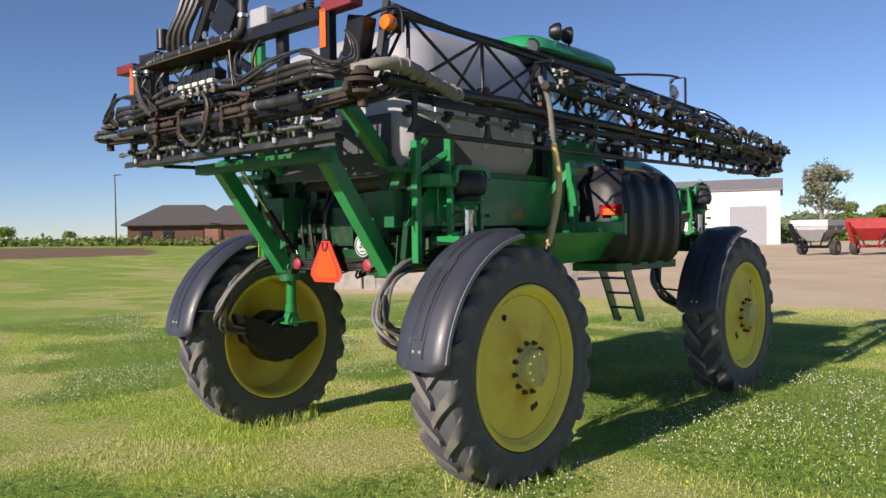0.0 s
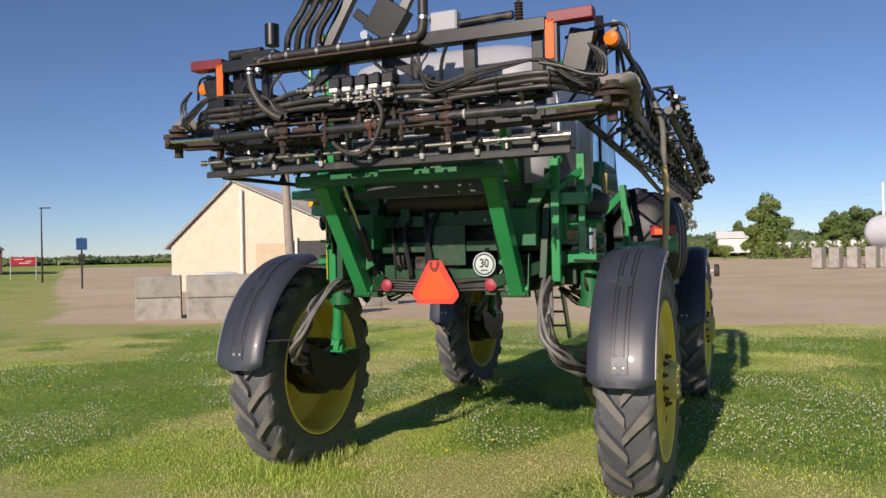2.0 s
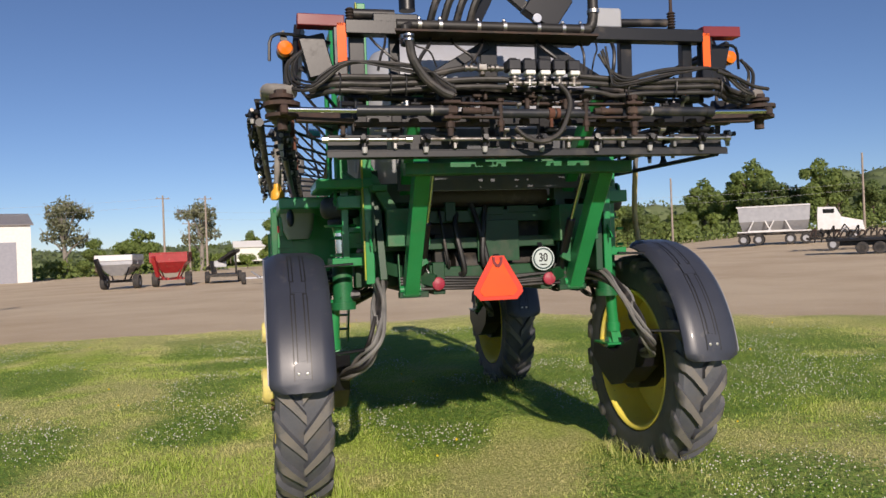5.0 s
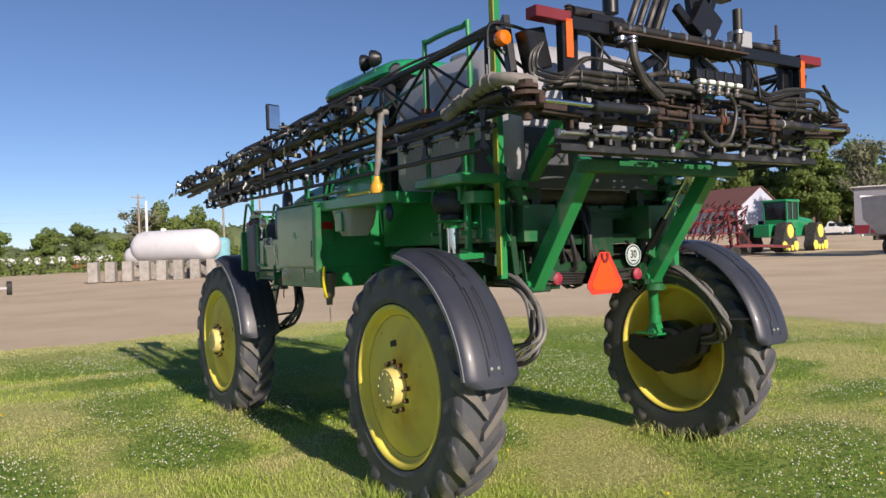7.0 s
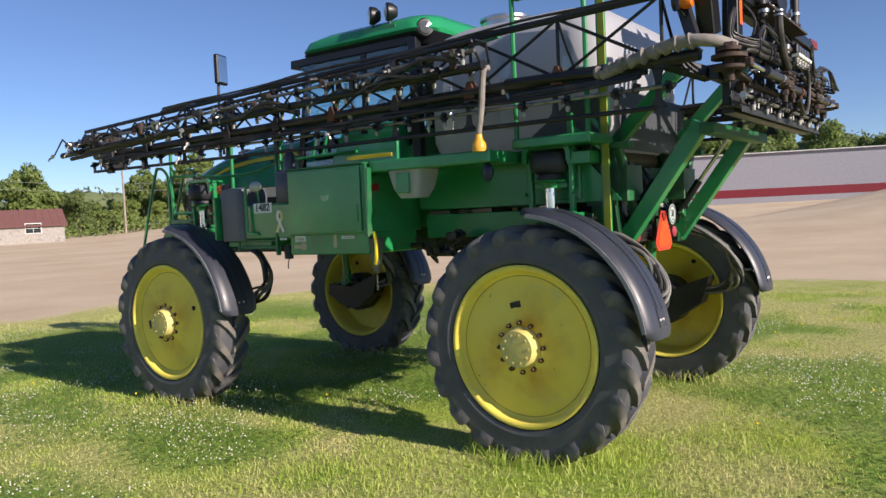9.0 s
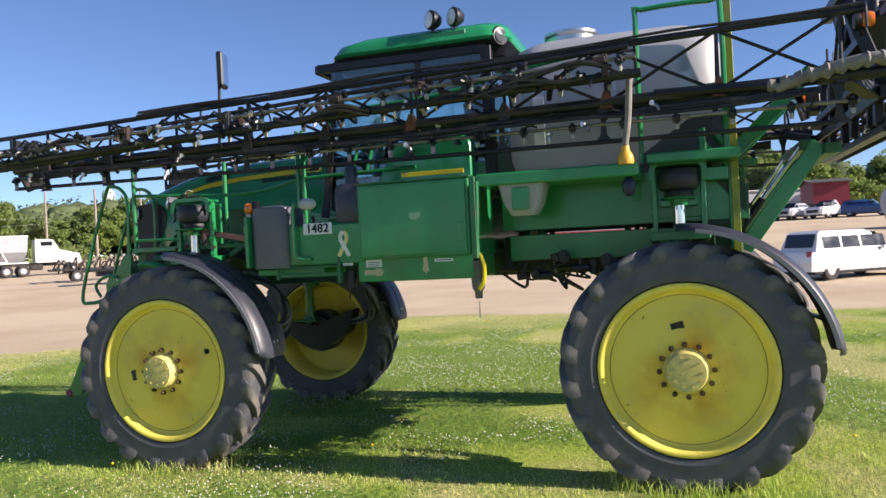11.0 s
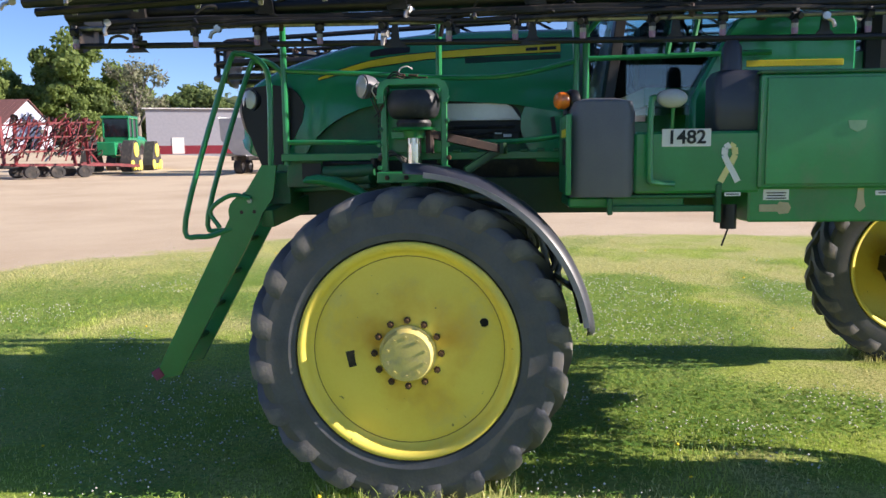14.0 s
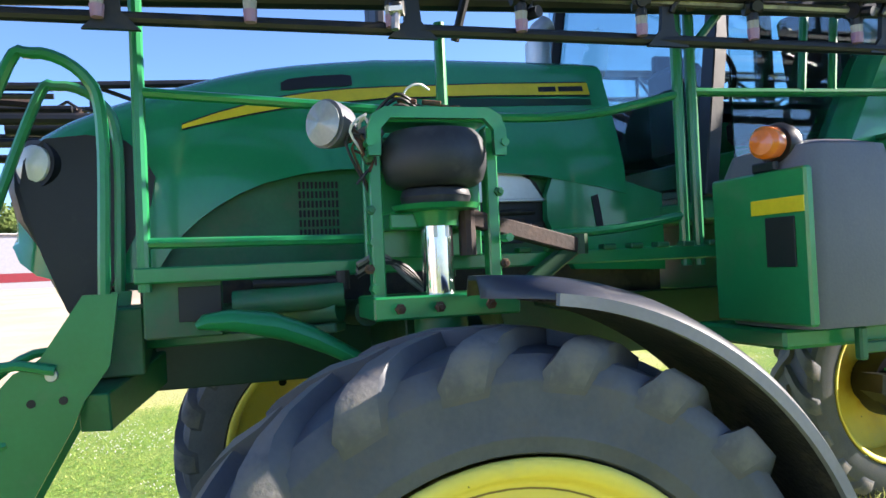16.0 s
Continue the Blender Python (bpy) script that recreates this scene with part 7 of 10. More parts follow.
        g.lathe([(0.06, -0.02), (0.092, -0.02), (0.090, 0.012), (0.074, 0.012)], facing((s * 0.445, 5.835, 2.45), (s * 0.85, 0.52, 0.05)), 24, closed=True)
        part("lamp_bezel", g, black_plastic, h)
    g = Geo()
    loft(g, [[(-w, y0, z), (w, y0, z), (w, y1 - 0.03, z), (w - 0.05, y1, z), (-w + 0.05, y1, z), (-w, y1 - 0.03, z)] for z, y0, y1, w in ((1.93, 5.66, 5.77, 0.40), (2.10, 5.74, 5.845, 0.42), (2.25, 5.80, 5.915, 0.43), (2.36, 5.82, 5.94, 0.43), (2.45, 5.82, 5.945, 0.41))])
    part("front_grille", g, black_plastic, h)
    g = Geo()
    g.box((0, 4.4, 1.92), (0.9, 2.2, 0.26))
    g.box((0, 5.35, 1.75), (0.85, 0.5, 0.3))
    part("engine_block", g, dark_metal, h)
    g = Geo()
    g.cyl((0.66, 3.35, 2.5), (0.66, 3.35, 3.30), 0.075, 18)
    g.tube([(0.66, 3.35, 3.28), (0.66, 3.35, 3.36), (0.66, 3.28, 3.42)], 0.06, 14, 4)
    part("exhaust_pipe", g, alu, h, "grey exhaust stack")


hood()

# ---- left flank: tool boxes, number panel, canisters ----
g = Geo()
g.box((-1.30, 2.10, 2.145), (0.84, 0.98, 0.63), None, 0.012)
box_l = part("side_locker", g, green, sprayer, "green sheet metal side locker")
g = Geo()
g.box((-1.728, 2.10, 2.145), (0.016, 0.92, 0.58), None, 0.006)
g.box((-1.735, 1.70, 2.02), (0.02, 0.05, 0.16), None, 0.006)
part("locker_door", g, green, box_l)
g = Geo()
g.box((-1.30, 2.10, 2.468), (0.86, 1.0, 0.018), None, 0.006)
part("locker_lid", g, green_dull, box_l)
g = Geo()
g.plate([(-0.050, 0.03), (0.050, 0.03), (0.042, -0.012), (0.0, -0.034), (-0.042, -0.012)], 0.003, facing((-1.7385, 2.08, 2.17), (-1, 0, 0)))
part("faded_badge", g, mat("faded_badge", (0.24, 0.40, 0.27), (0.16, 0.33, 0.2), 0.6), box_l, "faded round maker's badge")
g = Geo()
g.box((-1.32, 2.12, 1.74), (0.72, 1.02, 0.20), None, 0.01)
skirt = part("locker_skirt", g, green, box_l)
g = Geo()
for y, z, w, h in ((2.48, 1.795, 0.14, 0.06), (1.86, 1.80, 0.16, 0.026), (2.72, 1.80, 0.09, 0.022)):
    g.box((-1.683, y, z), (0.003, w, h), None, 0.001)
pieces("white_label", g, sign_white, box_l, "small white caution label")
g = Geo()
for y, z, w in ((2.48, 1.805, 0.11), (2.48, 1.790, 0.10), (2.48, 1.775, 0.11), (1.86, 1.80, 0.13), (2.72, 1.80, 0.07)):
    g.box((-1.6855, y, z), (0.002, w, 0.006), None, 0.0005)
pieces("label_bars", g, ink_and_shade, box_l)
g = Geo()
g.plate([(-0.13, 0.02), (-0.03, 0.02), (-0.02, 0.035), (0.03, 0.03), (0.045, 0.0), (0.03, -0.03), (-0.02, -0.035), (-0.03, -0.02), (-0.13, -0.02)], 0.003, facing((-1.683, 2.44, 1.72), (-1, 0, 0)))
g.plate([(-0.015, 0.10), (0.015, 0.10), (0.02, 0.02), (0.03, -0.02), (0.0, -0.05), (-0.03, -0.02), (-0.02, 0.02)], 0.003, facing((-1.683, 2.02, 1.745), (-1, 0, 0)))
pieces("buff_decal", g, mat("buff_decal", (0.55, 0.48, 0.30), (0.45, 0.38, 0.22), 0.6), box_l, "faded buff warning decal")
g = Geo()
g.box((-1.36, 2.92, 1.98), (0.66, 0.70, 0.345), None, 0.014)
panel = part("number_panel", g, green, sprayer, "green side panel with white number plate and ribbon")
words_m = facing((-1.6975, 2.985, 2.118), (-1, 0, 0))
g = Geo()
g.box((-1.693, 2.985, 2.118), (0.004, 0.27, 0.098), None, 0.002)
plate = part("number_backing", g, sign_white, panel, "white number sticker")
words("1482", 0.104, words_m, ink_and_shade, "number_lettering", plate, spread=1.04, bold=0.0022)
# ribbon decal: two crossed bands with a looped top
g = Geo()
m = facing((-1.694, 2.745, 1.975), (-1, 0, 0))
verts, faces = [], []
path = [(-0.048, -0.105), (-0.02, -0.05), (0.010, 0.0), (0.030, 0.045), (0.026, 0.085), (0.0, 0.102), (-0.026, 0.085), (-0.030, 0.045), (-0.010, 0.0), (0.02, -0.05), (0.048, -0.105)]
for half, rng_i in ((0, (0, 6)), (1, (5, 11))):
    pts = path[rng_i[0]:rng_i[1]]
    gg = Geo()
    for i in range(len(pts) - 1):
        a, b = Vector((*pts[i], 0)), Vector((*pts[i + 1], 0))
        gg.bar(m @ (a + Vector((0, 0, 0.001 * half))), m @ (b + Vector((0, 0, 0.001 * half))), 0.034, 0.003, (1, 0, 0), 0.0008)
    part("ribbon_band", gg, ribbon_yellow if half == 0 else sign_white, panel, "pale yellow ribbon decal")
g = Geo()
loft(g, [rounded(-1.53, 3.45, 0.185, 0.175, 0.07, 1.79), rounded(-1.53, 3.45, 0.195, 0.185, 0.08, 1.83), rounded(-1.53, 3.45, 0.20, 0.185, 0.08, 2.26), rounded(-1.54, 3.45, 0.18, 0.17, 0.08, 2.325), rounded(-1.54, 3.45, 0.12, 0.10, 0.06, 2.345)])
part("grey_canister", g, grey_plastic, sprayer, "dark grey plastic cover", 50)
g = Geo()
loft(g, [rounded(-1.55, 2.69, 0.11, 0.12, 0.03, 2.155), rounded(-1.55, 2.69, 0.12, 0.135, 0.035, 2.19), rounded(-1.55, 2.69, 0.12, 0.135, 0.035, 2.45), rounded(-1.55, 2.69, 0.10, 0.11, 0.035, 2.485), rounded(-1.55, 2.71, 0.055, 0.055, 0.04, 2.495), rounded(-1.55, 2.71, 0.052, 0.052, 0.04, 2.62), rounded(-1.55, 2.71, 0.03, 0.03, 0.025, 2.66)])
part("wash_tank", g, fender_mat, sprayer, "dark grey wash tank with neck", 50)
g = Geo()
g.box((-1.56, 3.645, 2.03), (0.42, 0.03, 0.45), None, 0.01)
g.box((-1.40, 3.30, 1.755), (0.44, 0.66, 0.06), None, 0.01)
step = part("front_bracket", g, green, sprayer, "green bracket plate with yellow reflector")
g = Geo()
g.box((-1.655, 3.663, 2.15), (0.22, 0.004, 0.045), None, 0.002)
part("yellow_reflector", g, yellow_tape, step)
# black plate stands for the shade inside the slot
g = Geo()
g.box((-1.665, 3.663, 2.045), (0.12, 0.006, 0.145), None, 0.02)
part("slot_shade", g, ink_and_shade, step)
g = Geo()
g.lathe([(0.0, -0.02), (0.04, -0.02), (0.050, 0.0), (0.048, 0.035), (0.036, 0.05), (0.0, 0.056)], facing((-1.64, 3.66, 2.335), (-0.35, 0.94, 0)), 24)
part("front_amber_lamp", g, amber_lens, step, "round amber marker lamp")
g = Geo()
g.lathe([(0.0, 0.0), (0.055, 0.0), (0.065, 0.02), (0.062, 0.05), (0.0, 0.06)], facing((-1.63, 3.64, 2.335), (0.35, -0.94, 0)), 20)
g.box((-1.60, 3.65, 2.27), (0.10, 0.02, 0.03))
part("lamp_base", g, black_plastic, step)
g = Geo()
g.sphere((-1.70, 3.07, 2.335), 0.085, 20, (0.45, 1.0, 0.62))
part("oval_mirror", g, alu_grey, step, "oval convex mirror on a stalk")
g = Geo()
g.cyl((-1.66, 3.06, 2.14), (-1.69, 3.06, 2.30), 0.010, 8)
g.tube([(-1.72, 3.17, 2.34), (-1.73, 3.19, 2.30), (-1.73, 3.19, 1.92), (-1.73, 3.16, 1.87), (-1.70, 3.05, 1.86)], 0.017, 8, 3)
part("grab_handle", g, green, step)
g = Geo()
g.bar((-1.66, 2.78, 1.72), (-1.66, 3.40, 1.72), 0.02, 0.035)
g.bar((-1.66, 2.78, 1.79), (-1.66, 3.40, 1.79), 0.03, 0.02)
g.box((-1.67, 3.40, 1.735), (0.03, 0.03, 0.10))
g.bar((-1.68, 2.80, 1.64), (-1.68, 2.80, 1.86), 0.05, 0.03)
pieces("side_step", g, green_dull, step)
g = Geo()
g.cyl((-1.62, 2.72, 1.60), (-1.62, 2.72, 1.74), 0.045, 14)
g.tube([(-1.62, 2.72, 1.60), (-1.62, 2.74, 1.54), (-1.61, 2.75, 1.50)], 0.006, 6)
part("drain_filter", g, black_plastic, step)
g = Geo()
g.lathe([(0.0, 1.47), (0.030, 1.47), (0.034, 1.53), (0.050, 1.55), (0.056, 1.60), (0.056, 1.66), (0.075, 1.70), (0.080, 1.78), (0.0, 1.80)], Matrix.Translation((-1.60, 1.60, 0)), 18)
valve = part("fill_valve", g, mat("grey_cast_fitting", (0.16, 0.16, 0.155), (0.10, 0.10, 0.10), 0.5, 0.3, bump=0.2), sprayer, "grey fill valve with yellow strap and chain")
g = Geo()
g.tube([(-1.66, 1.56, 1.84), (-1.69, 1.52, 1.74), (-1.68, 1.53, 1.62), (-1.64, 1.58, 1.55)], 0.016, 8, 4)
part("valve_strap", g, yellow_tape, valve)
g = Geo()
for k in range(7):
    g.tube([Vector((-1.60 + 0.004 * (k % 2), 1.60, 1.435 - 0.02 * k)) + Vector((0.006 * math.cos(a) * (k % 2), 0.006 * math.cos(a) * ((k + 1) % 2), 0.013 * math.sin(a))) for a in (radians(60 * j) for j in range(7))], 0.0025, 5)
part("chain", g, silver, valve)
g = Geo()
g.box((-1.738, 1.575, 2.13), (0.03, 0.05, 0.66), None, 0.006)
g.bar((-1.72, 1.56, 1.82), (-1.72, 1.54, 2.42), 0.06, 0.02)
part("locker_latch", g, green_dull, box_l)
g = Geo()
g.box((-1.63, 1.575, 2.245), (0.16, 0.008, 0.07), None, 0.003)
part("rear_red_reflector", g, red_reflect, box_l, "red reflector on the locker")
g = Geo()
g.box((-1.63, 1.585, 2.20), (0.18, 0.012, 0.30))
part("reflector_bracket", g, green, box_l)

rinse_black = mat("black_tank_plastic", (0.007, 0.008, 0.011), (0.011, 0.012, 0.016), 0.5, bump=0.05, dirt=(0.03, 0.03, 0.03), amount=0.15)
# ---- right flank: ribbed black tank, platform, reflector ----
g = Geo()
rings = []
for k in range(33):
    y = 1.72 + 1.38 * k / 32
    bulge = 1.0 + 0.045 * (1 if (k // 4) % 2 == 0 else -1) if 3 < k < 29 else 1.0
    end = min(1.0, 0.72 + 0.28 * min(k, 32 - k) / 3)
    c = (1.34, 2.06)
    rings.append([(c[0] + 0.36 * bulge * end * math.copysign(abs(math.cos(a)) ** 0.7, math.cos(a)), y, c[1] + 0.50 * bulge * end * math.copysign(abs(math.sin(a)) ** 0.7, math.sin(a))) for a in (2 * math.pi * j / 28 for j in range(28))])
loft(g, rings)
rinse = part("ribbed_tank", g, rinse_black, sprayer, "black ribbed plastic rinse tank", 50)
g = Geo()
g.lathe([(0, 2.5), (0.11, 2.5), (0.11, 2.60), (0.0, 2.62)], Matrix.Translation((1.30, 1.95, 0)), 20)
part("tank_cap", g, black_plastic, rinse)
g = Geo()
g.bar((1.26, 1.55, 1.93), (1.22, 1.55, 2.62), 0.10, 0.06)
plat = part("right_platform", g, green, sprayer, "bright green platform bracket")
for a, b, w, h in (((1.22, 1.54, 2.55), (0.98, 1.45, 2.28), 0.05, 0.07), ((1.12, 1.57, 1.99), (1.72, 1.66, 1.99), 0.05, 0.11), ((1.66, 1.70, 1.92), (1.66, 1.70, 2.12), 0.14, 0.05), ((1.30, 1.53, 2.20), (1.24, 1.53, 2.42), 0.05, 0.05)):
    g = Geo()
    g.bar(a, b, w, h)
    part("platform_bar", g, green, plat)
g = Geo()
loft(g, [[(1.05, 0.95, 1.66), (1.42, 0.95, 1.66), (1.42, 1.75, 1.68), (1.05, 1.75, 1.68)], [(1.02, 0.62, 1.94), (1.62, 0.66, 1.94), (1.62, 1.96, 1.95), (1.02, 1.96, 1.95)]])
part("platform_tray", g, green, plat, "dark green sloping tray", 20)
g = Geo()
g.box((1.35, 2.4, 1.60), (0.50, 1.3, 0.08))
part("tank_shelf", g, green_dull, plat)
g = Geo()
g.box((1.59, 1.672, 2.155), (0.25, 0.02, 0.105), None, 0.006)
refl = part("rear_reflector_lamp", g, red_reflect, plat, "red and orange reflector lamp")
g = Geo()
g.box((1.575, 1.660, 2.14), (0.13, 0.008, 0.060), None, 0.004)
part("orange_lens", g, orange, refl)

# ---- walkway rails on the left, front ladder ----
WX = -0.98
g = Geo()
g.bar((WX + 0.14, 3.30, 2.03), (WX + 0.14, 5.47, 2.03), 0.34, 0.05)
walkway = part("walkway", g, green, sprayer, "green walkway with tubular hand rails")
for k in range(9):
    g = Geo()
    g.box((WX - 0.02, 3.42 + 0.11 * k, 2.062), (0.05, 0.05, 0.02), None, 0.008)
    part("grip_stud", g, green_dull, walkway)
for y in (5.44, 4.42, 3.52, 3.46):
    g = Geo()
    g.cyl((WX if y != 4.42 else -0.86, y, 1.98), (WX if y != 4.42 else -0.86, y, 3.10 if y != 4.42 else 2.90), 0.021, 10)
    part("rail_post", g, green, walkway)
for pts in ([(WX, 5.44, 2.60), (WX, 4.9, 2.57), (WX, 4.3, 2.535), (WX, 3.9, 2.55), (WX, 3.52, 2.63)], [(WX, 5.44, 2.13), (WX, 4.5, 2.12), (WX, 3.9, 2.12), (WX, 3.52, 2.17)], [(WX, 3.46, 2.64), (WX, 2.9, 2.65), (WX - 0.02, 2.3, 2.66)],
            [(WX, 3.46, 2.80), (-1.0, 3.1, 3.18), (-1.0, 2.9, 3.24), (-1.0, 2.0, 3.30), (-1.0, 1.4, 3.42), (-1.1, 0.5, 3.50)], [(WX, 2.95, 2.64), (WX + 0.05, 2.87, 3.0)], [(WX, 2.80, 2.64), (WX + 0.05, 2.72, 3.0)]):
    g = Geo()
    g.tube(pts, 0.017, 8, 4)
    part("hand_rail", g, green, walkway, "green tubular hand rail")
g = Geo()
for x in (-0.95, -0.52):
    g.tube([(x, 5.84, 1.55), (x - 0.02, 6.06, 1.50), (x - 0.02, 6.16, 1.62), (x, 5.84, 2.60), (x, 5.74, 2.72), (x, 5.60, 2.66), (x, 5.55, 2.50), (x, 5.56, 1.98)], 0.019, 8, 5)
    g.tube([(x - 0.03, 5.70, 1.76), (x - 0.03, 5.84, 1.78), (x - 0.03, 5.98, 1.68), (x - 0.03, 5.92, 1.56)], 0.016, 8, 4)
ladder_rail = pieces("ladder_rail", g, green, sprayer, "looped green ladder hand rail", "rail_loop")
g = Geo()
for x in (-0.95, -0.52):
    g.plate([(5.52, 1.98), (5.62, 1.98), (5.74, 1.80)] + [(5.752 + 0.112 * math.cos(radians(a)), 1.665 + 0.112 * math.sin(radians(a))) for a in (80, 55, 30, 5, -20)] + [(6.44, 0.52), (6.38, 0.50), (6.26, 0.52), (5.66, 1.58), (5.625, 1.66), (5.55, 1.76)], 0.03, Matrix.Translation((x, 0, 0)) @ Matrix(((0, 0, 1, 0), (1, 0, 0, 0), (0, 1, 0, 0), (0, 0, 0, 1))))
ladder = pieces("front_ladder", g, green, sprayer, "green folding access ladder at the front", "ladder_side")
for k in range(4):
    g = Geo()
    t = (k + 0.7) / 4.4
    g.box((-0.735, 5.76 + 0.60 * t, 1.62 - 1.06 * t), (0.42, 0.13, 0.03), (0, 0, 0), 0.006)
    part("rung", g, green_dull, ladder)
# pivot holes are thin black discs for the shade in them
for y, z, m in ((5.712, 1.745, alu), (5.77, 1.665, ink_and_shade), (5.682, 1.668, ink_and_shade)):
    g = Geo()
    g.lathe([(0.0, 0.0), (0.020, 0.0), (0.017, 0.008), (0.0, 0.009)] if m is alu else [(0.0, 0.0), (0.013, 0.0), (0.013, 0.001), (0.0, 0.001)], facing((-0.966, y, z), (-1, 0, 0)), 12)
    part("pivot_bolt" if m is alu else "pivot_hole", g, m, ladder)
g = Geo()
g.bar((-0.95, 6.40, 0.50), (-0.95, 6.44, 0.56), 0.05, 0.07)
part("red_foot_cap", g, mat("faded_red", (0.30, 0.05, 0.10), (0.22, 0.04, 0.08), 0.6), ladder)
g = Geo()
g.box((-0.66, 5.56, 1.82), (0.36, 0.20, 0.22))
g.box((-0.94, 5.33, 1.94), (0.03, 0.24, 0.22))
g.bar((-0.46, 5.45, 1.70), (-0.95, 5.60, 1.62), 0.10, 0.12)
g.cyl((-1.05, 4.85, 1.90), (-0.75, 5.30, 1.88), 0.045, 12)
g.bar((-1.05, 4.85, 1.84), (-0.70, 5.45, 1.80), 0.09, 0.03)
pieces("ladder_mount", g, green_dull, ladder)
# shade in the mount's opening, laid on as a black plate
g = Geo()
g.box((-0.957, 5.28, 1.935), (0.006, 0.13, 0.11), None, 0.01)
part("mount_opening_shade", g, ink_and_shade, ladder)
# head lamp and links on the left front suspension
for s in (-1, 1):
    g = Geo()
    g.lathe([(0.0, -0.11), (0.042, -0.10), (0.064, -0.075), (0.074, -0.03), (0.077, 0.0), (0.0, 0.012)], facing((s * 1.15, 4.89, 2.475), (s * 0.62, 0.78, 0.02)), 24)
    g.bar((s * 1.16, 4.80, 2.42), (s * 1.18, 4.72, 2.46), 0.03, 0.05)
    lm = part("front_lamp", g, grey_plastic, sprayer, "round front work lamp")
    g = Geo()
    g.lathe([(0.0, 0.013), (0.068, 0.006), (0.070, 0.012), (0.0, 0.030)], facing((s * 1.15, 4.89, 2.475), (s * 0.62, 0.78, 0.02)), 24)
    part("lamp_glass", g, lens_dull, lm)
    g = Geo()
    g.bar((s * 1.20, 4.46, 2.17), (s * 1.06, 4.02, 2.07), 0.045, 0.055)
    g.cyl((s * 1.20, 4.46, 2.05), (s * 1.20, 4.46, 2.20), 0.028, 10)
    link = part("height_link", g, rust, sprayer, "worn brown height control link")
    g = Geo()
    g.bar((s * 1.06, 4.02, 2.07), (s * 1.10, 4.24, 1.93), 0.04, 0.055)
    g.cyl((s * 1.06, 4.0, 2.04), (s * 1.06, 4.0, 2.11), 0.03, 10)
    part("link_arm", g, green_dark, link)
    for dz in (0.0, 0.02, 0.035):
        g = Geo()
        g.tube([(s * 1.16, 4.76, 2.44 + dz), (s * 1.22, 4.68, 2.52 + dz), (s * 1.20, 4.60, 2.505 + dz * 0.5), (s * 1.18, 4.48, 2.50)], 0.006, 6, 4)
        part("lamp_wire", g, hose_black if dz else rust, link)
    # tangle of wires and a loose connector behind the lamp
    wr = random.Random(31)
    for k in range(11):
        g = Geo()
        y, z = 4.79 + wr.uniform(-0.03, 0.03), 2.44 + wr.uniform(-0.06, 0.03)
        g.tube([(s * 1.16, y, z), (s * (1.20 + wr.uniform(-0.02, 0.03)), y - wr.uniform(0.0, 0.05), z - wr.uniform(-0.05, 0.07)), (s * (1.19 + wr.uniform(-0.02, 0.02)), y + wr.uniform(-0.05, 0.03), z - wr.uniform(0.02, 0.13)), (s * 1.18, 4.75, 2.30 + wr.uniform(-0.08, 0.08))], 0.0045, 5, 4)
        part("lamp_wire", g, (hose_black, hose_black, rust_red, sign_white, bolt_mat)[k % 5], link)
    g = Geo()
    g.tube([(s * 1.20, 4.66, 2.53), (s * 1.21, 4.64, 2.575), (s * 1.21, 4.60, 2.59), (s * 1.20, 4.565, 2.575)], 0.004, 5, 5)
    part("lamp_wire", g, sign_white, link)
    for y, z in ((4.64, 2.535), (4.56, 2.53), (4.50, 2.515)):
        g = Geo()
        g.bar((s * 1.21, y - 0.03, z), (s * 1.20, y + 0.03, z + 0.006), 0.016, 0.016)
        part("wire_connector", g, rust_red if y > 4.6 else bolt_mat, link)
    for y, z in ((4.77, 2.36), (4.77, 2.20), (4.35, 2.40), (4.35, 2.25), (4.78, 2.02), (4.34, 2.02), (4.72, 1.90), (4.60, 1.90), (4.44, 1.90)):
        g = Geo()
        g.lathe([(0, 0), (0.017, 0), (0.016, 0.010), (0.009, 0.012), (0.008, 0.022), (0, 0.022)], facing((s * (1.335 if z < 1.95 else 1.205), y, z), (s, 0, 0)), 6)
        part("frame_bolt", g, bolt_mat if z < 2.1 else green_dull, link)
    # steering arm, tie rod and cylinder ahead of the leg
    g = Geo()
    loft(g, [[(s * (1.15 + 0.045 * w * math.cos(a)), y + 0.5 * h * math.sin(a), z + h * math.sin(a)) for a in [2 * math.pi * k / 12 for k in range(12)]]
             for y, z, h, w in ((5.29, 1.875, 0.010, 0.5), (5.26, 1.885, 0.024, 0.8), (5.18, 1.885, 0.036, 1.0), (5.05, 1.860, 0.046, 1.0), (4.94, 1.815, 0.048, 1.0), (4.85, 1.765, 0.042, 1.0), (4.76, 1.715, 0.032, 0.9))])
    part("fork_arm", g, green, sprayer, "green forged steering arm")
    g = Geo()
    g.cyl((s * 1.02, 5.18, 1.93), (s * 1.06, 4.84, 1.945), 0.042, 14)
    rod = part("tie_cylinder", g, green_dull, sprayer, "green hydraulic tie cylinder")
    g = Geo()
    g.cyl((s * 1.06, 4.86, 1.985), (s * 1.05, 5.12, 1.99), 0.012, 8)
    g.cyl((s * 1.06, 4.84, 1.96), (s * 1.06, 4.84, 2.02), 0.022, 10)
    part("sensor_rod", g, dark_metal, rod)
    for k in range(4):
        g = Geo()
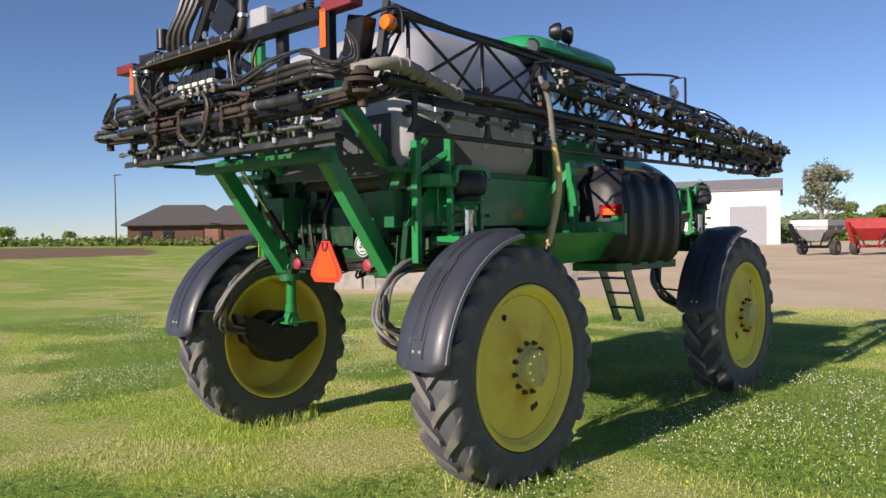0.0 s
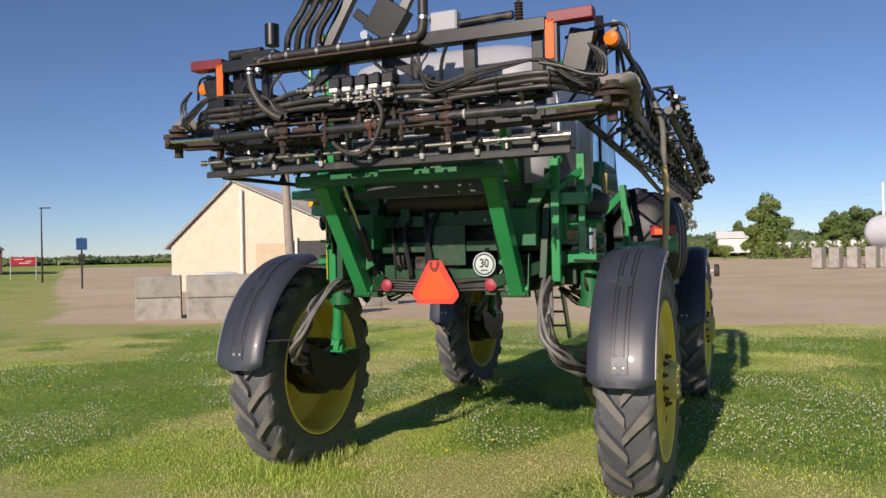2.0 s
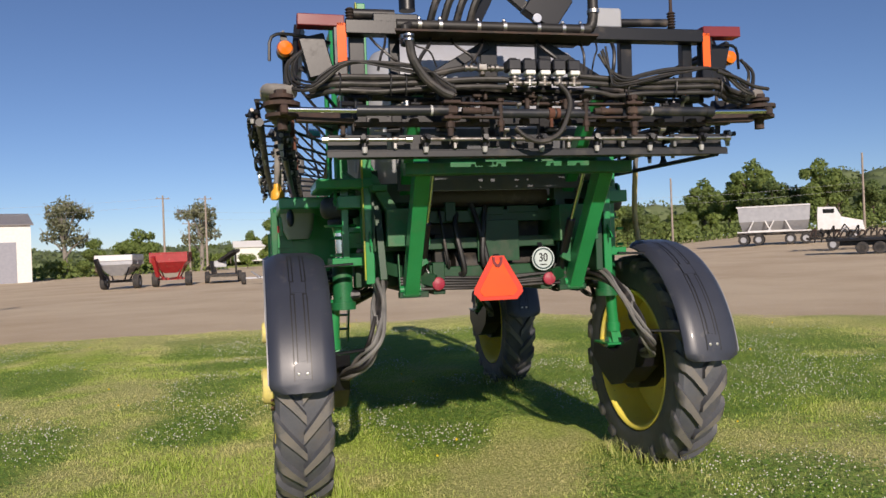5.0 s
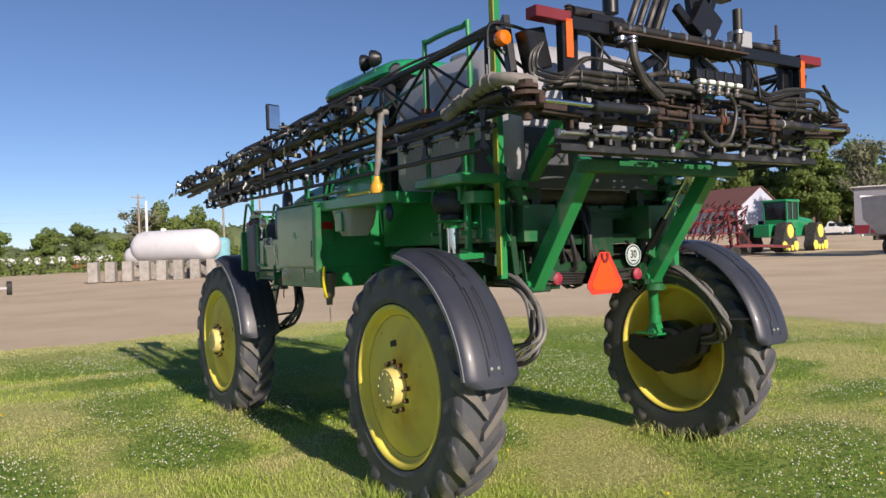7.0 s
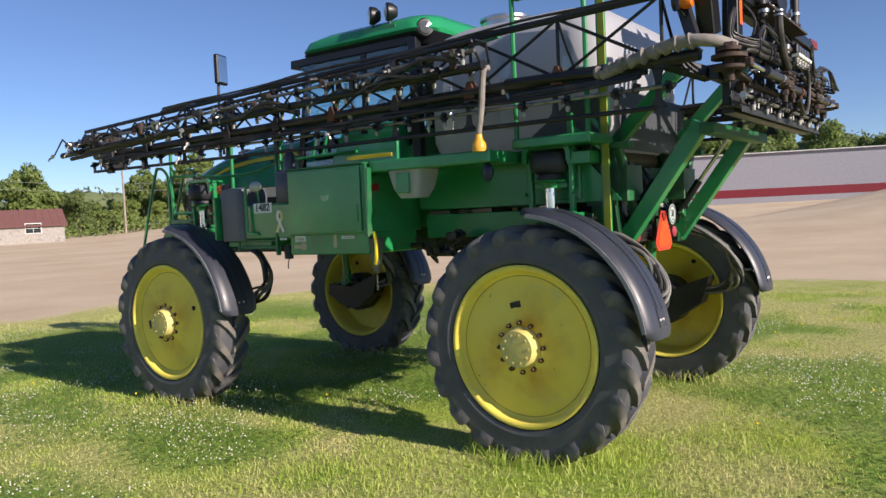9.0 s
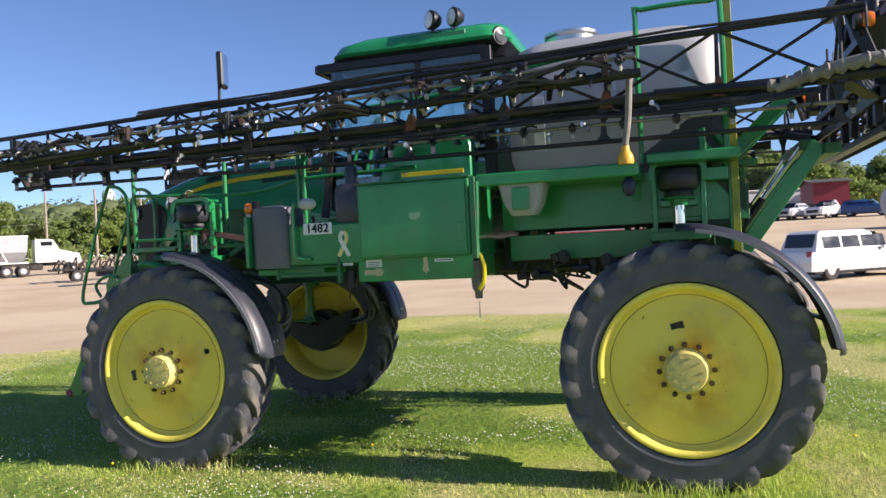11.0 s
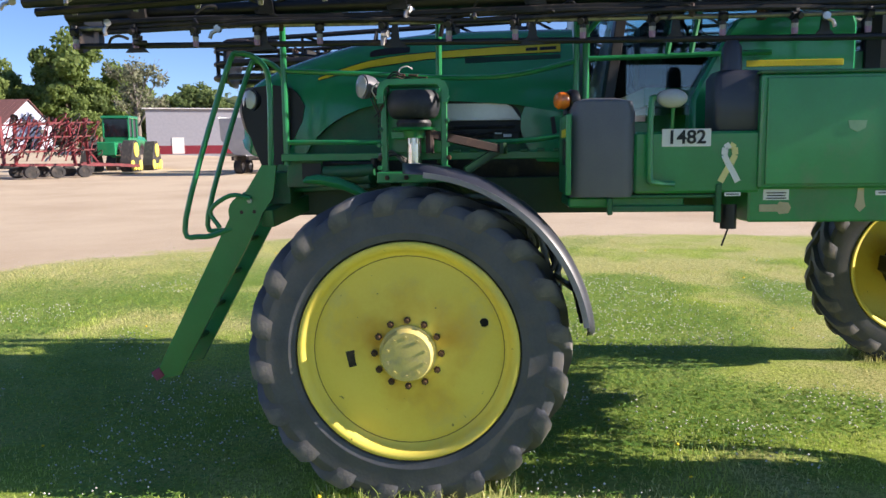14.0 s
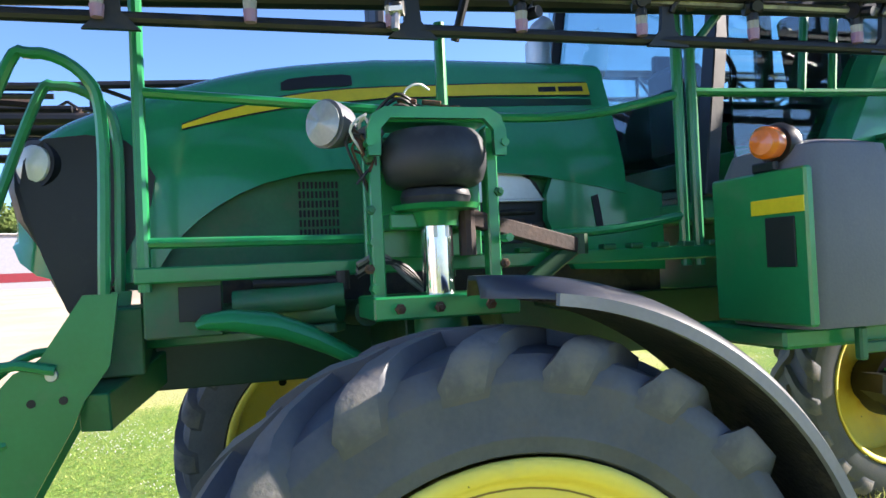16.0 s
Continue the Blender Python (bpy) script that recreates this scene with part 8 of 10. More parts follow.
        g.tube([(s * (1.08 + 0.01 * k), 4.80, 2.0 + 0.012 * k), (s * 1.10, 4.72, 2.04 + 0.008 * k), (s * 1.10, 4.64, 2.02 - 0.01 * k), (s * 1.06, 4.56, 1.93)], 0.010, 6, 4)
        part("brake_line", g, hose_grey if k % 2 else hose_black, rod)

# ---- surroundings ----
def ground_z(x, y):
    return float(rise(np.array([x], float), np.array([y], float))[0])


def spot(x, y, turn=0.0):
    return dict(at=(x, y, ground_z(x, y)), turn=turn)


paint_white = mat("white_vehicle_paint", (0.74, 0.74, 0.74), (0.66, 0.66, 0.65), 0.3, coat=0.4, bump=0.02, dirt=(0.42, 0.37, 0.31), amount=0.15)
paint_red = mat("red_machine_paint", (0.36, 0.018, 0.020), (0.28, 0.014, 0.018), 0.4, coat=0.2, bump=0.05, dirt=DUST, amount=0.2)
red_far = mat("red_implement_paint", (0.22, 0.018, 0.024), (0.12, 0.014, 0.020), 0.55, bump=0.1, dirt=DUST, amount=0.25)
metal_sheet = mat("grey_metal_sheet", (0.42, 0.43, 0.45), (0.36, 0.37, 0.40), 0.5, 0.2, bump=0.05)
roof_grey = mat("grey_metal_roof", (0.30, 0.28, 0.27), (0.24, 0.225, 0.22), 0.55, bump=0.1)
shed_tan = mat("cream_steel_siding", (0.58, 0.51, 0.395), (0.52, 0.455, 0.35), 0.5, bump=0.05)
wall_white = mat("white_siding", (0.72, 0.71, 0.69), (0.64, 0.63, 0.61), 0.6, bump=0.08)
# pale grey taken darker and bluer for the hall wall's shade
wall_grey = mat("pale_grey_siding_shaded", (0.285, 0.29, 0.33), (0.255, 0.26, 0.295), 0.55, bump=0.06)
# pale walls toned blue to put their shade into the colour
wall_blue_shade = mat("pale_siding_in_blue_shade", (0.50, 0.54, 0.64), (0.44, 0.48, 0.58), 0.6, bump=0.08)
wainscot = mat("dark_red_wainscot", (0.20, 0.012, 0.025), (0.16, 0.012, 0.02), 0.5, bump=0.05)
brick_far = mat("brown_brick", (0.17, 0.085, 0.060), (0.12, 0.06, 0.045), 0.85, bump=0.3, fine=12)
shingle = mat("dark_grey_shingles", (0.085, 0.080, 0.080), (0.115, 0.105, 0.10), 0.85, bump=0.3, fine=9)
shingle_red = mat("faded_red_shingles", (0.20, 0.085, 0.075), (0.15, 0.07, 0.065), 0.85, bump=0.3, fine=8)
concrete = mat("weathered_concrete", (0.36, 0.34, 0.31), (0.27, 0.255, 0.235), 0.85, bump=0.3, fine=18, dirt=(0.16, 0.15, 0.14), amount=0.3, dscale=1.5, alter=0.10)
wood_pole = mat("weathered_wood_pole", (0.34, 0.29, 0.24), (0.24, 0.20, 0.17), 0.9, bump=0.3)
dark_glass = mat("dark_window_glass", (0.015, 0.018, 0.022), rough=0.06, bump=0.0, coat=0.3)
tyre_far = mat("vehicle_tyre", (0.025, 0.025, 0.027), (0.05, 0.047, 0.044), 0.85, bump=0.2, dirt=(0.16, 0.13, 0.10), amount=0.3)
tank_far = mat("white_painted_tank", (0.74, 0.74, 0.76), (0.68, 0.68, 0.71), 0.4, bump=0.02, dirt=(0.5, 0.46, 0.42), amount=0.15, dscale=0.8)
tank_cyan = mat("pale_blue_plastic", (0.22, 0.50, 0.56), (0.18, 0.42, 0.5), 0.4, bump=0.03)
banner_red = mat("red_banner", (0.48, 0.03, 0.05), (0.40, 0.025, 0.04), 0.6, bump=0.1)
sign_blue = mat("blue_sign", (0.02, 0.07, 0.20), (0.025, 0.09, 0.26), 0.4, bump=0.02)


def gable_building(name, label, w, d, eave, ridge, wall, roof, at, turn, skirt=None, windows=(), doors=(), over=0.4):
    """A gabled building: w along local x (the eave side), d deep, ridge along x."""
    t = thing(name, label, "building", at=at, turn=turn)
    g = Geo()
    M = Matrix(((0, 0, 1, 0), (1, 0, 0, 0), (0, 1, 0, 0), (0, 0, 0, 1)))
    g.plate([(-d / 2, -1), (d / 2, -1), (d / 2, eave), (0, ridge), (-d / 2, eave)], w, M)
    part("wall", g, wall, t)
    for s in (-1, 1):
        g = Geo()
        slope = math.hypot(d / 2, ridge - eave)
        n = Vector((0, s * (ridge - eave), d / 2)).normalized()
        a, b = Vector((0, 0, ridge)), Vector((0, s * d / 2, eave))
        down = (b - a).normalized()
        c = (a + b + down * over) / 2 + n * 0.10
        m = Matrix((Vector((1, 0, 0)), down, n)).transposed()
        g.box(c, (w + 2 * over, slope + over, 0.12), m, 0.02)
        rib = max(6, int(w / 0.9))
        for k in range(rib):
            g.box(c + Vector((-w / 2 + w * (k + 0.5) / rib, 0, 0)) + n * 0.07, (0.05, slope + over, 0.03), m, 0.005)
        pieces("roof", g, roof, t, "", "roof_rib")
    if skirt:
        g = Geo()
        for s in (-1, 1):
            g.box((0, s * (d / 2 + 0.01), 0.5), (w + 0.04, 0.04, 1.1), None, 0.01)
            g.box((s * (w / 2 + 0.01), 0, 0.5), (0.04, d + 0.04, 1.1), None, 0.01)
        part("wainscot", g, skirt, t)
    for x, z, ww, hh, side in windows:
        g = Geo()
        g.box((x, side * (d / 2 + 0.03), z), (ww + 0.2, 0.06, hh + 0.2), None, 0.02)
        fr = part("window", g, wall_white, t)
        g = Geo()
        g.box((x, side * (d / 2 + 0.05), z), (ww, 0.06, hh), None, 0.01)
        part("pane", g, dark_glass, fr)
        g = Geo()
        g.box((x, side * (d / 2 + 0.085), z), (0.05, 0.03, hh), None, 0.005)
        g.box((x, side * (d / 2 + 0.085), z), (ww, 0.03, 0.05), None, 0.005)
        part("glazing_bar", g, wall_white, fr)
    for x, ww, hh, end, material in doors:
        g = Geo()
        if end:
            g.box((end * (w / 2 + 0.03), x, hh / 2), (0.08, ww, hh), None, 0.02)
        else:
            g.box((x, -(d / 2 + 0.04), hh / 2), (ww, 0.08, hh), None, 0.02)
        part("door", g, material, t)
    return t


# cream storage shed, its gable towards the lawn, one roof slope longer than the other
def storage_shed():
    t = thing("storage_shed", "cream metal storage shed with grey roof and open door", "building", at=(-38.6, 53.5, -0.95), turn=109)
    t.scale = (1.35, 1.35, 1.35)
    YZ = Matrix(((0, 0, 1, 0), (1, 0, 0, 0), (0, 1, 0, 0), (0, 0, 0, 1)))
    right, apex, left = (-7.6, 3.1), (-0.96, 6.1), (2.34, 2.9)
    part("wall", Geo().plate([(-7.6, -1), (2.34, -1), left, apex, right], 25, YZ), shed_tan, t)
    for a, b in ((apex, right), (apex, left)):
        g = Geo()
        p, q = Vector((0, *a)), Vector((0, *b))
        d = (q - p).normalized()
        n = Vector((0, -d.z, d.y)) if d.y > 0 else Vector((0, d.z, -d.y))
        c = (p + q + d * 0.35) / 2 + n * 0.10
        m = Matrix((Vector((1, 0, 0)), d, n)).transposed()
        g.box(c, (25.4, (q - p).length + 0.35, 0.12), m, 0.02)
        for k in range(26):
            g.box(c + Vector((-12.2 + 0.97 * k, 0, 0)) + n * 0.07, (0.05, (q - p).length + 0.3, 0.03), m, 0.005)
        pieces("roof", g, roof_grey, t, "", "roof_rib")
    # the doorway's shaded inside is a flat black sheet
    for y, w, h, material, name in ((-5.05, 1.85, 3.0, ink_and_shade, "doorway"), (-3.1, 1.9, 2.9, mat("cream_door", (0.50, 0.40, 0.27), (0.45, 0.36, 0.24), 0.55), "sliding_door")):
        g = Geo()
        g.box((-12.54, y, h / 2), (0.10, w, h), None, 0.02)
        part(name, g, material, t)
    for y, h in ((-1.45, 5.7), (-4.3, 3.2)):
        g = Geo()
        g.cyl((-12.65, y, -0.2), (-12.65, y, h), 0.08, 10)
        part("vent_pipe", g, wall_white, t)
    g = Geo()
    g.box((0, -7.64, 1.5), (24.9, 0.06, 2.7), None, 0.01)
    part("side_cladding", g, mat("dull_tan_cladding", (0.33, 0.27, 0.19), (0.28, 0.23, 0.165), 0.6), t)


storage_shed()
gable_building("long_white_building", "long white metal building with grey roof", 36, 24, 8.4, 10.6, wall_white, roof_grey, (-54.6, 120.6, -0.7), 18, doors=((13.5, 5.2, 6.0, 0, wall_grey), (-4.5, 4.5, 5.1, 0, wall_white)))
hall = gable_building("grey_machine_hall", "pale grey machine hall with dark red base", 78, 30, 5.75, 6.6, wall_grey, wall_white, (122.0, 18.4, 2.3), -67, skirt=wainscot, windows=((-22.0, 3.0, 1.6, 1.4, -1),), doors=((-35.2, 1.5, 2.1, 0, wall_white),))
g = Geo()
loft(g, [[(-23.0, -15.9, 3.72), (-21.0, -15.9, 3.72), (-21.0, -15.05, 3.78), (-23.0, -15.05, 3.78)], [(-22.7, -15.35, 4.35), (-21.3, -15.35, 4.35), (-21.3, -15.05, 4.40), (-22.7, -15.05, 4.40)]])
part("awning", g, wainscot, hall, "dark red awning over the window")
gable_building("farm_house", "pale farmhouse with faded red roof among trees", 15.5, 14.4, 4.0, 8.3, wall_blue_shade, shingle_red, (123.0, 90.2, ground_z(123.0, 90.2) - 0.1), -90, windows=((4.8, 2.4, 1.5, 1.5, -1),), doors=((0, 1.6, 1.9, 1, dark_glass),))
gable_building("small_white_house", "small white house far behind the lot", 6.6, 5.0, 2.3, 3.6, wall_white, wall_white, (-4.6, 180, 2.0), 6)
gable_building("low_pink_house", "low pale house with faded red roof", 16.5, 10, 1.7, 3.9, concrete, shingle_red, (43.0, 107, 1.2), -22, windows=((-4.5, 1.4, 1.8, 1.2, -1), (4.5, 1.4, 1.8, 1.2, -1)))
gable_building("dark_red_barn", "dark red barn far beyond the road", 3.6, 6, 3.4, 3.8, wainscot, shingle, (88.0, -14.8, 3.5), 95)


def brick_house():
    """A low brick office with hipped shingle roofs and a porch."""
    t = thing("brick_office", "low brown brick office with hipped grey shingle roof", "building", at=(-85.6, 49.6, 0.9), turn=58)
    t.scale = (0.85, 0.85, 0.85)
    for x, y, w, d in ((-2.0, 0, 15, 12), (5.5, -2.5, 9, 9)):
        g = Geo()
        g.box((x, y, 1.4), (w, d, 3.2), None, 0.03)
        part("wall", g, brick_far, t)
        g = Geo()
        o, h = 0.8, 3.0 if w > 10 else 2.8
        loft(g, [[(x - w / 2 - o, y - d / 2 - o, 2.95), (x + w / 2 + o, y - d / 2 - o, 2.95), (x + w / 2 + o, y + d / 2 + o, 2.95), (x - w / 2 - o, y + d / 2 + o, 2.95)],
                 [(x - w / 2 - o, y - d / 2 - o, 3.15), (x + w / 2 + o, y - d / 2 - o, 3.15), (x + w / 2 + o, y + d / 2 + o, 3.15), (x - w / 2 - o, y + d / 2 + o, 3.15)],
                 [(x - w / 5, y - 0.15, 3.15 + h), (x + w / 5, y - 0.15, 3.15 + h), (x + w / 5, y + 0.15, 3.15 + h), (x - w / 5, y + 0.15, 3.15 + h)]])
        part("roof", g, shingle, t, angle=10)
    for x in (9.2, 10.4):
        g = Geo()
        g.box((x, -7.2, 1.4), (0.4, 0.4, 3.0), None, 0.02)
        part("porch_post", g, brick_far, t)
    for x in (-7, -4, 1.5):
        g = Geo()
        g.box((x, -6.04, 1.5), (1.4, 0.10, 1.3), None, 0.02)
        part("window", g, dark_glass, t)
    g = Geo()
    g.box((2.2, -7.05, 1.2), (2.2, 0.3, 2.4), None, 0.03)
    part("entrance", g, mat("brick_light", (0.34, 0.17, 0.12), (0.28, 0.14, 0.1), 0.85), t)


brick_house()


def wheel_pair(t, x, half, r, w, both=True, rim=None):
    for s in (-1, 1) if both else (1,):
        g = Geo()
        y = s * half
        g.lathe([(r * 0.55, -w / 2), (r * 0.94, -w / 2), (r, -w * 0.3), (r, w * 0.3), (r * 0.94, w / 2), (r * 0.55, w / 2)], Matrix.Translation((x, y, r)) @ Matrix.Rotation(radians(90), 4, "X"), 20, closed=True)
        o = part("wheel", g, tyre_far, t)
        g = Geo()
        g.lathe([(0, -w * 0.42), (r * 0.56, -w * 0.42), (r * 0.56, w * 0.42), (0, w * 0.42)], Matrix.Translation((x, y, r)) @ Matrix.Rotation(radians(90), 4, "X"), 16)
        part("rim", g, rim or metal_sheet, o)


def hopper_body(t, x0, x1, half, z0, z1, material, floor=0.45):
    """An open hopper box that narrows downwards."""
    g = Geo()
    xm = (x0 + x1) / 2
    loft(g, [[(xm - (x1 - x0) * floor / 2, -half * 0.35, z0), (xm + (x1 - x0) * floor / 2, -half * 0.35, z0), (xm + (x1 - x0) * floor / 2, half * 0.35, z0), (xm - (x1 - x0) * floor / 2, half * 0.35, z0)],
             [(x0, -half, z0 + 0.55 * (z1 - z0)), (x1, -half, z0 + 0.55 * (z1 - z0)), (x1, half, z0 + 0.55 * (z1 - z0)), (x0, half, z0 + 0.55 * (z1 - z0))],
             [(x0, -half, z1), (x1, -half, z1), (x1, half, z1), (x0, half, z1)]])
    part("hopper", g, material, t, angle=15)
    g = Geo()
    for s in (-1, 1):
        g.bar((x0, s * half, z1), (x1, s * half, z1), 0.10, 0.10)
    for x in (x0, xm, x1):
        g.bar((x, -half, z1), (x, half, z1), 0.08, 0.08)
        for s in (-1, 1):
            g.bar((x, s * (half + 0.02), z0 + 0.55 * (z1 - z0)), (x, s * (half + 0.02), z1), 0.07, 0.06)
    part("hopper_rim", g, material, t)


def trailer_cart(label, body, dark, x, y, turn, size, band=None, name="grain_cart"):
    t = thing(name, label, "trailer", **spot(x, y, turn))
    t.scale = (size, size, size)
    if band:
        g = Geo()
        for s in (-1, 1):
            g.box((0.05, s * 1.28, 2.27), (2.78, 0.05, 0.40), None, 0.01)
            g.box((0.05 + s * 1.40, 0, 2.27), (0.05, 2.50, 0.40), None, 0.01)
        pieces("top_band", g, band, t, "white top boards", "top_board")
    hopper_body(t, -1.3, 1.4, 1.25, 1.0, 2.45, body)
    g = Geo()
    for s in (-1, 1):
        g.bar((-2.6, s * 0.15, 0.62), (1.4, s * 0.55, 0.62), 0.10, 0.14)
        g.bar((0.3, s * 0.55, 0.6), (0.8, s * 1.0, 1.6), 0.08, 0.08)
        g.bar((-0.7, s * 0.5, 0.6), (-1.1, s * 1.0, 1.6), 0.08, 0.08)
    g.bar((0.2, -1.05, 0.55), (0.2, 1.05, 0.55), 0.14, 0.14)
    g.bar((-1.5, 0.7, 0.8), (-2.2, 0.9, 2.2), 0.25, 0.25)
    part("frame", g, dark, t)
    wheel_pair(t, 0.2, 1.15, 0.52, 0.42)
    return t


trailer_cart("white-topped grey hopper trailer parked on gravel", metal_sheet, black_steel, -12.7, 58.5, 82, 1.08, paint_white)
trailer_cart("red grain cart parked on gravel", paint_red, paint_red, -8.8, 58.0, 88, 1.08)


def conveyor_trailer():
    t = thing("conveyor_trailer", "dark folded conveyor trailer parked on gravel", "trailer", **spot(-5.0, 61.0, 92))
    t.scale = (1.14, 1.14, 1.14)
    g = Geo()
    g.bar((-2.4, 0, 0.55), (2.2, 0, 0.55), 2.0, 0.18)
    g.bar((-2.2, -0.9, 0.6), (-1.0, -0.9, 2.3), 0.14, 0.14)
    g.bar((-2.4, -1.0, 2.3), (2.0, 1.1, 1.0), 0.45, 0.20)
    g.bar((-1.2, 0.6, 0.6), (1.0, 0.8, 1.5), 0.35, 0.25)
    part("frame", g, dark_metal, t)
    g = Geo()
    g.box((0.5, 0.2, 1.35), (1.2, 0.9, 0.5), None, 0.05)
    part("engine_cover", g, metal_sheet, t)
    wheel_pair(t, -0.4, 1.15, 0.42, 0.30)
    wheel_pair(t, 0.6, 1.15, 0.42, 0.30)
    t = thing("running_gear", "bare two-wheeled trailer axle on gravel", "trailer", **spot(-2.0, 52.0, 88))
    t.scale = (1.02, 1.02, 1.02)
    g = Geo()
    g.bar((-1.6, 0, 0.5), (0.8, 0, 0.5), 0.12, 0.12)
    g.bar((0, -1.1, 0.45), (0, 1.1, 0.45), 0.14, 0.14)
    g.bar((-0.6, 0, 0.5), (0.3, 0.6, 0.9), 0.1, 0.1)
    part("frame", g, metal_sheet, t)
    wheel_pair(t, 0, 1.15, 0.44, 0.30)


conveyor_trailer()


def ammonia_tank():
    t = thing("storage_tank", "large white horizontal storage tank on concrete piers", "tank", **spot(13.8, 68.0, -52))
    t.scale = (1.3, 1.3, 1.3)
    g = Geo()
    prof = [(0.0, -3.5), (0.5, -3.42), (0.86, -3.2), (1.08, -2.85), (1.15, -2.5), (1.15, 2.5), (1.08, 2.85), (0.86, 3.2), (0.5, 3.42), (0.0, 3.5)]
    g.lathe(prof, Matrix.Translation((0, 0, 2.25)) @ Matrix.Rotation(radians(90), 4, "Y"), 36)
    part("vessel", g, tank_far, t, "white painted steel vessel", 40)
    for x in (-1.8, 1.9):
        g = Geo()
        g.box((x, 0, 0.55), (0.5, 2.2, 1.3), None, 0.04)
        part("pier", g, concrete, t)
    g = Geo()
    g.cyl((-2.6, 0.2, 3.2), (-2.6, 0.2, 5.6), 0.09, 10)
    g.cyl((-1.0, 0, 3.3), (-1.0, 0, 3.55), 0.2, 12)
    part("vent_stack", g, tank_far, t)
    wallt = thing("concrete_barrier", "row of grey concrete blocks round the tank", "barrier", **spot(11.7, 64.2, 0))
    wallt.scale = (1.3, 1.3, 1.3)
    for k in range(9):
        g = Geo()
        g.box((-4.0 + 0.98 * k, 1.6 - 0.42 * k, 0.66), (0.62, 0.8, 1.32), (0, 0, -24), 0.03)
        part("block", g, concrete, wallt)
    for k in range(3):
        g = Geo()
        g.box((5.0 + 0.1 * k, -2.0 + 1.3 * k + 0.4, 0.66), (0.8, 1.2, 1.32), (0, 0, -24), 0.03)
        part("block", g, concrete, wallt)
    for x, y, r, h in ((17.0, 76.5, 1.25, 2.5), (14.6, 84.0, 1.1, 2.2)):
        t = thing("storage_tank", "smaller white storage tank behind the large one", "tank", **spot(x, y, -58))
        g = Geo()
        g.lathe([(0, -2.6), (0.5 * r, -2.5), (0.85 * r, -2.2), (r, -1.7), (r, 1.7), (0.85 * r, 2.2), (0.5 * r, 2.5), (0, 2.6)], Matrix.Translation((0, 0, h)) @ Matrix.Rotation(radians(90), 4, "Y"), 28)
        part("vessel", g, tank_far, t, "white painted steel vessel", 40)
        for x in (-1.3, 1.3):
            g = Geo()
            g.box((x, 0, 0.55), (0.4, 1.8, 1.5), None, 0.04)
            part("pier", g, concrete, t)
    t = thing("blue_tank", "pale blue plastic tanks behind the barrier", "tank", **spot(20.7, 80.6, 0))
    t.scale = (1.3, 1.3, 1.3)
    for k in range(2):
        g = Geo()
        g.lathe([(0, 0.9), (0.75, 0.9), (0.8, 1.0), (0.8, 2.7), (0.6, 2.95), (0, 3.0)], Matrix.Translation((1.7 * k - 0.8, 0, 0)), 20)
        part("vessel", g, tank_cyan, t)
        g = Geo()
        for dx in (-0.5, 0.5):
            g.box((1.7 * k - 0.8 + dx, 0, 0.45), (0.15, 1.2, 0.95))
        pieces("stand", g, dark_metal, t)
    # small twin tanks on running gear, in a row at the back
    for k in range(6):
        t = thing("nurse_trailer", "white twin nurse tanks on a dark trailer", "trailer", "nurse trailers in a row", **spot(5.2 + 3.95 * k, 143.9 + 0.8 * k, 85))
        t.scale = (1.68, 1.68, 1.68)
        for s in (-0.45, 0.45):
            g = Geo()
            g.lathe([(0, -1.0), (0.25, -0.95), (0.42, -0.75), (0.45, -0.5), (0.45, 0.5), (0.42, 0.75), (0.25, 0.95), (0, 1.0)], Matrix.Translation((0, s, 1.25)) @ Matrix.Rotation(radians(90), 4, "Y"), 14)
            part("nurse_tank", g, tank_far, t)
        g = Geo()
        g.box((0, 0, 0.6), (2.4, 1.7, 0.35))
        part("frame", g, paint_red if k > 2 else dark_metal, t)
        wheel_pair(t, 0.6, 0.8, 0.36, 0.22)


ammonia_tank()


def block_wall():
    t = thing("concrete_block_wall", "stacked grey concrete block bays beside the shed", "wall", at=(0, 0, 0))
    spots = [(-16.4, 14.0, 40, 2), (-14.6, 14.4, 36, 2), (-13.5, 15.2, 36, 2), (-11.9, 14.9, 30, 2), (-11.1, 15.8, 58, 2), (-12.9, 20.6, 30, 2), (-12.0, 21.5, 58, 2)]
    k = 0
    for x, y, a, n in spots:
        for i in range(n):
            g = Geo()
            g.box((x, y, 0.37 + 0.75 * i - 0.05), (1.45, 0.75, 0.735), (0, 0, a + 0.7 * ((k * 7) % 3 - 1)), 0.03)
            part("block", g, concrete, t)
            k += 1
    for x, y, z in ((-15.3, 15.8, 1.0), (-13.8, 16.8, 1.0)):
        t = thing("white_drum_tank", "white plastic tank behind the block wall", "tank", at=(x, y, -0.02), turn=35)
        g = Geo()
        g.lathe([(0, -0.8), (0.5, -0.75), (0.66, -0.5), (0.66, 0.5), (0.5, 0.75), (0, 0.8)], Matrix.Translation((0, 0, 0.86)) @ Matrix.Rotation(radians(90), 4, "Y"), 24)
        part("vessel", g, tank_white, t)
        g = Geo()
        for s in (-0.5, 0.5):
            g.box((s, 0, 0.15), (0.12, 1.0, 0.36))
        part("saddle", g, dark_metal, t)


block_wall()


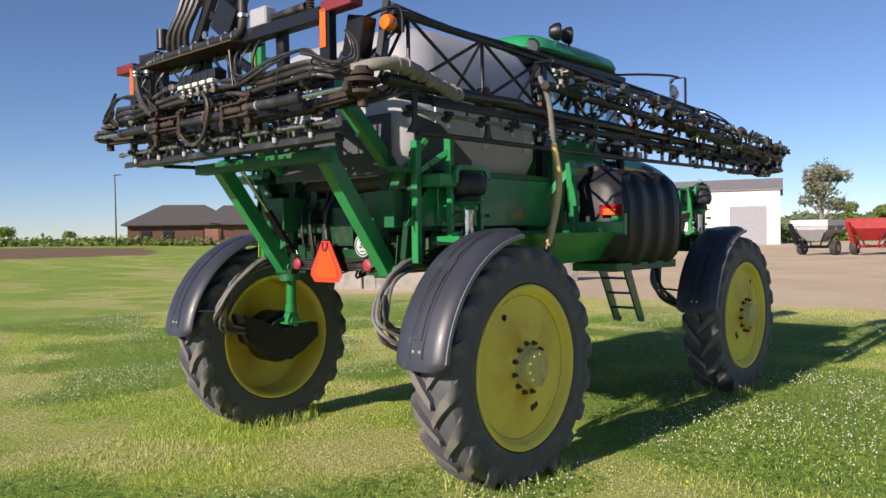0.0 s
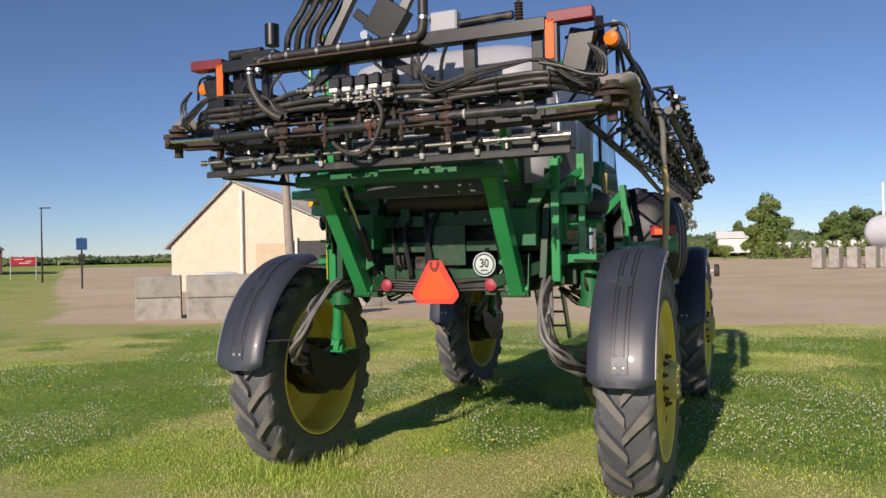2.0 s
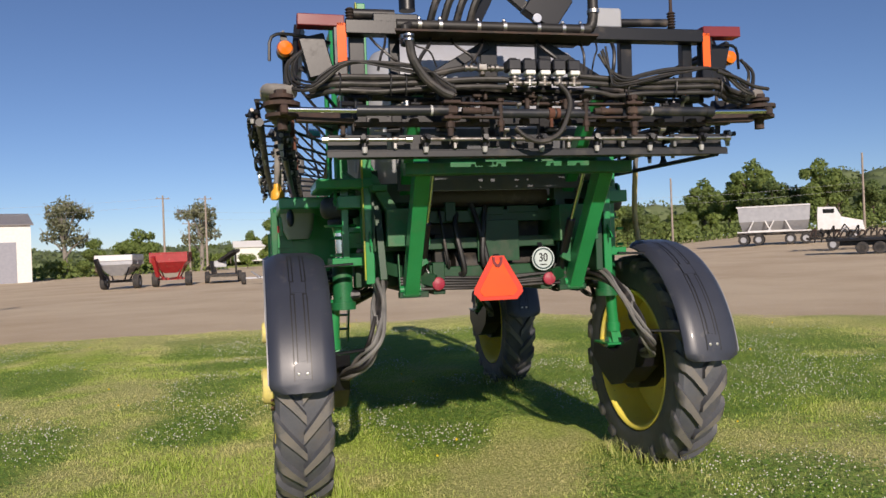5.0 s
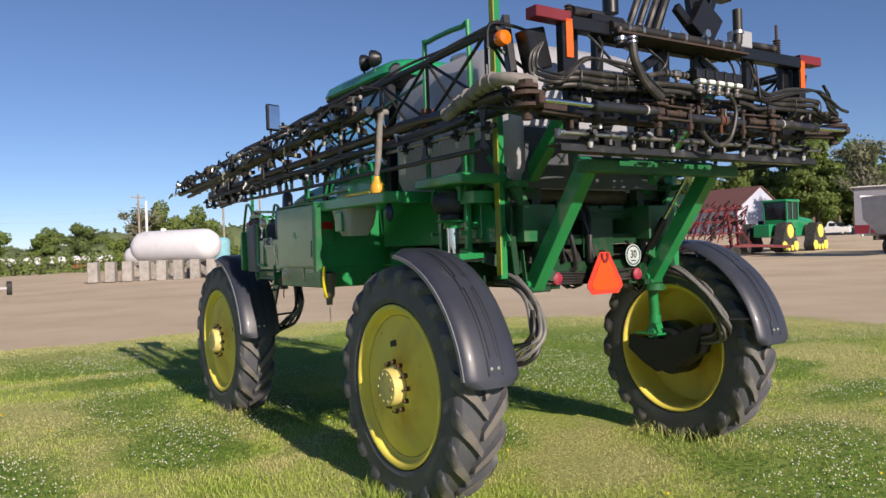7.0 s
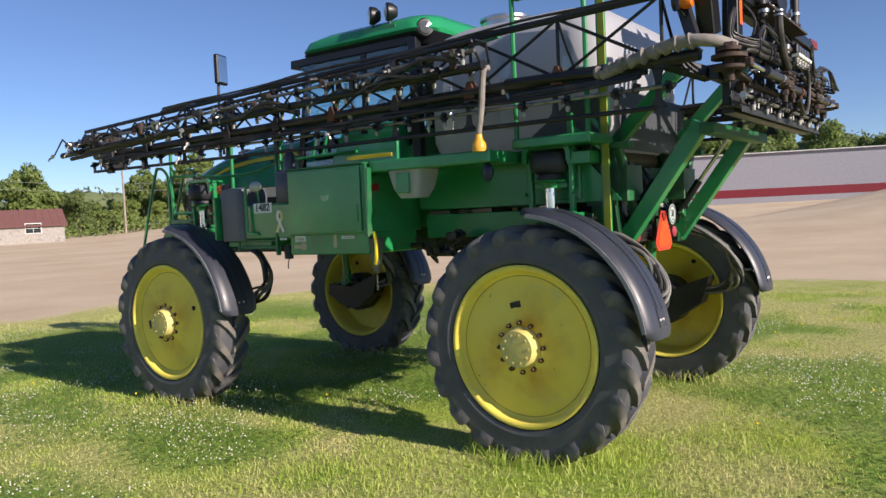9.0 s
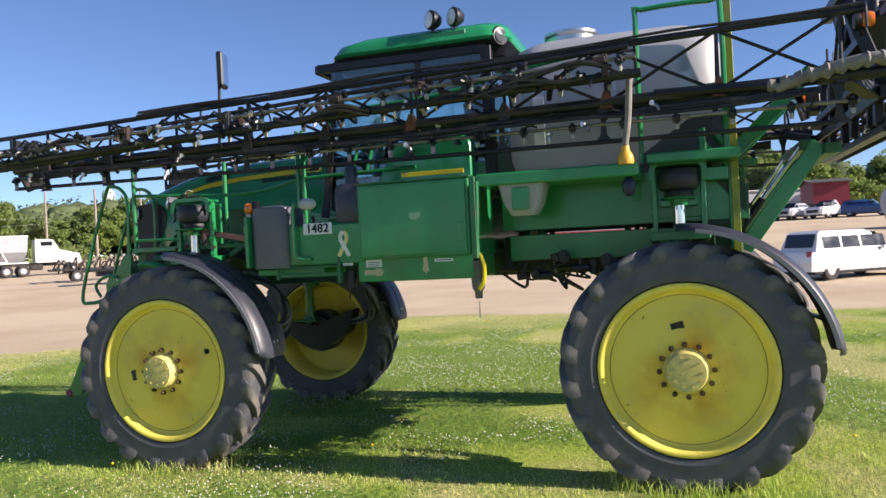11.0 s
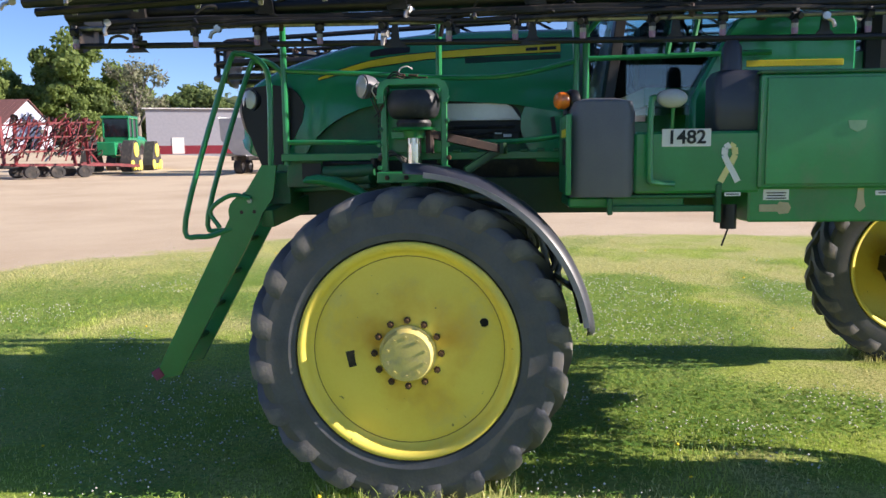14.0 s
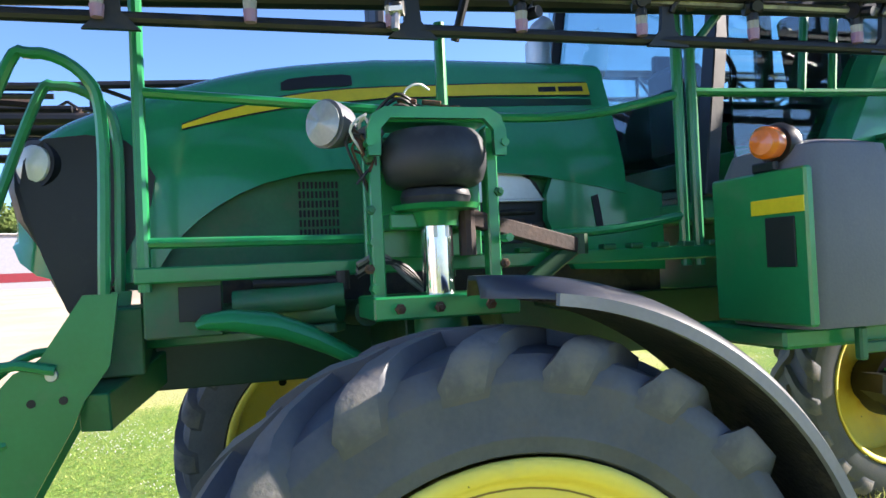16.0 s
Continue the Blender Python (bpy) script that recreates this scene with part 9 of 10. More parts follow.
def utility_pole(x, y, h, r=0.14, lamp=False, arms=True, lean=0.0):
    t = thing("utility_pole", "weathered wooden utility pole", "pole", "utility poles", **spot(x, y, 20))
    g = Geo()
    g.tube([(0, 0, -0.2), (lean * 0.5, 0, h / 2), (lean, 0, h)], [r, r * 0.85, r * 0.7], 12)
    part("pole_shaft", g, wood_pole, t)
    if arms:
        g = Geo()
        g.bar((lean - 1.1, 0, h - 0.5), (lean + 1.1, 0, h - 0.5), 0.10, 0.12)
        for dx in (-0.9, 0.9):
            g.cyl((lean + dx, 0, h - 0.44), (lean + dx, 0, h - 0.26), 0.05, 8)
        part("crossarm", g, wood_pole, t)
    if lamp:
        g = Geo()
        g.tube([(lean, 0, h - 0.9), (lean + 0.35, -0.1, h - 0.82), (lean + 0.5, -0.15, h - 0.84)], 0.035, 8, 4)
        g.sphere((lean + 0.58, -0.17, h - 0.86), 0.17, 12, (1.2, 0.8, 0.5))
        part("yard_lamp", g, dark_metal, t)


utility_pole(-14.6, 19.3, 8.1, 0.19, lamp=True, arms=False, lean=-0.35)
for px, py, ph in ((-16.8, 124, 12.5), (-10.4, 125, 12.3), (-13.5, 130, 8.6), (30, 105, 9.6), (19.5, 110, 11.0), (38, 112, 11.0), (86, 92, 11.5), (95, 82, 11.0), (64, 109, 11.0), (76, 74, 10.0)):
    utility_pole(px, py, ph, 0.19, arms=px < 40)
for k, (x0, y0, x1, y1, h) in enumerate(((-80, 120, -16.8, 124, 11.4), (-16.8, 124, 30, 105, 9.4), (30, 105, 86, 92, 9.2), (-80, 119, -16.8, 124, 10.2), (-16.8, 124, 30, 105, 8.3), (30, 105, 86, 92, 8.2))):
    t = thing("overhead_wire", "thin overhead line between poles", "cable", "overhead lines")
    g = Geo()
    g.tube([(x0 + (x1 - x0) * i / 10, y0 + (y1 - y0) * i / 10, h + 0.4 - 1.2 * math.sin(math.pi * i / 10)) for i in range(11)], 0.012, 5)
    part("wire", g, metal_sheet, t)


def lorry(x, y, turn, rear, axles, scale):
    """A white lorry with a grey hopper body that ends at rear."""
    t = thing("hopper_truck", "white lorry with grey fertiliser hopper body", "truck", **spot(x, y, turn))
    t.scale = (scale, scale, scale)
    g = Geo()
    loft(g, [[(rear + 0.3, -0.5, 1.15), (1.2, -0.5, 1.15), (1.2, 0.5, 1.15), (rear + 0.3, 0.5, 1.15)],
             [(rear + 0.1, -1.2, 2.0), (1.4, -1.2, 2.0), (1.4, 1.2, 2.0), (rear + 0.1, 1.2, 2.0)], [(rear, -1.22, 3.25), (1.5, -1.22, 3.25), (1.5, 1.22, 3.25), (rear, 1.22, 3.25)]])
    part("hopper", g, metal_sheet, t, angle=15)
    g = Geo()
    for s in (-1, 1):
        for xx in ((rear + 1.7, -0.9) if rear < -4 else (-0.9,)):
            for d in (-0.9, 0.9):
                g.bar((xx + d * 0.5, s * 1.22, 2.05), (xx + d, s * 1.15, 1.15), 0.08, 0.10)
            g.bar((xx - 0.9, s * 1.2, 1.2), (xx + 0.9, s * 1.2, 1.2), 0.08, 0.08)
        g.bar((rear - 0.1, s * 1.2, 1.12), (1.5, s * 1.2, 1.12), 0.10, 0.10)
        g.bar((rear - 0.1, s * 1.24, 3.27), (1.5, s * 1.24, 3.27), 0.10, 0.12)
    part("hopper_frame", g, paint_white, t)
    g = Geo()
    for s in (-1, 1):
        g.bar((rear - 0.1, s * 0.45, 0.95), (5.2, s * 0.45, 0.95), 0.15, 0.25)
    g.box((2.0, -1.0, 0.75), (1.0, 0.4, 0.5), None, 0.1)
    part("truck_frame", g, dark_metal, t)
    g = Geo()
    loft(g, [[(2.0, -1.05, 1.1), (3.8, -1.05, 1.1), (3.8, 1.05, 1.1), (2.0, 1.05, 1.1)], [(2.0, -1.05, 2.2), (3.75, -1.05, 2.2), (3.75, 1.05, 2.2), (2.0, 1.05, 2.2)], [(2.05, -0.95, 3.0), (3.35, -0.95, 2.95), (3.35, 0.95, 2.95), (2.05, 0.95, 3.0)]])
    loft(g, [[(3.7, -0.75, 0.9), (5.5, -0.7, 0.9), (5.5, 0.7, 0.9), (3.7, 0.75, 0.9)], [(3.7, -0.75, 2.15), (5.35, -0.65, 1.75), (5.35, 0.65, 1.75), (3.7, 0.75, 2.15)]])
    for s in (-1, 1):
        g.box((4.7, s * 0.95, 1.15), (1.3, 0.45, 0.35), (0, 0, 0), 0.12)
    part("cab", g, paint_white, t, angle=25)
    g = Geo()
    for s in (-1, 1):
        g.box((2.85, s * 1.0, 2.55), (0.85, 0.06, 0.50), (s * -7, 0, 0), 0.03)
    g.box((3.62, 0, 2.6), (0.05, 1.6, 0.55), (0, -28, 0), 0.02)
    pieces("cab_window", g, dark_glass, t)
    for xx in axles:
        wheel_pair(t, xx, 1.0, 0.46, 0.45)
    wheel_pair(t, 4.7, 1.0, 0.46, 0.32)


lorry(51.3, 63.0, -38, -4.2, (-3.8, -2.6, -0.1, 1.1), 1.2)
lorry(49.9, 21.1, -4, -2.4, (-0.1, 1.1), 1.2)


def flatbed():
    t = thing("flatbed_trailer", "dark flatbed trailer parked on gravel", "trailer", **spot(40.2, 39.0, -41))
    t.scale = (1.07, 1.07, 1.07)
    g = Geo()
    g.box((0, 0, 0.95), (6.6, 2.3, 0.18), None, 0.02)
    g.bar((3.2, 0, 0.85), (5.6, 0, 0.75), 0.3, 0.2)
    g.box((-1.0, 0, 0.7), (3.0, 1.0, 0.3))
    part("deck", g, black_steel, t)
    for xx in (-1.2, -0.2, 0.8):
        wheel_pair(t, xx, 0.95, 0.40, 0.30, rim=dark_metal)
    t = thing("implement_frame", "dark low implement frame parked on gravel", "machine", **spot(43.6, 46.0, -41))
    t.scale = (1.2, 1.2, 1.3)
    r = random.Random(31)
    g = Geo()
    for y in (-0.9, 0.0, 0.9):
        g.bar((-2.6, y, 0.75), (2.4, y, 0.75), 0.12, 0.14)
    for x in (-2.2, -0.8, 0.7, 2.1):
        g.bar((x, -1.1, 0.82), (x, 1.1, 0.82), 0.12, 0.12)
        g.bar((x, 0.1, 0.8), (x + 0.5, 0.1, r.uniform(1.3, 2.0)), 0.09, 0.09)
        g.bar((x + 0.5, 0.1, r.uniform(1.3, 1.7)), (x + 1.1, 0.2, 0.8), 0.07, 0.07)
    part("frame", g, dark_metal, t)
    for k in range(14):
        g = Geo()
        x, y = -2.4 + 0.36 * k, r.uniform(-1.0, 1.0)
        g.tube([(x, y, 0.8), (x + 0.2, y, 1.15), (x + 0.4, y, r.uniform(0.9, 1.5)), (x + 0.3, y, 0.5)], 0.05, 6, 3)
        part("tine", g, dark_metal if k % 4 else rust, t)
    wheel_pair(t, -1.0, 0.9, 0.36, 0.28)


flatbed()


def tillage_implement():
    """A folded red field cultivator: many thin bars, shanks and discs."""
    t = thing("folded_cultivator", "folded red field cultivator with discs and shanks", "implement", **spot(46.3, 34.0, -42))
    t.scale = (1.36, 1.60, 1.16)
    r = random.Random(8)
    g = Geo()
    for s in (-1, 1):
        g.bar((-2.4, s * 0.7, 0.8), (3.2, s * 0.2, 0.7), 0.14, 0.16)
        g.bar((-2.2, s * 0.8, 0.8), (-2.2, s * 1.0, 3.6), 0.14, 0.14)
        g.bar((1.2, s * 0.8, 0.8), (1.0, s * 1.0, 3.5), 0.14, 0.14)
        for z in (1.5, 2.3, 3.1):
            g.bar((-2.4, s * 1.1, z), (1.4, s * 1.1, z + 0.15), 0.08, 0.09)
        for k in range(4):
            g.bar((-2.2 + 1.1 * k, s * 1.0, 1.0), (-1.3 + 1.0 * k, s * 1.0, 3.4), 0.06, 0.06)
            g.bar((-1.6 + 0.9 * k, s * 1.2, 3.5), (-2.3 + 1.0 * k, s * 0.9, 1.2), 0.05, 0.06)
    g.bar((1.2, 0, 0.8), (4.2, 0, 0.6), 0.2, 0.2)
    g.bar((2.2, 0.3, 0.8), (0.8, 0.5, 3.2), 0.1, 0.1)
    part("frame", g, red_far, t)
    for i in range(120):
        g = Geo()
        s = r.choice((-1, 1))
        x, z = r.uniform(-2.6, 1.5), r.uniform(1.2, 3.6)
        y = s * r.uniform(0.9, 1.7)
        g.tube([(x, s * 1.0, z), (x + 0.15, y, z + 0.25), (x + 0.05, y + s * 0.2, z + 0.02), (x - 0.15, y + s * 0.1, z - 0.18)], 0.03, 6, 3)
        part("shank", g, r.choice((red_far, red_far, dark_metal, rust)), t)
    for i in range(14):
        g = Geo()
        c = Vector((r.uniform(-2.6, 1.6), r.choice((-1, 1)) * r.uniform(0.9, 1.5), r.uniform(1.0, 3.5)))
        g.lathe([(0, 0), (0.18, 0.04), (0.20, 0.05), (0.18, 0.06), (0, 0.03)], Matrix.Translation(c) @ Euler((r.uniform(0, 3), r.uniform(0, 3), 0)).to_matrix().to_4x4(), 14)
        part("disc", g, dark_metal if i % 3 else metal_sheet, t)
    for xx in (-1.6, -0.4, 0.9):
        wheel_pair(t, xx, 0.95, 0.36, 0.30, rim=dark_metal)


tillage_implement()


def track_tractor():
    t = thing("tracked_tractor", "green four-track tractor with yellow idlers", "tractor", **spot(54.1, 33.0, 8))
    t.scale = (1.25, 1.25, 1.3)
    g = Geo()
    loft(g, [[(0.4, -0.55, 1.0), (3.4, -0.5, 1.0), (3.4, 0.5, 1.0), (0.4, 0.55, 1.0)], [(0.4, -0.6, 2.0), (3.4, -0.5, 1.85), (3.4, 0.5, 1.85), (0.4, 0.6, 2.0)], [(0.4, -0.45, 2.3), (3.2, -0.38, 2.1), (3.2, 0.38, 2.1), (0.4, 0.45, 2.3)]])
    g.box((-1.9, 0, 1.35), (2.4, 1.1, 0.8), None, 0.06)
    g.box((-0.4, 0, 1.15), (1.2, 0.9, 0.6), None, 0.06)
    g.box((-0.35, 0, 1.75), (1.6, 1.5, 0.6), None, 0.06)
    part("body", g, hood_green, t, angle=25)
    g = Geo()
    g.box((-0.35, 0, 3.22), (1.9, 1.7, 0.16), None, 0.06)
    part("roof", g, hood_green, t)
    g = Geo()
    g.box((-0.35, 0, 2.6), (1.6, 1.5, 1.12), None, 0.05)
    part("cab_glass", g, dark_glass, t)
    g = Geo()
    for sx in (-1.15, -0.4, 0.45):
        for sy in (-0.76, 0.76):
            g.bar((sx, sy, 2.0), (sx, sy, 3.2), 0.09, 0.09)
    pieces("cab_post", g, hood_green, t)
    for xx in (-2.3, 2.1):
        for s in (-1, 1):
            g = Geo()
            outer = [(-1.15, 0.34), (-0.98, 0.10), (-0.75, 0.02), (0.75, 0.02), (0.98, 0.10), (1.15, 0.34), (1.08, 0.58), (0.48, 1.68), (0.22, 1.84), (-0.22, 1.84), (-0.48, 1.68), (-1.08, 0.58)]
            g.plate([(a, b) for a, b in outer], 0.62, Matrix.Translation((xx, s * 1.15, 0)) @ Matrix(((1, 0, 0, 0), (0, 0, 1, 0), (0, 1, 0, 0), (0, 0, 0, 1))))
            tr = part("track", g, tyre_far, t)
            for dx, z, r in ((0, 1.28, 0.42), (-0.78, 0.40, 0.30), (0.78, 0.40, 0.30), (-0.25, 0.28, 0.18), (0.25, 0.28, 0.18)):
                g = Geo()
                g.lathe([(0, 0), (r, 0), (r, 0.05), (r * 0.4, 0.08), (0, 0.08)], facing((xx + dx, s * 1.46, z), (0, s, 0)), 18)
                part("idler", g, yellow, tr)


track_tractor()


def car(label, x, y, turn, paint, long=4.9, high=1.75, pickup=False):
    t = thing("pickup" if pickup else "parked_car", label, "car", **spot(x, y, turn))
    L, H = long / 2, high
    g = Geo()
    def ring(z, a, b, w):
        return [(a, -w, z), (a + 0.15, -w - 0.04, z), (b - 0.2, -w - 0.04, z), (b, -w * 0.85, z), (b, w * 0.85, z), (b - 0.2, w + 0.04, z), (a + 0.15, w + 0.04, z), (a, w, z)]
    loft(g, [ring(0.32, -L, L, 0.86), ring(0.55, -L - 0.03, L + 0.03, 0.92), ring(0.85, -L - 0.02, L, 0.93), ring(1.02, -L + 0.05, L - 0.12, 0.90)])
    body = part("body", g, paint, t, angle=30)
    g = Geo()
    back = -0.2 if pickup else -L + 0.25
    loft(g, [ring(1.0, back, L - 1.15, 0.87), ring(H - 0.12, back + 0.25, L - 1.95, 0.72), ring(H - 0.02, back + 0.45, L - 2.15, 0.62)])
    part("roof", g, paint, t, angle=30)
    for s in (-1, 1):
        for a, b in ((back + 0.30, back + 1.1), (back + 1.18, back + 2.0), (back + 2.08, L - 1.55)):
            if b > a + 0.2:
                g = Geo()
                g.box(((a + b) / 2 + 0.05, s * 0.815, (1.10 + H - 0.24) / 2 + 0.02), (b - a, 0.05, H - 0.24 - 1.10), (s * 14, 0, 0), 0.03)
                part("window", g, dark_glass, t)
    g = Geo()
    g.box((L - 1.50, 0, (1.0 + H) / 2), (0.05, 1.35, 0.75), (0, -48, 0), 0.03)
    g.box((back + 0.12, 0, (1.05 + H) / 2), (0.05, 1.3, 0.5), (0, 20, 0), 0.03)
    part("windscreen", g, dark_glass, t)
    g = Geo()
    g.box((L + 0.0, 0, 0.62), (0.08, 1.3, 0.28), None, 0.03)
    g.box((0, 0, 0.30), (long - 0.3, 1.76, 0.16), None, 0.03)
    part("lower_trim", g, black_plastic, t)
    for s in (-1, 1):
        g = Geo()
        g.box((L - 0.08, s * 0.72, 0.82), (0.20, 0.32, 0.14), None, 0.03)
        part("headlight", g, lens_white, t)
        g = Geo()
        g.box((-L + 0.06, s * 0.78, 0.92), (0.16, 0.22, 0.24), None, 0.03)
        part("tail_light", g, red_reflect, t)
        g = Geo()
        g.box((0.75, s * 1.0, 1.08), (0.12, 0.16, 0.12), None, 0.03)
        part("door_mirror", g, paint, t)
    for xx in (-L + 0.9, L - 0.95):
        wheel_pair(t, xx, 0.80, 0.36, 0.24)
    return t


car("white sport utility car parked on gravel", 24.3, -5.6, -53, paint_white, 5.0, 1.78)
car("white pickup truck parked far off", 92.0, 51.5, -60, paint_white, 5.4, 1.80, True)
car("white pickup parked beyond the road", 71.2, -12.7, 130, paint_white, 4.6, 1.6, True)
car("grey car parked beyond the road", 71.7, -9.4, 150, metal_sheet, 4.4, 1.5)
car("dark blue car parked beyond the road", 70.8, -15.6, -110, sign_blue, 4.4, 1.5)
car("white car parked by the brick office", -103.0, 58.0, 60, paint_white, 4.4, 1.5)


def small_far_things():
    t = thing("silver_tanker", "silver tanker body parked on gravel", "trailer", **spot(51.6, -15.2, -80))
    g = Geo()
    g.lathe([(0, -2.5), (0.8, -2.4), (1.0, -2.2), (1.0, 2.2), (0.8, 2.4), (0, 2.5)], Matrix.Translation((0, 0, 1.7)) @ Matrix.Rotation(radians(90), 4, "Y"), 22)
    part("vessel", g, metal_sheet, t)
    g = Geo()
    g.box((0, 0, 0.75), (4.4, 1.2, 0.3))
    part("frame", g, dark_metal, t)
    wheel_pair(t, -1.2, 0.9, 0.45, 0.3)
    wheel_pair(t, 1.2, 0.9, 0.45, 0.3)
    t = thing("red_banner", "red banner hung between two posts", "banner", at=(-61.2, 45.0, ground_z(-61.2, 45.0)), turn=54)
    g = Geo()
    g.box((0, 0, 1.75), (2.0, 0.05, 0.8), None, 0.01)
    part("cloth", g, banner_red, t)
    g = Geo()
    for x in (-1.05, 1.05):
        g.cyl((x, 0, 0), (x, 0, 2.3), 0.05, 8)
    pieces("post", g, metal_sheet, t)
    g = Geo()
    for k, (w, x) in enumerate(((0.7, -0.4), (0.5, 0.45), (0.9, 0.1))):
        g.box((x, -0.032, 1.95 - 0.18 * k), (w, 0.012, 0.07), None, 0.003)
    part("writing_bars", g, sign_white, t)
    t = thing("pole_sign", "blue roadside sign on a dark post", "sign", at=(-44.9, 36.8, ground_z(-44.9, 36.8)), turn=50)
    t.scale = (0.8, 0.8, 0.8)
    g = Geo()
    g.box((0, 0, 4.2), (0.95, 0.2, 1.1), None, 0.04)
    part("sign_board", g, sign_blue, t)
    g = Geo()
    g.box((0, 0, 2.9), (0.6, 0.2, 0.7), None, 0.03)
    g.cyl((0, 0, -0.1), (0, 0, 4.8), 0.09, 8)
    part("post", g, dark_metal, t)
    for x, y, h in ((-55.7, 42.4, 6.5), (-79.6, 35.8, 8), (-92.5, 19.0, 8)):
        t = thing("street_lamp", "thin grey street lamp far off", "lamp", "street lamps", at=(x, y, ground_z(x, y)), turn=30)
        g = Geo()
        g.tube([(0, 0, 0), (0, 0, h)], [0.09, 0.05], 8)
        g.box((0.3, 0, h), (0.9, 0.2, 0.1), None, 0.03)
        part("mast", g, dark_metal, t)
    t = thing("water_tower", "white water tower far behind the trees", "tower", at=(203.7, 181.4, 2), turn=0)
    g = Geo()
    g.lathe([(0, 19.5), (1.0, 20.0), (1.9, 21.2), (2.1, 22.6), (1.7, 24.2), (0.9, 25.0), (0, 25.3)], Matrix.Identity(4), 20)
    g.cyl((0, 0, 0), (0, 0, 20.5), 0.9, 12)
    part("bowl", g, tank_far, t)
    # red portable machine at the shed door
    t = thing("red_portable_pump", "small red pump by the shed", "machine", at=(-27.2, 40.5, -0.95), turn=-61)
    t.scale = (1.35, 1.35, 1.35)
    g = Geo()
    g.box((0, 0, 1.9), (0.7, 0.6, 0.5), None, 0.1)
    g.box((0, 0, 0.8), (0.9, 0.8, 1.7), None, 0.05)
    part("casing", g, paint_red, t)


small_far_things()

# ---- trees ----
bark = mat("tree_bark", (0.10, 0.075, 0.055), (0.15, 0.12, 0.095), 0.9, bump=0.5, fine=14)
bark_grey = mat("pale_bark", (0.27, 0.24, 0.21), (0.20, 0.18, 0.155), 0.9, bump=0.5, fine=14)
leaf_a = leaf_mat("tree_leaves", [(0.150, 0.215, 0.062), (0.215, 0.290, 0.088), (0.275, 0.350, 0.115)], 0.7, 0.5)
leaf_b = leaf_mat("tree_leaves_bright", [(0.155, 0.225, 0.052), (0.225, 0.305, 0.078), (0.290, 0.360, 0.105)], 0.7, 0.45)
leaf_c = leaf_mat("tree_leaves_dark", [(0.130, 0.188, 0.066), (0.180, 0.248, 0.090), (0.225, 0.292, 0.110)], 0.7, 0.5)
leaf_d = leaf_mat("sparse_grey_leaves", [(0.145, 0.160, 0.085), (0.200, 0.215, 0.125), (0.270, 0.275, 0.175)], 0.6, 0.3)


# distance haze is mixed into these paler leaf colours
leaf_far = leaf_mat("hazy_far_leaves", [(0.150, 0.200, 0.095), (0.195, 0.250, 0.120), (0.240, 0.295, 0.150)], 0.75, 0.45)


def leaf_cloud(r, lobes, count, size):
    """Small tilted leaf sprays scattered through and mostly on the skin of lobes (centre, radii)."""
    w = np.array([a[1] * a[1] for _, a in lobes])
    pick = r.choice(len(lobes), count, p=w / w.sum())
    c = np.array([a for a, _ in lobes])[pick]
    s = np.array([a for _, a in lobes])[pick]
    d = r.normal(size=(count, 3))
    d /= np.linalg.norm(d, axis=1)[:, None]
    rad = r.uniform(0.25, 1.0, count) ** 0.40 * (1 + 0.13 * np.sin(5 * d[:, 0] + 3 * d[:, 2] + 4 * d[:, 1]))
    p = c + d * s * rad[:, None]
    u = r.normal(size=(count, 3))
    u /= np.linalg.norm(u, axis=1)[:, None]
    v = np.cross(u, d + 0.3 * r.normal(size=(count, 3)))
    v /= np.linalg.norm(v, axis=1)[:, None] + 1e-9
    a = size * r.uniform(0.6, 1.3, count)[:, None]
    q = np.stack([p - u * a, p - v * a * 0.6, p + u * a, p + v * a * 0.6], 1)
    f = 4 * np.arange(count)[:, None] + [0, 1, 2, 3]
    return q, f


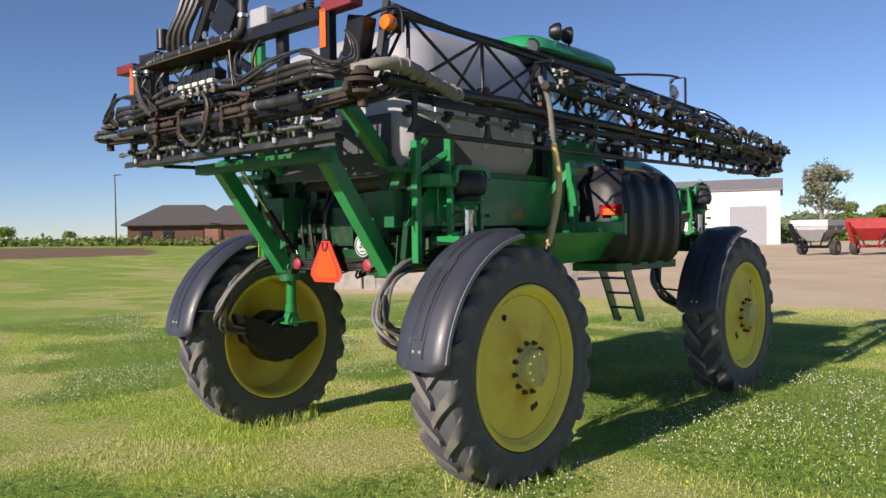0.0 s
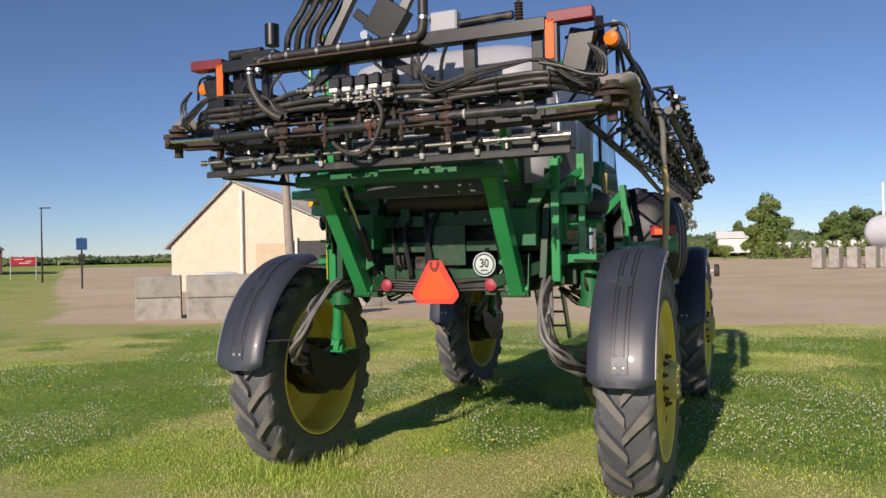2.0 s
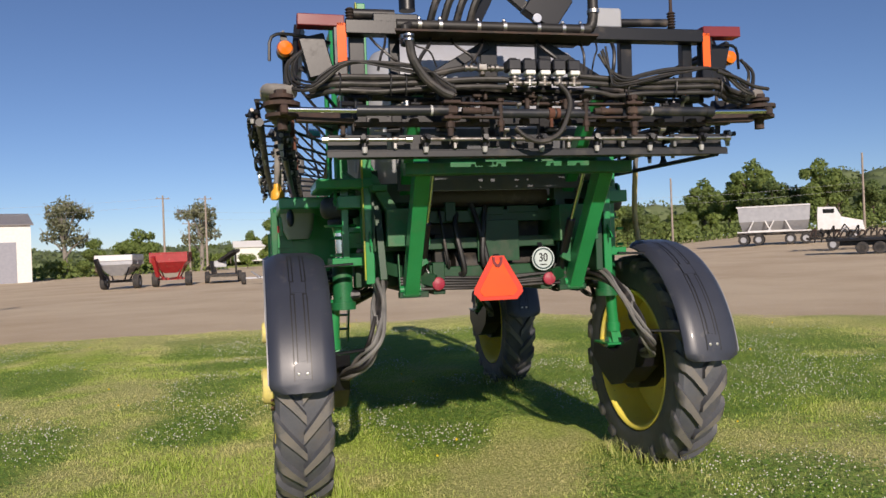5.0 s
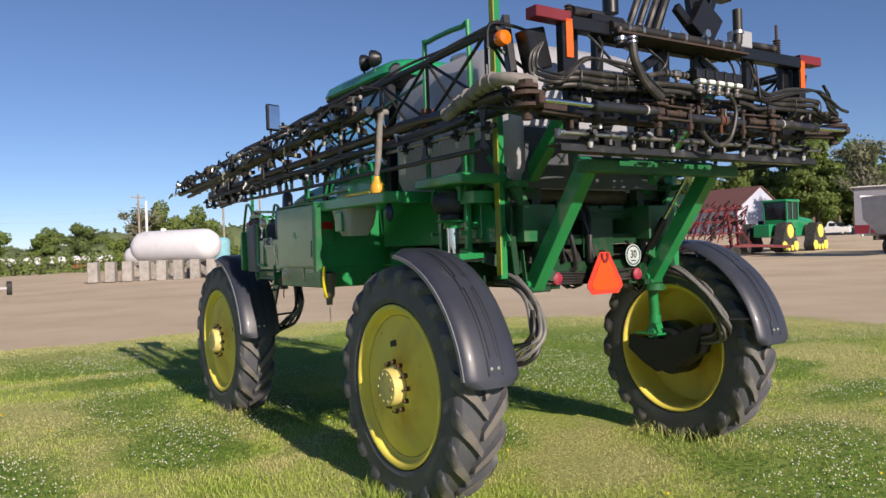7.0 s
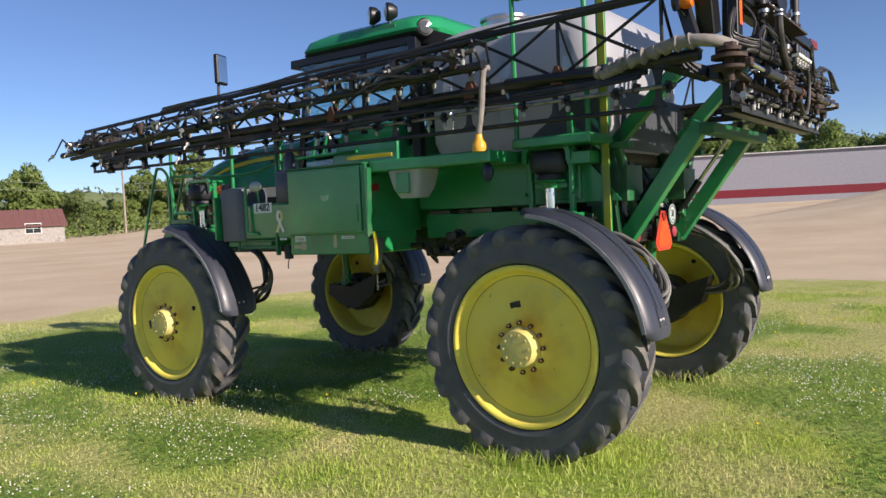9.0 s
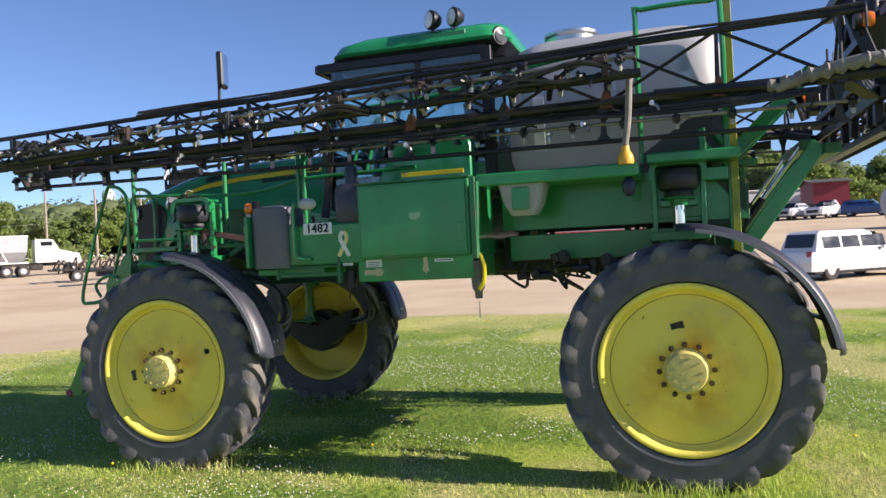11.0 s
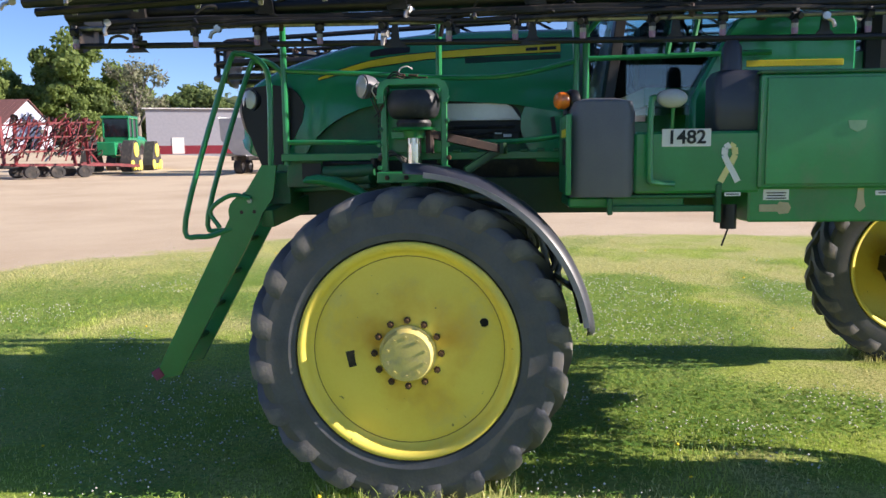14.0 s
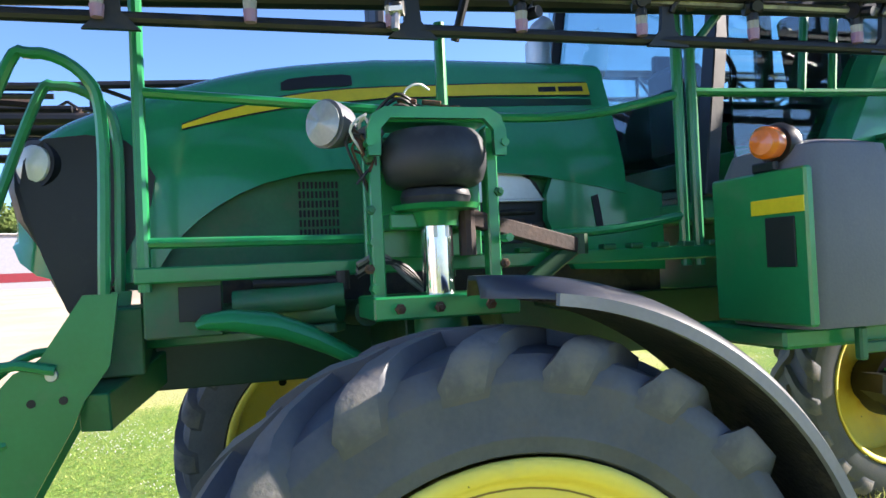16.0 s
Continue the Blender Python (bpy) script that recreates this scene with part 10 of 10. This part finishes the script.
def tree_kind(seed, height, spread, leaves, trunk, count=3800, size=0.30, sparse=False):
    r = np.random.RandomState(seed)
    rr = random.Random(seed)
    t = thing("tree", "leafy broad-leaved tree beyond the gravel lot" if not sparse else "pale sparse-leaved tree beyond the gravel lot", "tree", "trees round the lot")
    g = Geo()
    g.tube([(0, 0, -0.3), (rr.uniform(-0.1, 0.1), 0, height * 0.25), (rr.uniform(-0.3, 0.3), rr.uniform(-0.2, 0.2), height * 0.55), (rr.uniform(-0.4, 0.4), 0, height * 0.85)],
           [0.035 * height, 0.027 * height, 0.017 * height, 0.006 * height], 9)
    lobes = []
    for k in range(9 if not sparse else 13):
        a = 2.4 * k + rr.uniform(-0.4, 0.4)
        z = height * rr.uniform(0.30, 0.86)
        reach = spread * rr.uniform(0.35, 0.75) * (1.15 - 0.6 * abs(z / height - 0.5))
        tip = (reach * math.cos(a), reach * math.sin(a), z)
        g.tube([(0, 0, z * 0.55), (tip[0] * 0.5, tip[1] * 0.5, z * 0.82), tip], [0.012 * height, 0.008 * height, 0.003 * height], 6)
        q = rr.uniform(0.30, 0.48) * spread * (0.62 if sparse else 1)
        lobes.append((tip, (q, q, q * 0.75)))
        if sparse:
            for j in range(5):
                b = a + rr.uniform(-0.8, 0.8)
                g.tube([tip, (tip[0] + 0.25 * spread * math.cos(b), tip[1] + 0.25 * spread * math.sin(b), z + rr.uniform(0.03, 0.13) * height)], [0.003 * height, 0.001 * height], 5)
    lobes.append(((0, 0, height * 0.84), (spread * 0.40, spread * 0.40, height * 0.15)))
    lobes.append(((0, 0, height * 0.55), (spread * 0.5, spread * 0.5, height * 0.2)))
    part("trunk", g, trunk, t)
    q, f = leaf_cloud(r, lobes, count, size)
    crown = new("crown", fast_mesh("crown", q, f, leaves))
    crown.parent = t
    return t


KINDS = [tree_kind(1, 9.0, 3.6, leaf_a, bark), tree_kind(2, 10.5, 3.8, leaf_c, bark), tree_kind(3, 8.0, 3.5, leaf_b, bark), tree_kind(4, 11.0, 3.4, leaf_a, bark, 4400), tree_kind(5, 9.0, 3.4, leaf_d, bark_grey, 3000, 0.17, True),
         tree_kind(6, 3.4, 2.2, leaf_b, bark, 1500, 0.18)]
first = [(-22.9, 139.7, 0, 0.90), (93.6, 123.9, 0, 0.95), (0.6, 158.7, 0, 0.85), (150.6, 131.0, 0, 1.35), (-11.9, 134.3, 0, 1.40), (21.5, 131.7, 0, 0.80)]
for t, (x, y, a, s) in zip(KINDS, first):
    t.matrix_basis = pose(x, y, ground_z(x, y), 0, 0, a) @ Matrix.Scale(s, 4)
rng = random.Random(77)
# near trees named one by one: kind, x, y, scale
PLANTED = [(2, -25.2, 143.6, 1.22), (0, -29.3, 135.6, 0.97), (3, 2.5, 160.0, 1.09), (5, -4.2, 134.3, 1.22), (5, -9.2, 130.2, 1.34), (5, 2.8, 139.7, 1.34), (1, 17.4, 150.5, 1.03), (2, 24.1, 147.9, 0.97), (3, 32.1, 150.5, 1.03), (4, 26.9, 145.2, 1.22), (5, -34.6, 131.4, 1.34), (4, -34.9, 139.5, 1.52), (0, -45.2, 144.9, 0.85), (5, 40.2, 135.8, 1.46), (3, 36.1, 139.8, 0.92), (5, 50.9, 121.0, 1.22), (4, 123.0, 63.2, 1.22), (1, 127.0, 28.2, 1.59), (0, 132.4, 18.6, 1.65), (3, 124.4, 40.2, 1.09), (1, 131.1, 55.1, 1.40), (2, 135.2, 9.2, 1.46), (1, 144.6, -12.3, 1.16), (3, 141.8, -21.9, 1.09), (0, 147.2, -2.9, 1.22), (1, 146.3, 136.5, 1.45), (0, 156.4, 122.3, 1.40), (3, 160.7, 110.4, 1.35), (1, 104.9, 119.7, 1.34), (0, 152.4, 88.7, 1.60), (5, -170.6, 68.9, 1.09), (5, -162.7, 52.7, 1.22), (2, -199.9, 52.5, 0.60), (5, -157.3, 39.2, 0.97), (5, -173.4, 87.8, 0.97), (0, 112.5, -32.7, 0.97), (2, 120.5, -21.9, 0.97), (1, 128.6, -40.7, 1.09), (5, 101.8, -23.3, 1.22)]
for k, x, y, s in PLANTED:
    copy_thing(KINDS[k], pose(x, y, ground_z(x, y), 0, 0, rng.uniform(0, 360)) @ Matrix.Scale(s * (0.80 if y > 117 else 0.95) * rng.uniform(0.9, 1.1), 4))
# the wooded rise behind the far side of the lot
for i in range(116):
    az = radians(-6 + 118 * (i + rng.uniform(0.1, 0.9)) / 116)
    if az < radians(22):
        d, s = rng.uniform(182, 215), rng.uniform(0.42, 0.64)
    elif az < radians(56):
        d, s = rng.uniform(150, 195), rng.uniform(0.66, 1.0)
    else:
        d, s = rng.uniform(145, 195), rng.uniform(0.85, 1.25)
    if radians(46) < az < radians(64):
        d, s = max(d, 182), s * 1.35
    x, y = d * math.sin(az), d * math.cos(az)
    copy_thing(KINDS[rng.choice((0, 1, 1, 2, 3, 3))], pose(x, y, ground_z(x, y) + 0.02 * max(0, d - 146), 0, 0, rng.uniform(0, 360)) @ Matrix.Scale(s, 4))


def far_woods():
    r = np.random.RandomState(3)
    lobes = []
    for i in range(260):
        az = radians(-52 + 172 * i / 260)
        wood = 1.45 if az > radians(40) else 0.95 if az > radians(24) else 0.95 if az > radians(10) else (0.60 if az > radians(-24) else 0.20)
        d = r.uniform(200, 245)
        for _ in range(2):
            h = wood * r.uniform(6.5, 10.5)
            lobes.append(((d * math.sin(az) + r.uniform(-6, 6), d * math.cos(az) + r.uniform(-6, 6), ground_z(d * math.sin(az), d * math.cos(az)) + h * 0.55), (7.2, 7.2, h * 0.6)))
    core = Geo()
    for c, a in lobes:
        core.sphere(c, 1.0, 10, tuple(0.80 * v for v in a))
    heart = new("woods_shade", core.mesh("woods_shade", leaf_far))
    tagged(heart, "dark inner mass of the distant woods", "woods", kind="stuff")
    q, f = leaf_cloud(r, [(c, tuple(0.88 * v for v in a)) for c, a in lobes], 190000, 0.66)
    tagged(new("far_woods", fast_mesh("far_woods", q, f, leaf_far)), "dense dark green woods along the horizon", "woods", kind="stuff")
    lobes = []
    for i in range(110):
        az = radians(-100 + 44 * i / 110)
        d = 92 + r.uniform(-2, 2)
        x, y = d * math.sin(az), d * math.cos(az)
        lobes.append(((x, y, ground_z(x, y) + 0.4), (1.3, 1.3, r.uniform(0.45, 0.9))))
    for i in range(150):
        az = radians(-20 + 130 * i / 150)
        d = 138 + r.uniform(-6, 8)
        x, y = d * math.sin(az), d * math.cos(az)
        if (-9 < x < 1.0 and y > 115) or radians(46) < az < radians(63):
            continue
        lobes.append(((x, y, ground_z(x, y) + 0.8), (3.4, 3.4, r.uniform(1.3, 3.4))))
    q, f = leaf_cloud(r, lobes, 26000, 0.33)
    tagged(new("hedge_shrubs", fast_mesh("hedge_shrubs", q, f, leaf_a)), "low green shrubs and rough hedge round the lot", "shrubs", kind="stuff")


far_woods()
